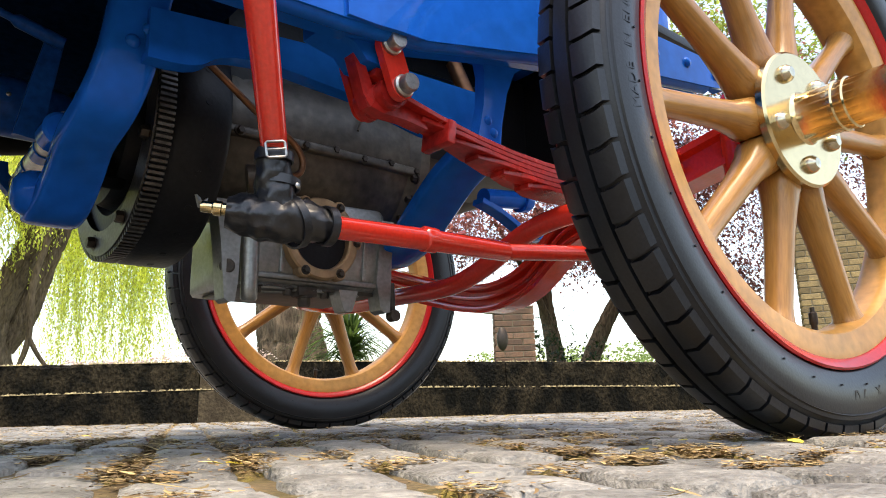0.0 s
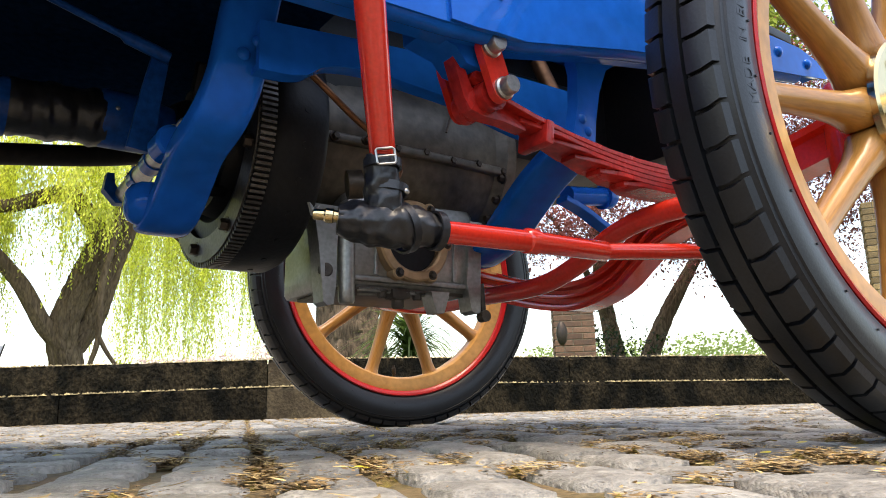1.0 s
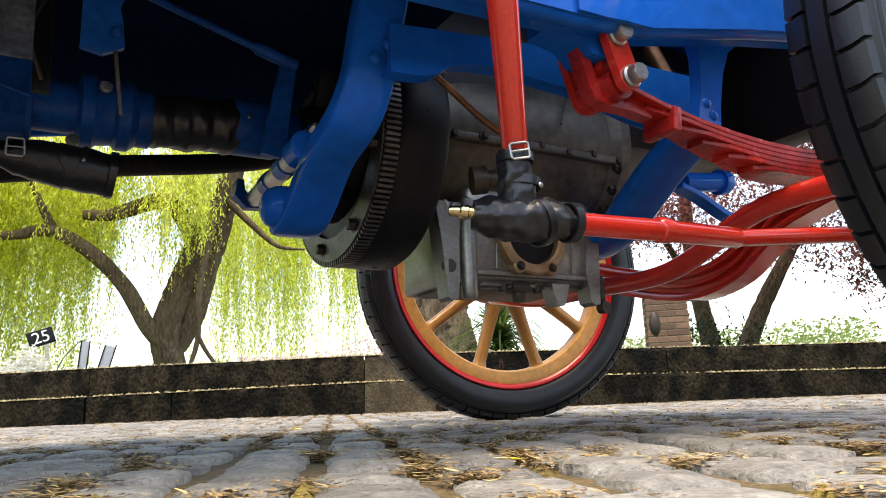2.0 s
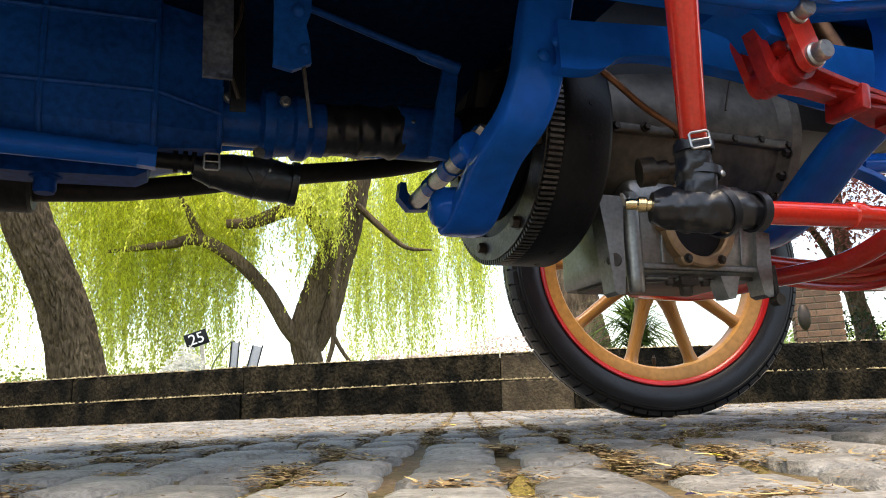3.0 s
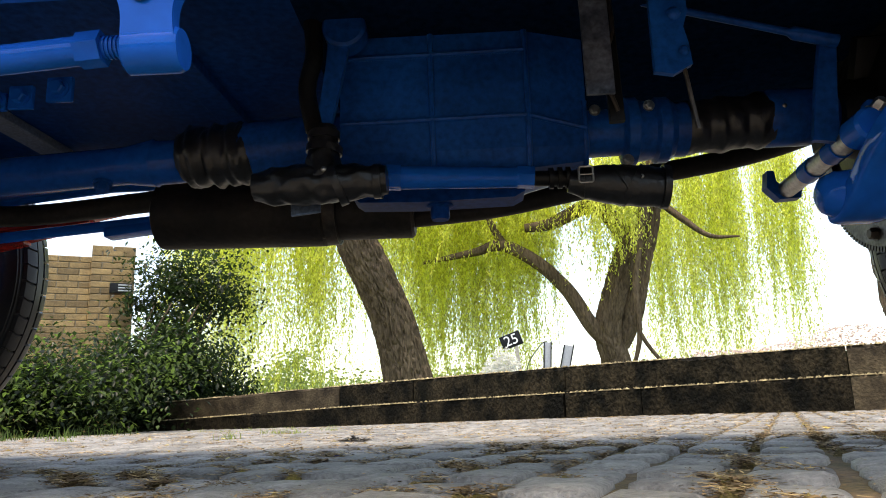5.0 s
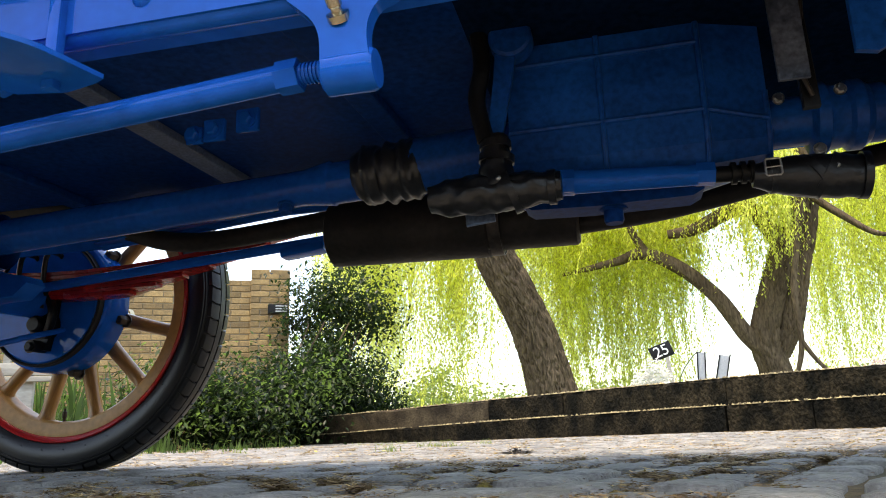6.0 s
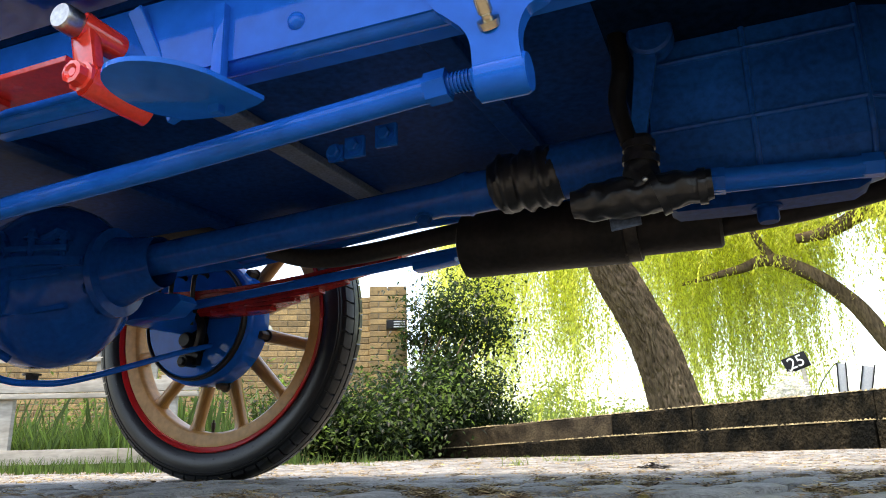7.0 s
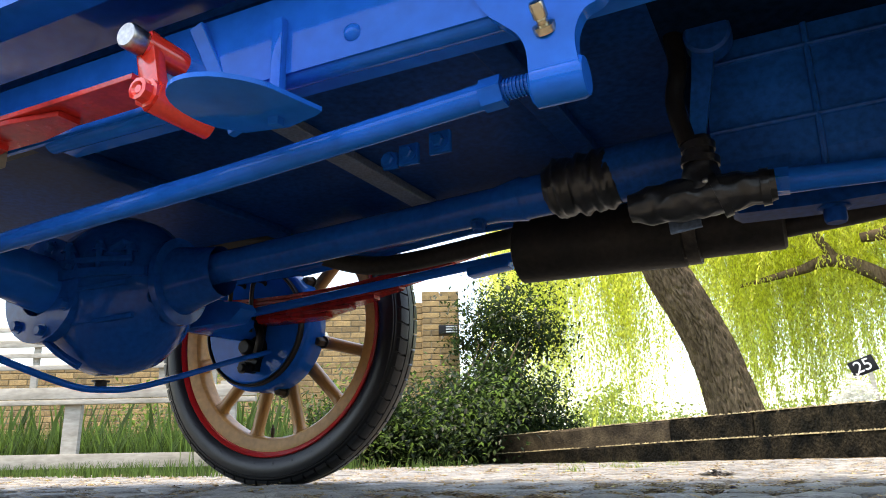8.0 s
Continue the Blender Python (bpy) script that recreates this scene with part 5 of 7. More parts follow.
BRICK = surface("yellow_stock_brick", (0.32, 0.215, 0.090), 0.85, 0, 0.3, 12, 0.8, 80, (0.17, 0.115, 0.052), 0.8, each=0.34)
MORTAR = surface("lime_mortar", (0.30, 0.25, 0.17), 0.95, 0, 0.2, 30, 0.6, 150)
BARK = surface("willow_bark", (0.135, 0.098, 0.064), 0.95, 0, 0.45, 6, 1.0, 38, (0.065, 0.046, 0.030), 0.8, stretch=(1, 1, 0.22), spec=0.12, deep=0.03)
LAWN = surface("rough_grass_ground", (0.08, 0.11, 0.03), 0.95, 0, 0.35, 2, 0.8, 60)
GRASS = leaf_surface("grass_blade", (0.070, 0.115, 0.032), (0.10, 0.165, 0.032), 0.5, 0.55)
FRESH = leaf_surface("fresh_grass_blade", (0.17, 0.22, 0.05), (0.25, 0.32, 0.06), 0.5, 0.4)
FAR_LEAF = leaf_surface("distant_leaf", (0.26, 0.31, 0.12), (0.34, 0.42, 0.12), 0.7, 0.3)
WILLOW = leaf_surface("willow_leaf", (0.43, 0.47, 0.10), (0.77, 0.80, 0.17), 0.6, 0.45)
LAUREL = leaf_surface("dark_shrub_leaf", (0.036, 0.056, 0.034), (0.020, 0.040, 0.010), 0.22, 0.5)
PLUM = leaf_surface("purple_plum_leaf", (0.12, 0.055, 0.055), (0.30, 0.11, 0.09), 0.45, 0.5)
PETAL = leaf_surface("white_petal", (0.8, 0.8, 0.76), (0.7, 0.7, 0.65), 0.6, 0.1)
WHITE_PAINT = surface("white_sign_paint", (0.8, 0.8, 0.78), 0.5, 0, 0.05, 20)
WHITE_WOOD = surface("weathered_white_wood", (0.42, 0.40, 0.35), 0.75, 0, 0.18, 10, 0.5, 60, (0.26, 0.24, 0.19), 0.8, stretch=(0.3, 0.3, 1))


def bulk(name, verts, faces, material, parent=None, label="", category="", kind=""):
    me = bpy.data.meshes.new(name)
    me.from_pydata(verts, [], faces)
    me.materials.append(material)
    ob = new(name, me)
    ob.parent = parent
    tagged(ob, label, category, "", kind)
    return ob


CLUMP = (-1.70, 1.33)


# ---- ground and setts ----
rnd = random.Random(5)


def gz(x, y):
    """Level of the paving: gentle waves."""
    return 0.004 + 0.005 * math.sin(0.9 * x + 0.4 * y) + 0.004 * math.sin(1.7 * y - 0.6 * x) + 0.012 * max(0.0, min(1.0, (y - 1.0) / 3.0))


gv, gf = [], []
xs = [-500, -120, -40] + [-16 + 0.5 * i for i in range(65)] + [40, 120, 500]
ys = [-500, -120, -40] + [-10 + 0.5 * i for i in range(61)] + [60, 140, 500]
for y in ys:
    for x in xs:
        gv.append((x, y, gz(x, y) - 0.0045 if abs(x) < 20 and abs(y) < 25 else -0.02))
for j in range(len(ys) - 1):
    for i in range(len(xs) - 1):
        a = j * len(xs) + i
        gf.append((a, a + 1, a + 1 + len(xs), a + len(xs)))
bulk("ground", gv, gf, SOIL, None, "earth and moss under the cobbles", "ground", "structure")
pavement = thing("pavement", "worn grey granite setts with mossy joints and litter", "pavement", kind="structure")

WALL = [(9.5, -2.3, 0.36, -0.01), (4.2, 2.02, 0.37, 0.01), (2.9, 2.87, 0.40, 0.03), (1.42, 3.62, 0.42, 0.04), (0.98, 3.84, 0.42, 0.05), (-0.70, 4.50, 0.39, 0.04), (-2.55, 5.66, 0.36, 0.05), (-4.46, 6.61, 0.305, 0.05), (-5.12, 7.28, 0.30, 0.05)]


def before_wall(x, y):
    for (x0, y0, *_), (x1, y1, *_) in zip(WALL, WALL[1:]):
        if x1 <= x <= x0:
            return y < y0 + (y1 - y0) * (x - x0) / (x1 - x0) - 0.02
    return y < 8.5 if x < -5 else y < -2.3


UA = radians(21.7)
U, V = Vector((math.sin(UA), math.cos(UA), 0)), Vector((math.cos(UA), -math.sin(UA), 0))


def sett_mesh(l, w, seed):
    """A granite sett: a worn, nearly flat top with an uneven outline and rounded shoulders."""
    r = random.Random(seed)
    grid = (0.0, 0.035, 0.16, 0.5, 0.84, 0.965, 1.0)
    fall = {0: -0.0160, 1: 0.0004, 2: 0.0038, 3: 0.0042}
    n = len(grid) - 1
    vs, fs = [], []
    tilt = (r.uniform(-0.03, 0.03), r.uniform(-0.022, 0.022))
    bulge = [r.uniform(0.96, 1.06) for _ in range(4)]
    for j in range(n + 1):
        for i in range(n + 1):
            u, v = grid[i] - 0.5, grid[j] - 0.5
            k = min(i, j, n - i, n - j)
            round_off = 1 - 0.13 * (2 * abs(u)) ** 3 * (2 * abs(v)) ** 3
            x = u * w * round_off * (bulge[0] if v < 0 else bulge[1])
            y = v * l * round_off * (bulge[2] if u < 0 else bulge[3])
            p = Vector((x * 22 + seed * 3.1, y * 22, seed * 1.7))
            z = fall[k] + 0.0026 * noise.noise(p) + 0.0012 * noise.noise(p * 2.7)
            q = noise.noise_vector(p * 1.3)
            vs.append((x + 0.004 * q.x, y + 0.004 * q.y, z + x * tilt[0] + y * tilt[1]))
    for j in range(n):
        for i in range(n):
            a = j * (n + 1) + i
            fs.append((a, a + 1, a + n + 2, a + n + 1))
    return vs, fs


SETTS = []
for k in range(18):
    l, w = (0.086, 0.108, 0.134)[k % 3], 0.083 + 0.005 * (k % 2)
    vs, fs = sett_mesh(l, w, 40 + k)
    me = bpy.data.meshes.new("sett")
    me.from_pydata(vs, [], fs)
    me.materials.append(STONE)
    me.shade_smooth()
    SETTS.append((l, w, vs, fs, me))
rows_v, rows_f, near_setts, gaps = [], [], [], []
for col in range(-110, 110):
    off = col * 0.099
    s = -8.0 + rnd.uniform(0, 0.15)
    while s < 13:
        l, w, vs, fs, me = SETTS[rnd.randrange(18)]
        c = U * (s + l / 2) + V * (off + rnd.uniform(-0.005, 0.005))
        s += l + rnd.uniform(0.008, 0.022)
        if not before_wall(c.x, c.y) or c.y < -3.2 or abs(c.x + 1) > 8.5 or c.y > 8.2:
            continue
        if c.x < -4.6 and c.y > 1.7 + 0.5 * (c.x + 6):
            continue
        a = math.atan2(U.y, U.x) - math.pi / 2 + rnd.uniform(-0.05, 0.05)
        z = gz(c.x, c.y) + rnd.uniform(-0.0028, 0.0032)
        if -2.3 < c.x < 0.35 and -0.85 < c.y < 0.25 and len(near_setts) < 300:
            near_setts.append((me, c.x, c.y, z, a))
        else:
            n0, ca, sa = len(rows_v), math.cos(a), math.sin(a)
            rows_v += [(c.x + ca * x - sa * y, c.y + sa * x + ca * y, z + h) for x, y, h in vs]
            rows_f += [tuple(n0 + i for i in f) for f in fs]
        if rnd.random() < 0.5:
            gaps.append((c + V * 0.0495 + U * rnd.uniform(-0.06, 0.06), gz(c.x, c.y) - 0.004))
        if rnd.random() < 0.45:
            gaps.append((c + U * (l / 2 + 0.007) + V * rnd.uniform(-0.035, 0.035), gz(c.x, c.y) - 0.004))
far_setts = bulk("setts", rows_v, rows_f, STONE, pavement, "worn granite setts", kind="stuff")
far_setts.data.shade_smooth()

# litter: dry catkins, straw and leaf scraps, thickest along the joints
def litter(name, n, spots, material, length, width, label, lift=0.006, curl=0.5, spread=0.03):
    vs, fs = [], []
    for _ in range(n):
        c, z = spots[rnd.randrange(len(spots))]
        x, y = c.x + rnd.gauss(0, spread), c.y + rnd.gauss(0, spread)
        a, l, w = rnd.uniform(0, 6.28), length * rnd.uniform(0.5, 1.5), width * rnd.uniform(0.6, 1.4)
        d, e = Vector((math.cos(a), math.sin(a), 0)), Vector((-math.sin(a), math.cos(a), 0))
        p = Vector((x, y, z + lift * rnd.uniform(0.1, 1.3)))
        n0 = len(vs)
        k = rnd.uniform(-curl, curl)
        rise = rnd.uniform(-0.15, 0.45)
        for i in range(4):
            t = i / 3 - 0.5
            q = p + d * l * t + e * l * k * (t * t) + Vector((0, 0, l * (rise * (t + 0.5) * 0.5 + 0.25 * abs(k) * t * t)))
            ww = w * (0.35 if i in (0, 3) else 1.0)
            vs += [tuple(q - e * ww + Vector((0, 0, ww * 0.5))), tuple(q + e * ww)]
        for i in range(3):
            fs.append((n0 + 2 * i, n0 + 2 * i + 1, n0 + 2 * i + 3, n0 + 2 * i + 2))
    return bulk(name, vs, fs, material, None, label, "litter", "stuff")


def drift(c):
    """How thick the litter lies: it gathers in patches."""
    return noise.noise(Vector((c.x * 3.1, c.y * 3.1, 4.0))) + 0.5 * noise.noise(Vector((c.x * 9.0, c.y * 9.0, 1.0)))


close = [(c, z) for c, z in gaps if (c.x + 1.1) ** 2 + (c.y + 0.6) ** 2 < 1.7]
mid = [(c, z) for c, z in gaps if (c.x + 1.0) ** 2 + (c.y + 0.5) ** 2 < 30]
thick_close = [g for g in close for _ in range(2 + int(max(0.0, drift(g[0]) + 0.25) * 6))]
thick_mid = [g for g in mid for _ in range(2 + int(max(0.0, drift(g[0]) + 0.25) * 6))]
litter("leaf_crumbs", 70000, thick_close, CRUMB, 0.0065, 0.0011, "brown crumbs of dry leaf in the cobble joints", spread=0.013, curl=1.0, lift=0.008)
litter("dry_catkins", 26000, thick_close, STRAW, 0.013, 0.0007, "straw-coloured dry catkins and stalks in the cobble joints", spread=0.015, curl=1.4, lift=0.009)
litter("leaf_crumbs", 90000, thick_mid, CRUMB, 0.010, 0.0016, "brown crumbs of dry leaf in the cobble joints", spread=0.015, curl=1.0, lift=0.008)
litter("dry_catkins", 56000, thick_mid, STRAW, 0.016, 0.0010, "straw-coloured dry catkins and stalks in the cobble joints", spread=0.018, curl=1.4, lift=0.010)
litter("leaf_crumbs", 9000, close, CRUMB, 0.0035, 0.0007, "brown crumbs of dry leaf strewn over the cobbles", spread=0.06, curl=1.0, lift=0.012)
litter("fallen_leaves", 110, close + mid[:400], YELLOW, 0.012, 0.0036, "scattered yellow fallen leaf scraps on the cobbles", spread=0.06, lift=0.012)
litter("fallen_leaves", 350, mid, YELLOW, 0.014, 0.0036, "scattered yellow fallen leaf scraps on the cobbles", spread=0.06, lift=0.012)
litter("fallen_petals", 26, close + mid[:300], surface("violet_petal", (0.06, 0.05, 0.45), 0.6), 0.008, 0.003, "a few violet petals on the cobbles", spread=0.06, lift=0.012)
# moss cushions in the joints
mv, mf = [], []
for c, z in close + mid[::2]:
    if rnd.random() < 0.85 + 0.9 * drift(c):
        r0 = rnd.uniform(0.009, 0.024)
        p = c + Vector((rnd.uniform(-0.02, 0.02), rnd.uniform(-0.02, 0.02), 0))
        st = rnd.uniform(1.2, 3.2)
        n0 = len(mv)
        mv.append((p.x, p.y, z + rnd.uniform(0.005, 0.012)))
        for ring, (q, h) in enumerate(((0.55, 0.0), (1.0, -0.014))):
            for k in range(8):
                t = 6.2832 * k / 8
                rr = r0 * q * rnd.uniform(0.8, 1.2)
                w = U * (math.cos(t) * rr * st) + V * (math.sin(t) * rr)
                mv.append((p.x + w.x, p.y + w.y, z + h + rnd.uniform(-0.002, 0.002)))
        for k in range(8):
            j = (k + 1) % 8
            mf += [(n0, n0 + 1 + k, n0 + 1 + j), (n0 + 1 + k, n0 + 9 + k, n0 + 9 + j, n0 + 1 + j)]
bulk("moss", mv, mf, MOSS, None, "olive moss cushions between the cobbles", "moss", "stuff").data.shade_smooth()


def tufts(name, spots, blades, height, width, material, label, category="grass", lean=0.5, spread=0.05):
    vs, fs = [], []
    for x, y, z in spots:
        for _ in range(blades):
            bx, by = x + rnd.gauss(0, spread), y + rnd.gauss(0, spread)
            a, h, w = rnd.uniform(0, 6.28), height * rnd.uniform(0.4, 1.2), width * rnd.uniform(0.6, 1.3)
            lx, ly = math.cos(a) * h * lean * rnd.random(), math.sin(a) * h * lean * rnd.random()
            sx, sy = -math.sin(a + 1) * w, math.cos(a + 1) * w
            n0 = len(vs)
            for t, q in ((0, 1.0), (0.55, 0.8), (1.0, 0.08)):
                vs += [(bx + lx * t * t - sx * q, by + ly * t * t - sy * q, z + h * t), (bx + lx * t * t + sx * q, by + ly * t * t + sy * q, z + h * t)]
            fs += [(n0, n0 + 1, n0 + 3, n0 + 2), (n0 + 2, n0 + 3, n0 + 5, n0 + 4)]
    return bulk(name, vs, fs, material, None, label, category, "stuff")


tufts("grass_tufts", [(-2.9 + rnd.uniform(-1.3, 0.8), 3.2 + rnd.uniform(-1.0, 1.6), 0.0) for _ in range(9)] + [(-4.0, 3.4, 0), (-4.1, 3.0, 0), (-3.9, 2.6, 0), (-2.4, 2.9, 0), (-2.32, 2.86, 0), (-2.2, 2.7, 0)], 34, 0.040, 0.0016, FRESH, "small green grass tufts between the cobbles", lean=1.6, spread=0.028)

# unseen hedge added behind the camera, to darken low reflections in the paint
hv, hf = [], []
HX, HZ = 60, 10
for j in range(HZ + 1):
    for i in range(HX + 1):
        x, z = -24 + 46 * i / HX, 2.4 * j / HZ
        k = noise.noise(Vector((x * 0.7, z * 0.9, 2.0)))
        hv.append((x, -11.0 - 0.010 * x * x + 0.9 * k - 0.12 * z, z * (1 + 0.18 * noise.noise(Vector((x * 0.35, 0, 7.0))))))
for j in range(HZ):
    for i in range(HX):
        a = j * (HX + 1) + i
        hf.append((a, a + 1, a + HX + 2, a + HX + 1))
bulk("hedge", hv, hf, surface("unseen_hedge_green", (0.045, 0.06, 0.022), 0.9, 0, 0.5, 3, 1.0, 25, (0.015, 0.022, 0.008), 0.8, spec=0.1, deep=0.05), None, "unseen dark green hedge added to darken low reflections", "hedge", "structure").data.shade_smooth()

# a dark scrap of matted leaves on the setts
scrap = thing("leaf_clump", "dark matted clump of dead leaves on the cobbles", "litter", (CLUMP[0], CLUMP[1], gz(*CLUMP)), kind="stuff")
vs, fs = [], []
for _ in range(260):
    a, r = rnd.uniform(0, 6.28), 0.032 * rnd.random() ** 0.7
    p = Vector((r * math.cos(a) * 1.4, r * math.sin(a), 0.005 + rnd.uniform(0.0, 0.013) * (1.15 - r / 0.032)))
    b, l = rnd.uniform(0, 6.28), rnd.uniform(0.006, 0.016)
    d, e = Vector((math.cos(b), math.sin(b), rnd.uniform(-0.2, 0.2))) * l, Vector((-math.sin(b), math.cos(b), 0.2)) * l * 0.3
    n0 = len(vs)
    vs += [tuple(p), tuple(p + d * 0.5 + e), tuple(p + d), tuple(p + d * 0.5 - e)]
    fs.append((n0, n0 + 1, n0 + 2, n0 + 3))
bulk("leaves", vs, fs, surface("rotten_leaf", (0.022, 0.016, 0.010), 0.9, 0, 0.4, 30, each=0.5), scrap, kind="stuff")

# ---- low wall ----
wall_low = thing("wall_1", "low dark damp wall of two mossy stepped courses", "wall", kind="structure")
moss_spots = []
for tier in (0, 1):
    for (x0, y0, t0, b0), (x1, y1, t1, b1) in zip(WALL, WALL[1:]):
        d = Vector((x1 - x0, y1 - y0, 0))
        L = d.length
        d.normalize()
        nrm = Vector((d.y, -d.x, 0))
        if nrm.y > 0:
            nrm = -nrm
        s = 0.0
        while s < L - 1e-4:
            l = min(rnd.uniform(1.1, 1.9), L - s)
            if L - s - l < 0.5:
                l = L - s
            vs, fs = [], []
            proud = 0.05 if tier == 0 else 0.0
            g = 0.003
            m = max(3, int(l / 0.055))
            chip = 0.0
            for k in range(m + 1):
                u = s + g + (l - 2 * g) * k / m
                f = u / L
                top, bot = t0 + (t1 - t0) * f, b0 + (b1 - b0) * f
                step_z = top - 0.185
                lo, hi = (bot - 0.06, step_z) if tier == 0 else (step_z, top)
                hi = max(hi, lo + 0.03)
                p = Vector((x0, y0, 0)) + d * u
                chip = 0.6 * chip + rnd.uniform(-0.004, 0.006) + (0.012 if rnd.random() < 0.06 else 0.0)
                mid_z = lo + (hi - lo) * rnd.uniform(0.4, 0.6)
                for q, z in ((-proud + rnd.uniform(-0.004, 0.004), lo), (-proud + rnd.uniform(-0.005, 0.005), mid_z), (-proud + rnd.uniform(-0.003, 0.003), hi - 0.016 - abs(chip)), (-proud + 0.012 + abs(chip), hi + rnd.uniform(-0.004, 0.003)), (0.22, hi), (0.22, lo)):
                    r = p - nrm * q
                    vs.append((r.x, r.y, z))
                if k:
                    n1, n2 = 6 * (k - 1), 6 * k
                    fs += [(n1 + i, n1 + i + 1, n2 + i + 1, n2 + i) for i in range(5)]
                    for _ in range(int(l / m / 0.0045 * max(0.1, 0.8 + 1.6 * noise.noise(Vector((p.x * 2.5, p.y * 2.5, tier * 5.0)))))):
                        e = p - d * (l / m * rnd.random()) + nrm * (proud - rnd.uniform(-0.004, 0.05))
                        moss_spots.append((e.x, e.y, hi))
            fs += [(0, 1, 2, 3, 4, 5), tuple(6 * m + i for i in (5, 4, 3, 2, 1, 0))]
            me = bpy.data.meshes.new("stone")
            me.from_pydata(vs, [], fs)
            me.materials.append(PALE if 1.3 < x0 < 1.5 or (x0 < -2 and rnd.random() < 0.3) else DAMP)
            ob = new("stone", me)
            ob.parent = wall_low
            s += l
mv, mf = [], []
for x, y, z in moss_spots:
    r0, n0 = rnd.uniform(0.005, 0.016), len(mv)
    h = rnd.uniform(0.002, 0.014)
    mv += [(x, y, z + h)] + [(x + r0 * math.cos(t) * rnd.uniform(0.7, 1.5), y + r0 * math.sin(t), z - 0.002) for t in (0, 1.05, 2.1, 3.14, 4.2, 5.2)]
    mf += [(n0, n0 + 1 + k, n0 + 1 + (k + 1) % 6) for k in range(6)]
bulk("wall_moss", mv, mf, surface("ledge_moss", (0.25, 0.20, 0.10), 0.95, 0, 0.35, 40, 0, 60, each=0.6), wall_low, "pale moss and litter along the ledges", kind="stuff")
# the raised bank behind the wall
bv = [(x + 0.15 * 0.5, y + 0.17, t - 0.02) for x, y, t, b in WALL]
bv2 = [(30, -2, 0.36), (60, 20, 0.36), (60, 120, 0.36), (-120, 120, 0.30), (-60, 40, 0.30), (-14, 14, 0.28), (-7, 9, 0.28)]
bulk("bank", bv + bv2, [tuple(list(range(len(bv) - 1, -1, -1)) + list(range(len(bv), len(bv) + len(bv2))))], LAWN, None, "rough grass bank behind the low wall", "ground", "structure")


# fallen blossom drifted on the bank
vs, fs = [], []
for _ in range(5200):
    u = rnd.random()
    x, y = 0.7 + 1.95 * u + rnd.gauss(0, 0.08), 6.2 + rnd.gauss(0, 0.12)
    z = 0.42 + min(1.0, abs(rnd.gauss(0, 0.55))) * (0.15 + 0.20 * math.exp(-((u - 0.78) / 0.30) ** 2))
    a, r = rnd.uniform(0, 6.28), rnd.uniform(0.010, 0.022)
    n0 = len(vs)
    vs += [(x, y, z), (x + r * math.cos(a), y + r * math.sin(a), z + r * 0.5), (x + 1.6 * r * math.cos(a + 0.5), y + 1.6 * r * math.sin(a + 0.5), z + 0.3 * r), (x + r * math.cos(a + 1), y + r * math.sin(a + 1), z - 0.3 * r)]
    fs.append((n0, n0 + 1, n0 + 2, n0 + 3))
bulk("fallen_blossom", vs, fs, leaf_surface("pink_petal", (0.62, 0.50, 0.46), (0.55, 0.42, 0.38), 0.6, 0.3), None, "drift of pale pink fallen blossom on the bank", "blossom", "stuff")


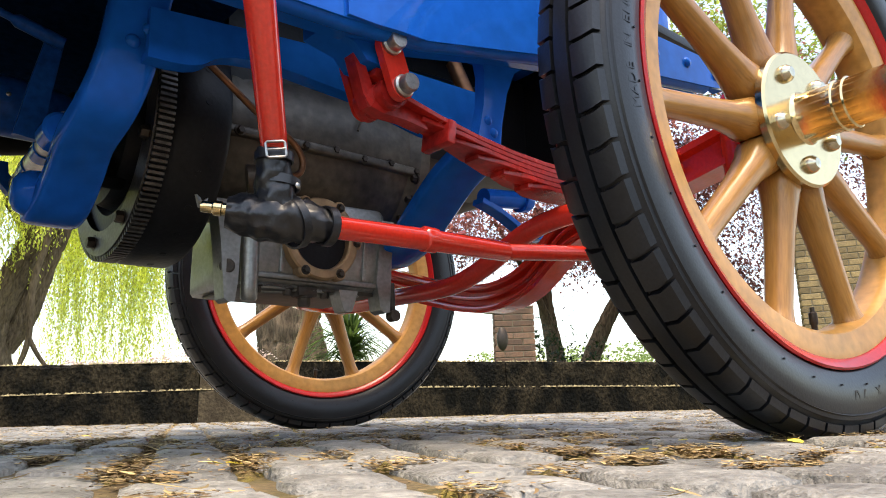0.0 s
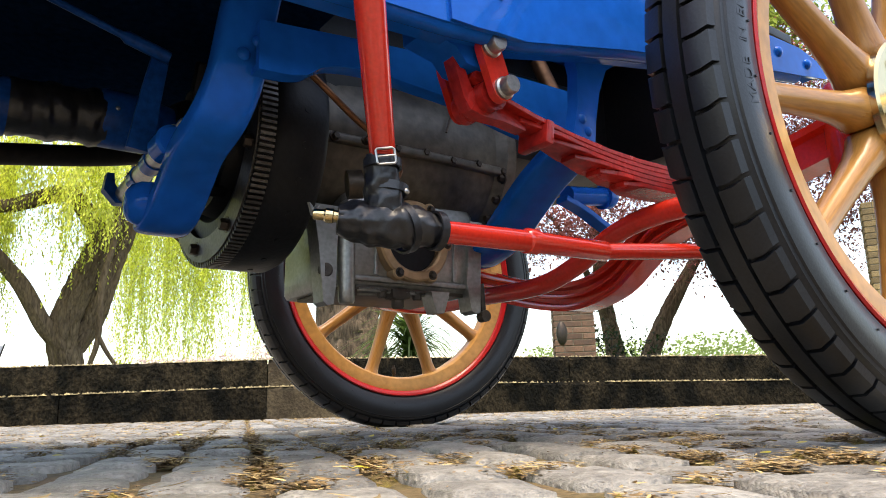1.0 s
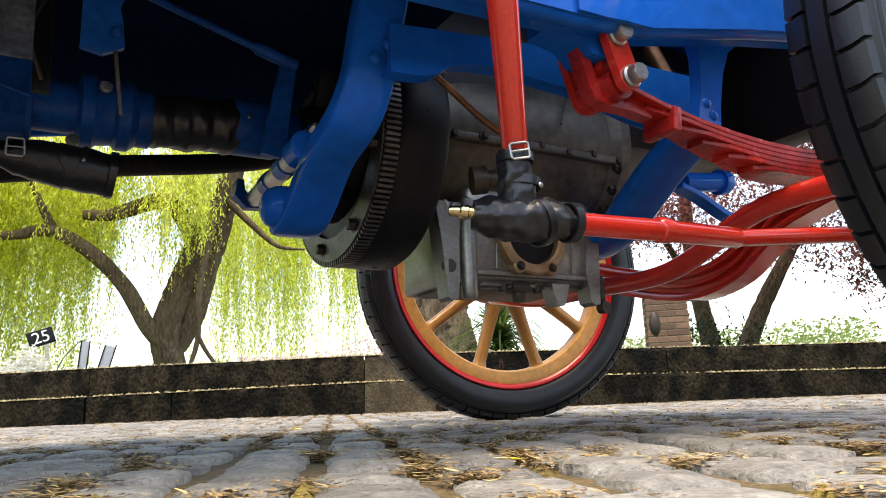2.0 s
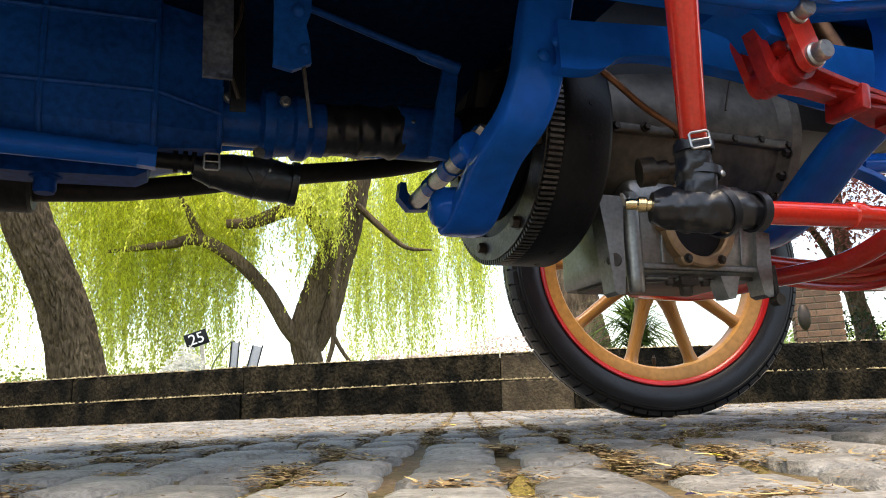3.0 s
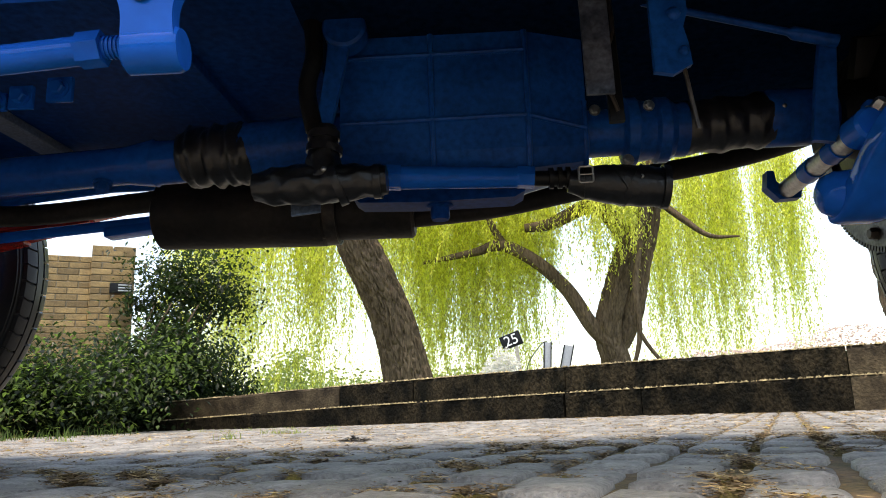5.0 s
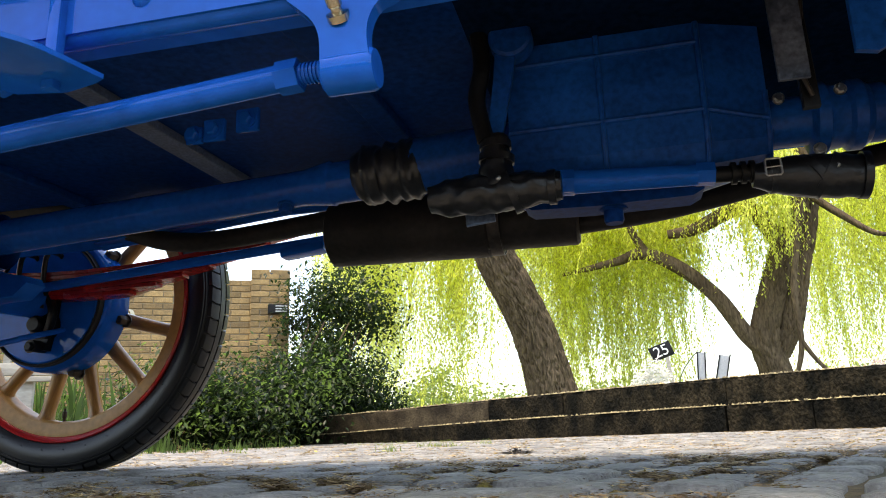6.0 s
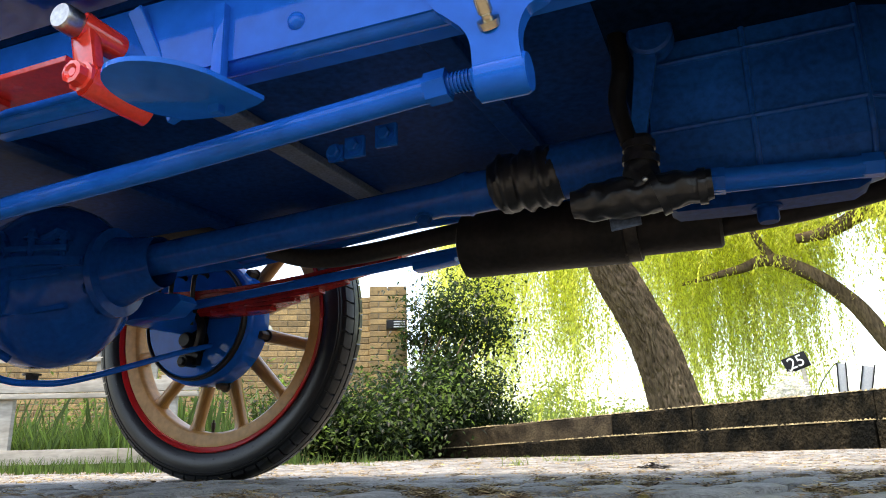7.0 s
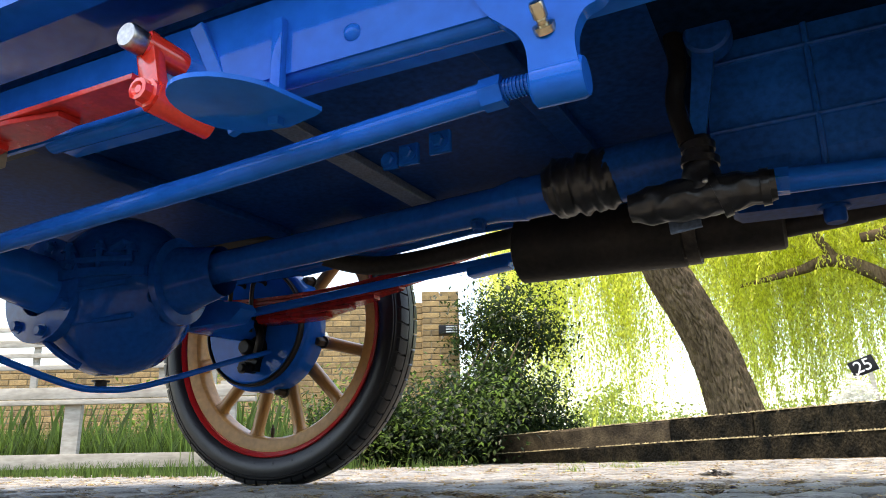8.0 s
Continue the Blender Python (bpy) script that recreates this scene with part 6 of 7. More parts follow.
# ---- brickwork ----
def brick_box(name, c, w, depth, h, turn, label, parts=True, z0=0.0, cap=True, kind="", category="wall", clay=None):
    """A brick pier or wall length: single bricks in courses over a mortar core. Its face looks along -y before the turn."""
    ob = thing(name, label, category, (c[0], c[1], 0), kind=kind)
    ob.rotation_euler = (0, 0, radians(turn))
    bm = bmesh.new()
    box(bm, (0, depth / 2, (h + z0) / 2), (w - 0.016, depth - 0.016, h - z0))
    part("core", bm, MORTAR, ob, smooth=False)
    bl, bh, g = 0.215, 0.065, 0.010
    made = {}
    vs_all, fs_all = [], []
    row, z = 0, z0
    while z < h - 0.02:
        faces = [(0, 0, w, 0), (w, 0, depth, 90), (w, depth, w, 180), (0, depth, depth, 270)]
        for fx, fy, run, ang in faces[:2] + faces[3:]:
            s = -0.11 if row % 2 else 0.0
            while s < run - 0.01:
                a, b = max(0.0, s), min(run, s + bl)
                s += bl + g
                if b - a < 0.03:
                    continue
                key = round(b - a, 2)
                ca, sa = math.cos(radians(ang)), math.sin(radians(ang))
                mx = (a + b) / 2
                px, py = fx - w / 2 + ca * mx - sa * 0.045, fy + sa * mx + ca * 0.045
                hh = min(bh, h - z)
                x2, y2, z2, e = (b - a) / 2, 0.05, hh / 2, 0.005
                vs = [(-x2, -y2 + e, -z2), (x2, -y2 + e, -z2), (x2, -y2 + e, z2), (-x2, -y2 + e, z2), (-x2 + e, -y2, -z2 + e), (x2 - e, -y2, -z2 + e), (x2 - e, -y2, z2 - e), (-x2 + e, -y2, z2 - e), (-x2, y2, -z2), (x2, y2, -z2), (x2, y2, z2), (-x2, y2, z2)]
                fs = [(4, 5, 6, 7), (0, 1, 5, 4), (1, 2, 6, 5), (2, 3, 7, 6), (3, 0, 4, 7), (0, 8, 9, 1), (1, 9, 10, 2), (2, 10, 11, 3), (3, 11, 8, 0), (8, 11, 10, 9)]
                if parts:
                    if key not in made:
                        me = bpy.data.meshes.new("brick")
                        me.from_pydata(vs, [], fs)
                        me.materials.append(clay or BRICK)
                        made[key] = me
                    o = new("brick", made[key])
                    o.parent = ob
                    o.matrix_basis = pose(px, py + 0.0, z + hh / 2, 0, 0, ang + rnd.uniform(-0.6, 0.6))
                else:
                    n0 = len(vs_all)
                    vs_all += [(px + ca * x - sa * y, py + sa * x + ca * y, z + hh / 2 + q) for x, y, q in vs]
                    fs_all += [tuple(n0 + i for i in f) for f in fs]
        z += bh + g
        row += 1
    if not parts:
        bulk("bricks", vs_all, fs_all, clay or BRICK, ob, kind="stuff")
    return ob


brick_box("wall_2", (-5.52, 7.35), 0.46, 0.46, 2.12, 27, "yellow stock brick pier with a small wall lamp", True, 0.0, kind="structure")
brick_box("wall_3", (-7.606, 6.377), 4.2, 0.30, 2.02, 27, "long yellow stock brick garden wall behind plants", False, 0.0, kind="structure")
brick_box("wall_6", (-11.70, 4.29), 5.0, 0.26, 1.25, 27, "low yellow brick garden wall beyond the fence", False, 0.0, kind="structure")
brick_box("wall_4", (5.5, 5.25), 0.48, 0.48, 1.30, -42, "weathered red-brown brick gate pier on the bank", False, 0.3, kind="structure", clay=surface("red_brown_brick", (0.20, 0.105, 0.06), 0.85, 0, 0.3, 12, 0.8, 80, (0.11, 0.065, 0.04), 0.8, each=0.35))
brick_box("wall_5", (8.35, 2.2), 1.5, 0.3, 2.3, -62, "pale weathered brick outbuilding wall", False, 0.2, kind="structure")
lamp = thing("wall_lamp", "dark slatted outdoor wall lamp on the brick pier", "lamp", (-5.40, 7.32, 1.62))
lamp.rotation_euler = (0, 0, radians(27))
bm = bmesh.new()
box(bm, (0, -0.05, 0), (0.24, 0.10, 0.12), None, 0.012)
part("housing", bm, BLACKM, lamp)
for k in range(3):
    bm = bmesh.new()
    box(bm, (0.04, -0.105, 0.032 - 0.032 * k), (0.14, 0.012, 0.018), None, 0.003)
    part("slat", bm, STEEL, lamp, "pale metal slat")
bell = thing("entry_lamp", "oval metal lamp on the gate pier", "lamp", (5.08, 5.05, 0.86))
bm = bmesh.new()
tmp = bmesh.new()
bmesh.ops.create_uvsphere(tmp, u_segments=16, v_segments=12, radius=1.0)
join(bm, tmp, Matrix.Diagonal((0.07, 0.06, 0.14, 1)))
part("shade", bm, IRON, bell, "dull grey metal shade")
bm = bmesh.new()
box(bm, (0.05, 0.06, -0.06), (0.10, 0.05, 0.03), pose(0, 0, 0, 0, 0, -40), 0.004)
part("arm", bm, BLACKM, bell)


# ---- trees ----
def bark_sweep(bm, path, radius, seg=22, rough=0.10, seed=1, furrow=0.0, steps=7):
    """A limb with ridged bark; furrow is the depth of its cracks."""
    pts = curve(path, steps)
    n = len(pts)
    r = []
    for i in range(n):
        t = i / (n - 1) * (len(radius) - 1)
        k = min(int(t), len(radius) - 2)
        r.append(radius[k] + (radius[k + 1] - radius[k]) * (t - k))
    a, b, _ = frame_along(pts[1] - pts[0])
    rings, run = [], 0.0
    for i, p in enumerate(pts):
        d = (pts[min(i + 1, n - 1)] - pts[max(i - 1, 0)]).normalized()
        run += (p - pts[i - 1]).length if i else 0.0
        a = (a - d * a.dot(d)).normalized()
        b = d.cross(a)
        ring = []
        for k in range(seg):
            t = 2 * math.pi * k / seg
            q = r[i] * (1 + rough * noise.noise(Vector((math.cos(t) * 3 + seed, math.sin(t) * 3, run * 1.6))))
            if furrow:
                e = Vector((math.cos(t) * r[i] * 22, math.sin(t) * r[i] * 22, run * 4.6 + seed))
                e += 0.5 * noise.noise_vector(e * 0.6)
                q -= furrow * (1 - min(1.0, 3.2 * abs(noise.noise(e)))) + furrow * 0.3 * noise.noise(e * 2.7)
            else:
                q += r[i] * rough * 0.7 * (0.5 - abs(math.sin(k * 2.4 + 0.5 * math.sin(i * 0.7))))
            ring.append(bm.verts.new(p + q * (math.cos(t) * a + math.sin(t) * b)))
        rings.append(ring)
    for u, v in zip(rings, rings[1:]):
        for k in range(seg):
            bm.faces.new((u[k], u[(k + 1) % seg], v[(k + 1) % seg], v[k]))
    bm.faces.new(rings[0])
    bm.faces.new(rings[-1])
    return bm


def strands(vs, fs, x, y, top, length, step=0.045, leaf=0.085, width=0.009):
    """A hanging willow shoot: narrow leaves along it, and short leafy side shoots."""
    sway, ph, lean = rnd.uniform(0.05, 0.36), rnd.uniform(0, 6.28), rnd.uniform(0, 6.28)
    n = int(length / step)
    for i in range(n):
        t = i / n
        bush = 0.085 * rnd.random() ** 1.4 * (1.1 - 0.7 * t) + (0.12 if rnd.random() < 0.10 else 0.0)
        b = rnd.uniform(0, 6.28)
        px = x + sway * math.sin(ph + 2.2 * t) * t + bush * math.cos(b)
        py = y + sway * math.cos(ph + 1.7 * t) * t + bush * math.sin(b)
        pz = top - length * t - bush * 0.6
        a = rnd.uniform(0, 6.28)
        l = leaf * rnd.uniform(0.6, 1.3) * (1 - 0.3 * t)
        e = rnd.uniform(0.55, 1.42)
        dx, dy, dz = math.cos(a) * l * math.cos(e), math.sin(a) * l * math.cos(e), -l * math.sin(e)
        wx, wy = -math.sin(a) * width, math.cos(a) * width
        n0 = len(vs)
        vs += [(px, py, pz), (px + dx * 0.5 + wx, py + dy * 0.5 + wy, pz + dz * 0.4), (px + dx, py + dy, pz + dz), (px + dx * 0.5 - wx, py + dy * 0.5 - wy, pz + dz * 0.55)]
        fs.append((n0, n0 + 1, n0 + 2, n0 + 3))


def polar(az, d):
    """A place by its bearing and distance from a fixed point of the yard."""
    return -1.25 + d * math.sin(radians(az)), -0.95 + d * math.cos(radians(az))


willow_a = thing("willow_tree", "leaning willow with furrowed bark and yellow-green hanging shoots", "tree", (-2.3, 9.9, 0.3))
willow_b = thing("willow_tree", "forked willow with low bare limb and hanging shoots", "tree", (0.9, 11.2, 0.3))


def local(points, ob):
    return [tuple(Vector(p) - Vector(ob.location)) for p in points]


bm = bmesh.new()
bark_sweep(bm, local([(-2.21, 9.9, 0.05), (-2.30, 9.8, 0.65), (-2.52, 9.5, 1.57), (-2.92, 9.05, 2.54), (-3.25, 8.8, 3.6), (-3.4, 8.7, 5.0)], willow_a), [0.43, 0.35, 0.305, 0.285, 0.26, 0.24], 150, 0.04, 3, 0.034, 44)
part("trunk", bm, BARK, willow_a, "thick furrowed leaning trunk")
bm = bmesh.new()
bark_sweep(bm, local([(0.99, 11.2, 0.05), (0.92, 11.1, 0.80), (0.82, 10.95, 1.40), (1.02, 10.75, 2.14), (1.22, 10.6, 2.75), (1.55, 10.4, 3.6), (1.7, 10.3, 5.0)], willow_b), [0.30, 0.235, 0.21, 0.19, 0.17, 0.15, 0.11], 96, 0.08, 7, 0.022, 30)
bark_sweep(bm, local([(1.0, 11.1, 1.1), (1.22, 10.95, 1.6), (1.38, 10.8, 2.3), (1.58, 10.7, 3.0), (1.9, 10.6, 4.5)], willow_b), [0.17, 0.18, 0.16, 0.14, 0.09], 84, 0.08, 9, 0.020, 30)
part("trunk", bm, BARK, willow_b)
for pts, rs, sd in (([(0.80, 11.0, 1.15), (0.52, 10.9, 1.45), (0.15, 10.8, 2.02), (-0.28, 10.7, 2.42), (-0.82, 10.65, 2.70), (-1.28, 10.7, 2.62), (-2.1, 10.8, 2.50)], [0.15, 0.13, 0.115, 0.105, 0.10, 0.07, 0.025], 4),
                    ([(1.2, 10.6, 2.6), (0.95, 10.5, 3.0), (0.60, 10.4, 3.24), (0.0, 10.5, 3.0), (-0.45, 10.55, 2.95)], [0.15, 0.14, 0.125, 0.10, 0.07], 5),
                    ([(-0.8, 10.65, 2.70), (-0.95, 10.6, 3.0), (-1.15, 10.5, 3.4)], [0.08, 0.06, 0.04], 6),
                    ([(1.5, 10.4, 3.4), (1.95, 10.2, 2.9), (2.3, 10.1, 2.6), (2.7, 10.0, 2.55)], [0.06, 0.05, 0.035, 0.015], 8),
                    ([(1.28, 10.0, 3.3), (1.22, 9.9, 2.6), (1.10, 10.0, 1.9), (1.12, 10.1, 1.15), (1.03, 10.2, 0.72)], [0.02, 0.04, 0.045, 0.04, 0.03], 11),
                    ([(1.12, 10.1, 1.18), (1.25, 10.1, 0.95), (1.42, 10.1, 0.72)], [0.035, 0.03, 0.03], 12)):
    bm = bmesh.new()
    bark_sweep(bm, local(pts, willow_b), rs, 14, 0.12, sd)
    part("limb", bm, BARK, willow_b)
# crowns: tresses of shoots, ragged below, with gaps
def crown(ob, bands, name="crown"):
    vs, fs = [], []
    for az0, az1, d0, d1, top, l0, l1, n, clump in bands:
        centres = [(rnd.uniform(az0, az1), rnd.uniform(d0, d1), rnd.uniform(l0, l1), rnd.uniform(-0.6, 0.5)) for _ in range(max(3, n // clump))]
        for _ in range(n):
            a, d, l, h = centres[rnd.randrange(len(centres))]
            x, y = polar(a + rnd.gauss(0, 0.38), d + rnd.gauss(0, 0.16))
            t = top + h + rnd.uniform(-0.35, 0.35)
            strands(vs, fs, x - ob.location.x, y - ob.location.y, t - ob.location.z, l * rnd.uniform(0.5, 1.25), 0.021, 0.085, 0.0105)
    return bulk(name, vs, fs, WILLOW, ob, "hanging yellow-green willow shoots", kind="stuff")


crown(willow_a, [(-22, -9, 10.5, 13.5, 4.3, 1.8, 3.9, 420, 11), (-9, -4, 10.8, 12.8, 4.3, 1.0, 2.9, 270, 11), (-5, 4, 11.5, 14.5, 4.6, 2.6, 4.1, 640, 12), (-17, 0, 14, 17, 5.2, 2.5, 4.7, 220, 11), (-24, -14, 12, 15, 4.6, 2.4, 4.2, 160, 12)])
crown(willow_b, [(-3, 14, 11.0, 13, 4.3, 0.5, 1.9, 520, 11), (2, 6.5, 12, 14, 4.4, 1.6, 3.2, 180, 14), (13, 24, 12.5, 16, 5.0, 2.4, 4.5, 620, 12), (9, 13, 10, 11.5, 4.2, 0.9, 1.9, 160, 12), (24, 40, 11, 15, 5.4, 0.6, 2.0, 200, 10)])
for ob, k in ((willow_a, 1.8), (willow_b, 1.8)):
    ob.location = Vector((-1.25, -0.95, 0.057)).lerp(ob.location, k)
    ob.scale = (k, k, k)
far_willow = bulk("far_foliage", [], [], FAR_LEAF, None, "pale distant riverside foliage", "tree", "stuff")
vs, fs = [], []
for az0, az1, d0, d1, h, n in ((-24, 26, 26, 36, 1.5, 1300), (-17, -13, 24, 28, 2.4, 160), (44, 60, 24, 32, 1.9, 700)):
    for _ in range(n):
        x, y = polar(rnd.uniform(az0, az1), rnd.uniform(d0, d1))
        hh = h * (0.45 + 0.55 * abs(math.sin(x * 0.55 + y * 0.2)))
        for _ in range(14):
            px, py, pz, a = x + rnd.gauss(0, 0.3), y + rnd.gauss(0, 0.3), 0.4 + hh * rnd.random() ** 0.8, rnd.uniform(0, 6.28)
            r = rnd.uniform(0.03, 0.08)
            n0 = len(vs)
            vs += [(px - r * math.cos(a), py - r * math.sin(a), pz), (px, py, pz + r * 0.7), (px + r * math.cos(a), py + r * math.sin(a), pz), (px, py + 0.02, pz - r * 0.7)]
            fs.append((n0, n0 + 1, n0 + 2, n0 + 3))
far_willow.data.from_pydata(vs, [], fs)


def leafy(ob, blobs, n, leaf, material, name="crown", label="", droop=0.3):
    """Leaves in uneven clumps: blobs of (x, y, z, radius, height)."""
    vs, fs = [], []
    clumps = []
    for x, y, z, r, h in blobs:
        for _ in range(int(10 * r * r * 6)):
            t, u, v = rnd.uniform(0, 6.28), rnd.random() ** 0.5, rnd.uniform(-1, 1)
            q = r * u * math.sqrt(max(0.02, 1 - v * v * 0.8))
            clumps.append((x + q * math.cos(t), y + q * math.sin(t), z + v * h / 2, rnd.uniform(0.10, 0.24)))
    for _ in range(n):
        x, y, z, r = clumps[rnd.randrange(len(clumps))]
        p = Vector((x + rnd.gauss(0, r), y + rnd.gauss(0, r), z + rnd.gauss(0, r * 0.8)))
        a, e = rnd.uniform(0, 6.28), rnd.uniform(-0.9, 0.5)
        d = Vector((math.cos(a) * math.cos(e), math.sin(a) * math.cos(e), math.sin(e) - droop))
        s = d.cross(Vector((0, 0, 1))).normalized()
        l, w = leaf * rnd.uniform(0.6, 1.35), leaf * rnd.uniform(0.22, 0.4)
        n0 = len(vs)
        up = Vector((0, 0, w * 0.35))
        vs += [tuple(p), tuple(p + d * l * 0.5 + s * w + up), tuple(p + d * l), tuple(p + d * l * 0.5 - s * w + up)]
        fs.append((n0, n0 + 1, n0 + 2, n0 + 3))
    return bulk(name, vs, fs, material, ob, label, kind="stuff")


def plain_tree(name, label, base, stems, blobs, n, leaf, mat, bark=BARK):
    ob = thing(name, label, "tree", base)
    for pts, rs in stems:
        bm = bmesh.new()
        bark_sweep(bm, local(pts, ob), rs, 48, 0.10, rnd.uniform(0, 9), 0.10 * max(rs), 16)
        part("trunk", bm, bark, ob)
    if blobs:
        leafy(ob, [(x - base[0], y - base[1], z - base[2], r, h) for x, y, z, r, h in blobs], n, leaf, mat)
    return ob


shrub = thing("evergreen_shrub", "large dark glossy evergreen shrub at the wall's end", "shrub", (-5.0, 7.2, 0.0))
for k in range(7):
    a = 0.9 * k
    bm = bmesh.new()
    bark_sweep(bm, [(0.3 * math.cos(a), 0.3 * math.sin(a), 0), (0.15 + 0.3 * math.cos(a), 0.4 * math.sin(a), 0.7), (0.40 + 0.3 * math.cos(a + 0.3), 0.4 * math.sin(a + 0.3), 1.35)], [0.03, 0.022, 0.008], 8, 0.1, k)
    part("stem", bm, BARK, shrub)
sx, sy = -5.0, 7.2
blobs = []
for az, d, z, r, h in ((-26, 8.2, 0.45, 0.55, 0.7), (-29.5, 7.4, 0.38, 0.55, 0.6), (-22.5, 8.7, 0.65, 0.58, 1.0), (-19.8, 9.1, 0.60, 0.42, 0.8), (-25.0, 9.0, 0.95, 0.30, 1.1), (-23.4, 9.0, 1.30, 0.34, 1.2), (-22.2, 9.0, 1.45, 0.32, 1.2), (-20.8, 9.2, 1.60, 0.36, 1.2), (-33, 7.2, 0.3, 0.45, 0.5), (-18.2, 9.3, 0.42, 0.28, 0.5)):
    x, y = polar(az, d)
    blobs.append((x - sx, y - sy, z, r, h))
leafy(shrub, blobs, 40000, 0.056, LAUREL, "foliage", "glossy dark green leaves")

plain_tree("plane_tree", "thick grey-brown trunk standing behind the low wall", (3.35, 7.1, 0.3), [([(3.52, 7.05, 0.3), (3.49, 7.1, 0.8), (3.43, 7.15, 1.6), (3.38, 7.2, 4.0)], [0.50, 0.43, 0.40, 0.36])], [], 0, 0, WILLOW)
plain_tree("purple_plum_tree", "purple-leaved plum tree with slanting trunks", (8.3, 6.8, 0.3), [([(8.30, 6.95, 0.3), (8.2, 6.95, 0.9), (7.95, 6.9, 1.9), (7.6, 6.6, 3.2)], [0.17, 0.15, 0.12, 0.08]), ([(8.55, 6.7, 0.3), (8.65, 6.6, 0.8), (8.85, 6.25, 1.6), (9.3, 5.8, 2.6)], [0.17, 0.15, 0.12, 0.07]), ([(8.2, 6.9, 1.2), (7.4, 6.8, 2.2), (6.6, 6.6, 2.8)], [0.07, 0.05, 0.02])],
                  [(7.4, 5.6, 3.2, 1.6, 2.4), (8.8, 4.6, 2.6, 1.3, 2.2), (6.2, 6.4, 2.9, 1.1, 1.4), (8.2, 3.8, 3.9, 1.5, 2.0), (9.3, 4.4, 1.6, 0.7, 1.1), (10.2, 3.3, 3.4, 1.4, 2.4), (5.2, 6.3, 2.2, 0.6, 0.9)], 52000, 0.060, PLUM)
plain_tree("cherry_tree", "fresh green tree beyond the plum", (9.5, 3.0, 0.3), [([(9.6, 3.2, 0.3), (9.5, 3.0, 1.6), (9.2, 2.7, 4.0)], [0.14, 0.12, 0.08])], [(8.4, 3.2, 4.9, 1.3, 1.2), (9.8, 2.6, 4.6, 1.4, 1.6), (7.6, 4.0, 5.1, 1.0, 1.0)], 5200, 0.08, leaf_surface("cherry_leaf", (0.10, 0.15, 0.04), (0.24, 0.30, 0.06), 0.45, 0.4))
plain_tree("low_shrub", "dull green low shrub beside the gate pier", (7.2, 6.3, 0.3), [([(7.2, 6.3, 0.3), (7.2, 6.3, 0.7)], [0.03, 0.02])], [(7.2, 6.3, 0.75, 0.5, 0.8), (7.9, 6.0, 0.65, 0.4, 0.6)], 1500, 0.06, LAUREL)

# strap-leaved plant behind the far wheel
yucca = thing("cordyline", "strap-leaved green cordyline behind the low wall", "plant", (3.15, 5.3, 0.33))
vs, fs = [], []
for k in range(330):
    a, e, l = rnd.uniform(0, 6.28), rnd.uniform(0.1, 1.4), rnd.uniform(0.55, 0.95)
    z0 = rnd.uniform(0.15, 0.55)
    n0 = len(vs)
    for t in (0, 0.35, 0.7, 1.0):
        r, z = l * t * math.cos(e), z0 + l * (t * math.sin(e) - 0.55 * t * t)
        w = 0.018 * (1 - 0.85 * t)
        vs += [(r * math.cos(a) - w * math.sin(a), r * math.sin(a) + w * math.cos(a), z), (r * math.cos(a) + w * math.sin(a), r * math.sin(a) - w * math.cos(a), z)]
    fs += [(n0 + 2 * i, n0 + 2 * i + 1, n0 + 2 * i + 3, n0 + 2 * i + 2) for i in range(3)]
bulk("leaves", vs, fs, leaf_surface("strap_leaf", (0.05, 0.085, 0.03), (0.08, 0.13, 0.03), 0.35, 0.4), yucca, kind="stuff")
bm = bmesh.new()
bark_sweep(bm, [(0, 0, -0.1), (0, 0.02, 0.2), (0, 0, 0.5)], [0.05, 0.045, 0.04], 10)
part("stem", bm, BARK, yucca)

# ---- small things on the bank ----
def flat_text(text, size, extrude):
    """Letters as a mesh in the x, y plane, centred."""
    fc = bpy.data.curves.new("text", "FONT")
    fc.body, fc.size, fc.extrude, fc.align_x, fc.align_y = text, size, extrude, "CENTER", "CENTER"
    ob = bpy.data.objects.new("text", fc)
    tmp = bmesh.new()
    tmp.from_mesh(ob.to_mesh())
    ob.to_mesh_clear()
    bpy.data.objects.remove(ob)
    bpy.data.curves.remove(fc)
    return tmp


sign = thing("plot_sign", "small tilted black sign plate with white numerals on a stake", "sign", (-0.82, 8.6, 0.33))
TILT = pose(0, 0, 0, 0, -20, 0)
bm = bmesh.new()
box(bm, (-0.06, 0, 0.66), (0.27, 0.012, 0.18), TILT, 0.003)
board = part("board", bm, BLACKM, sign, "black sign board")
bm = join(bmesh.new(), flat_text("25", 0.185, 0.002), Matrix.Translation((-0.06, -0.009, 0.66)) @ TILT @ XZ)
part("numerals", bm, WHITE_PAINT, board, "white numerals 25", smooth=False)
bm = bmesh.new()
beam(bm, [(0.06, 0.01, 0), (0.0, 0.01, 0.62)], 0.03, 0.045)
part("stake", bm, WHITE_WOOD, sign)
flowers = thing("white_flowers", "cluster of white blossoms behind the wall", "flowers", (-1.0, 8.45, 0.33))
vs, fs = [], []
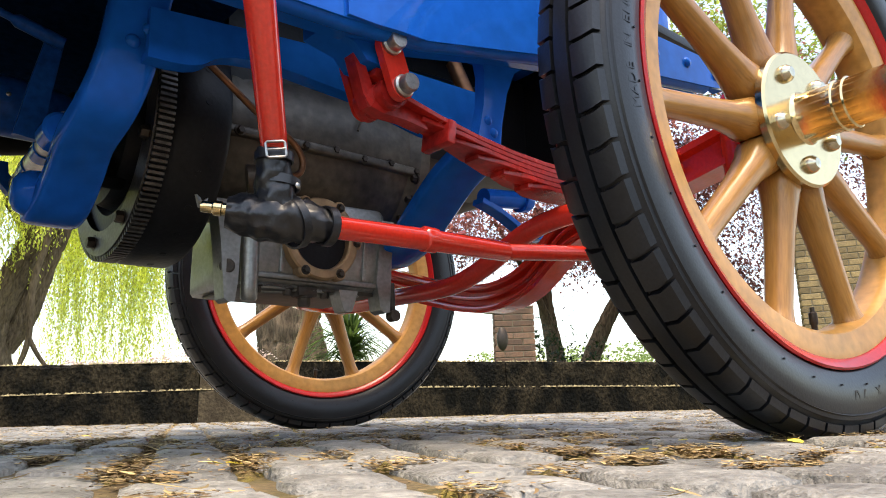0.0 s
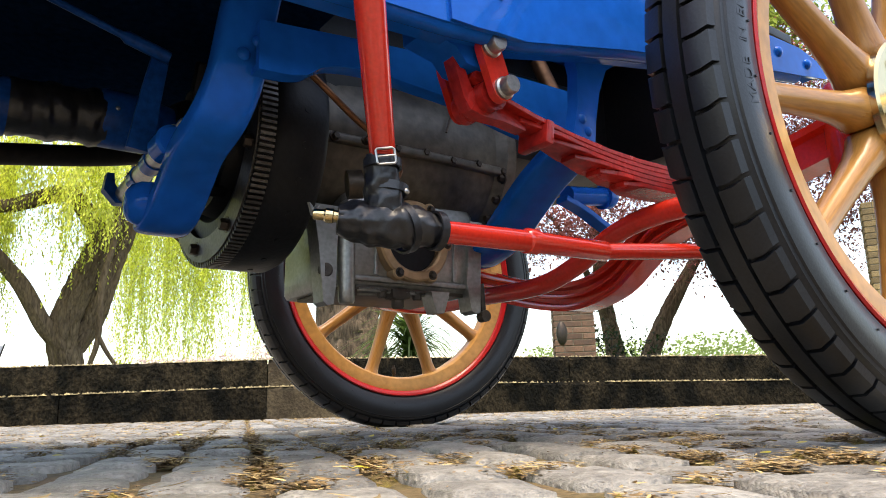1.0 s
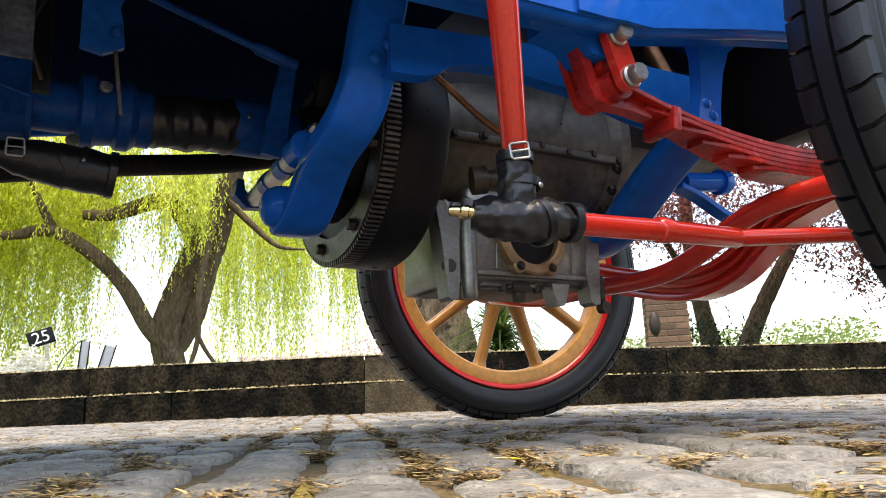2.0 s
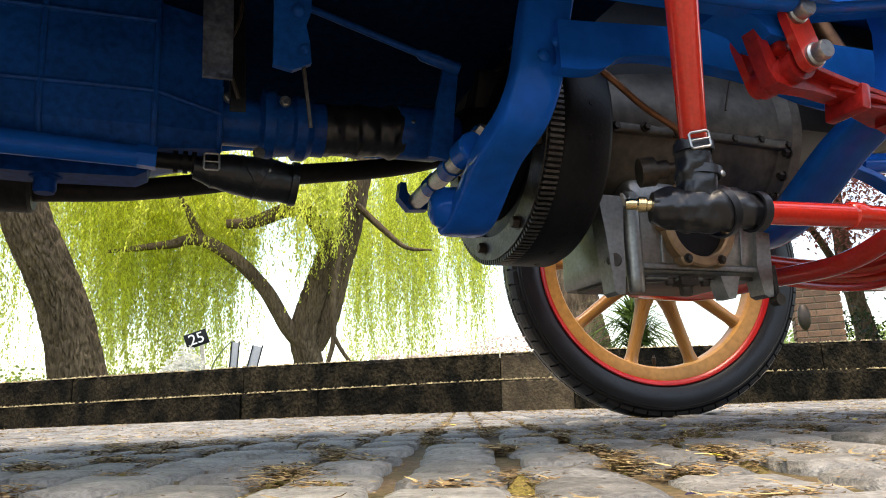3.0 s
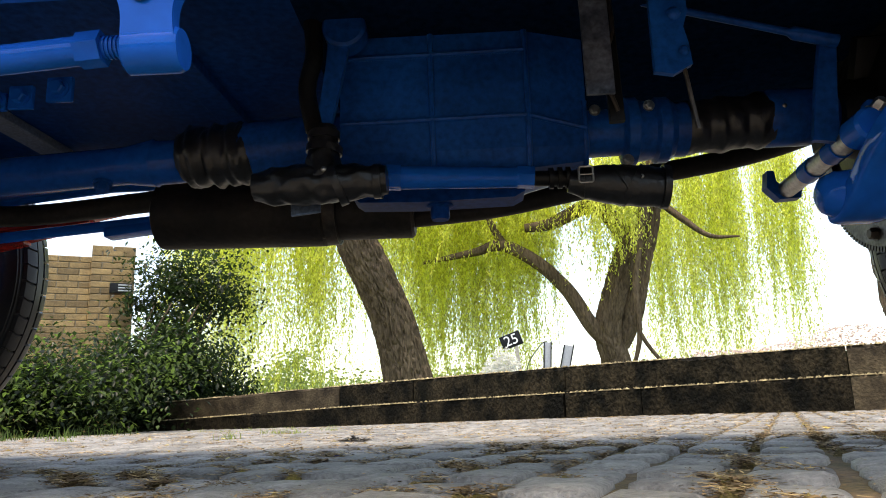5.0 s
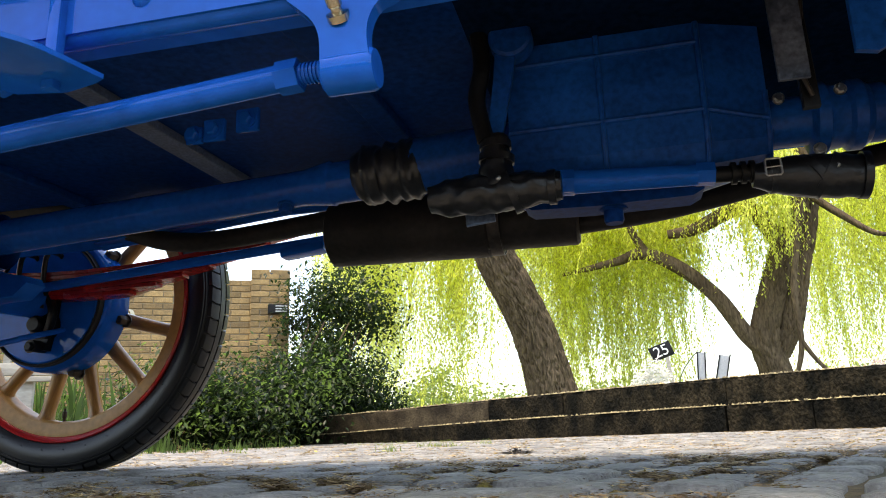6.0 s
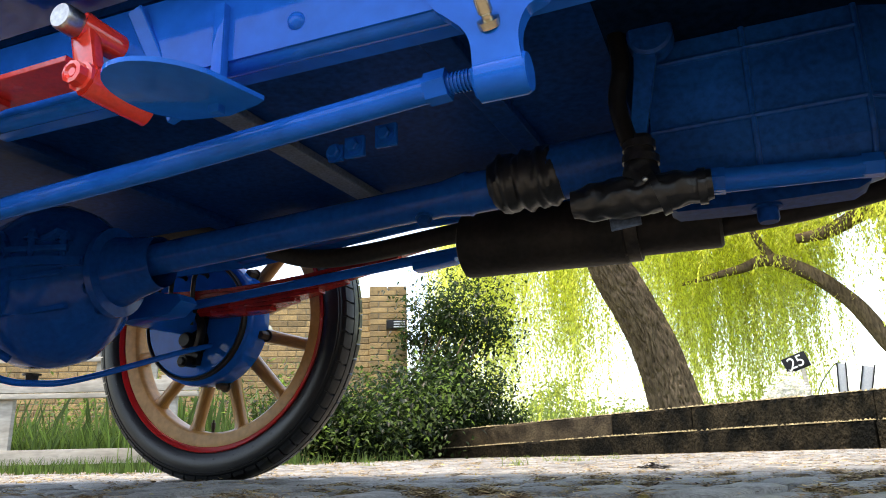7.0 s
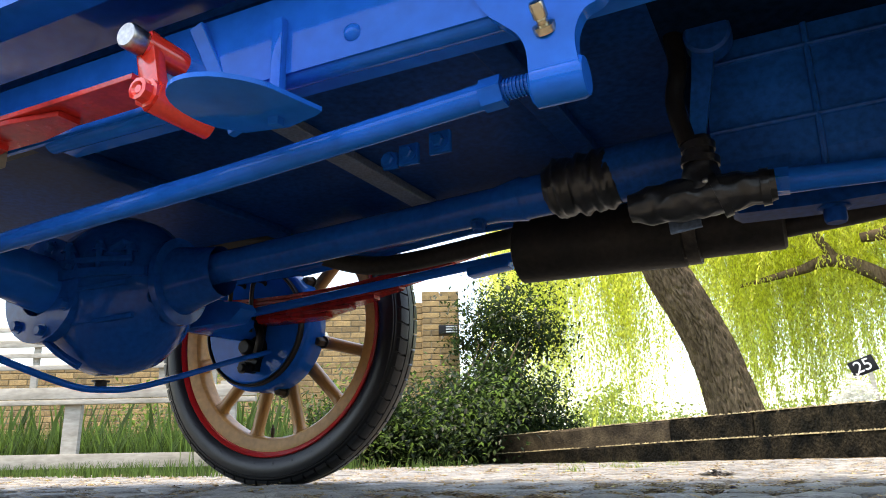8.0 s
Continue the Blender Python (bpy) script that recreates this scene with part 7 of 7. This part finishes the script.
for _ in range(800):
    cx, cy, cz = rnd.gauss(-0.02, 0.15), rnd.gauss(0, 0.1), abs(rnd.gauss(0.28, 0.13))
    if cz > 0.62 - abs(cx) * 1.2:
        continue
    for k in range(4):
        a, r = rnd.uniform(0, 6.28), 0.022
        n0 = len(vs)
        vs += [(cx, cy, cz), (cx + r * math.cos(a), cy + r * math.sin(a) * 0.6, cz + r * 0.6), (cx + r * 1.6 * math.cos(a + 0.5), cy + r * math.sin(a + 0.5), cz + 0.4 * r), (cx + r * math.cos(a + 1.0), cy + r * math.sin(a + 1), cz - r * 0.3)]
        fs.append((n0, n0 + 1, n0 + 2, n0 + 3))
bulk("petals", vs, fs, PETAL, flowers, kind="stuff")
chair = thing("folding_chair", "grey folding garden chair with dark frame", "chair", (-0.32, 8.6, 0.33))
for x, w, h, lean in ((-0.12, 0.09, 0.62, 4), (0.10, 0.12, 0.58, 14)):
    bm = bmesh.new()
    box(bm, (x, 0, h / 2), (w, 0.012, h), pose(0, 0, 0, 0, lean, 0), 0.003)
    part("panel", bm, surface("grey_canvas", (0.33, 0.35, 0.38), 0.8, 0, 0.1, 20), chair)
    for s in (-1, 1):
        bm = bmesh.new()
        box(bm, (x + s * w / 2, -0.008, h / 2), (0.016, 0.02, h + 0.02), pose(0, 0, 0, 0, lean, 0), 0.003)
        part("frame_bar", bm, BLACKM, chair)
bm = bmesh.new()
sweep(bm, curve([(-0.42, 0, 0.0), (-0.36, 0, 0.35), (-0.18, 0, 0.60), (-0.1, 0, 0.63)], 4), 0.008, 8)
part("hoop", bm, surface("green_tube", (0.10, 0.14, 0.05), 0.5), chair)
bm = bmesh.new()
rod(bm, (0.06, 0.02, 0.5), (0.04, 0.02, 0.95), 0.004, 6)
part("cane", bm, BARK, chair)

# ---- white fence with plants behind it ----
fence = thing("fence", "weathered white timber post and rail fence", "fence", (-5.3, 2.3, 0))
fa = math.atan2(0.62, 1.3)
fm = Matrix.Rotation(fa, 4, "Z")
for z, h, t in ((0.095, 0.085, 0.03), (0.50, 0.07, 0.03), (0.445, 0.03, 0.05), (0.66, 0.03, 0.02), (0.735, 0.03, 0.02), (0.81, 0.045, 0.02), (0.90, 0.03, 0.02)):
    bm = bmesh.new()
    box(bm, fm @ Vector((-0.55, 0, z)), (2.9, t, h), fm, 0.004)
    part("rail", bm, WHITE_WOOD, fence)
for x, w, h in ((-0.23, 0.10, 0.52), (0.72, 0.10, 0.56), (-1.2, 0.10, 0.52)):
    bm = bmesh.new()
    box(bm, fm @ Vector((x, 0.035, h / 2)), (w, 0.045, h), fm, 0.005)
    part("post", bm, WHITE_WOOD, fence)
for x in (-0.50, 0.30, 0.62, -0.95):
    bm = bmesh.new()
    box(bm, fm @ Vector((x, 0.028, 0.71)), (0.04, 0.022, 0.46), fm, 0.003)
    part("slat", bm, WHITE_WOOD, fence)
spots = []
for _ in range(420):
    u, v = rnd.uniform(-2.4, 1.2), rnd.uniform(0.15, 2.4)
    p = fm @ Vector((u, v, 0))
    spots.append((-5.3 + p.x, 2.3 + p.y, 0.0))
tufts("border_grass", spots, 34, 0.30, 0.006, GRASS, "long grass and weeds behind the white fence", spread=0.10)
tufts("iris_leaves", [s for s in spots[::9]], 9, 0.60, 0.017, GRASS, "upright green iris leaves in the border", "plant", 0.35, 0.06)
leafy(thing("border_plants", "leafy weeds in the border by the brick wall", "plants", (-5.3, 4.0, 0), kind="stuff"), [(0.3, 0.6, 0.35, 0.6, 0.6), (-0.7, 0.3, 0.3, 0.6, 0.5), (0.9, 1.4, 0.5, 0.6, 0.8), (-1.6, 0.4, 0.35, 0.6, 0.6)], 4500, 0.05, GRASS, "leaves")
tufts("verge_grass", [(-5.0 + rnd.uniform(-1.6, 1.1), 1.9 + rnd.uniform(-0.15, 0.15) + 0.48 * 0, 0.0) for _ in range(60)] + [(-4.1 + rnd.uniform(-0.4, 0.5), 3.2 + rnd.uniform(-0.6, 1.2), 0) for _ in range(12)], 26, 0.08, 0.003, GRASS, "rough grass edge of the cobbles", spread=0.08)

# single setts nearest the camera's path
for me, x, y, z, a in near_setts:
    ob = new("sett", me)
    ob.parent = pavement
    ob.matrix_basis = Matrix.Translation((x, y, z)) @ Matrix.Rotation(a, 4, "Z")
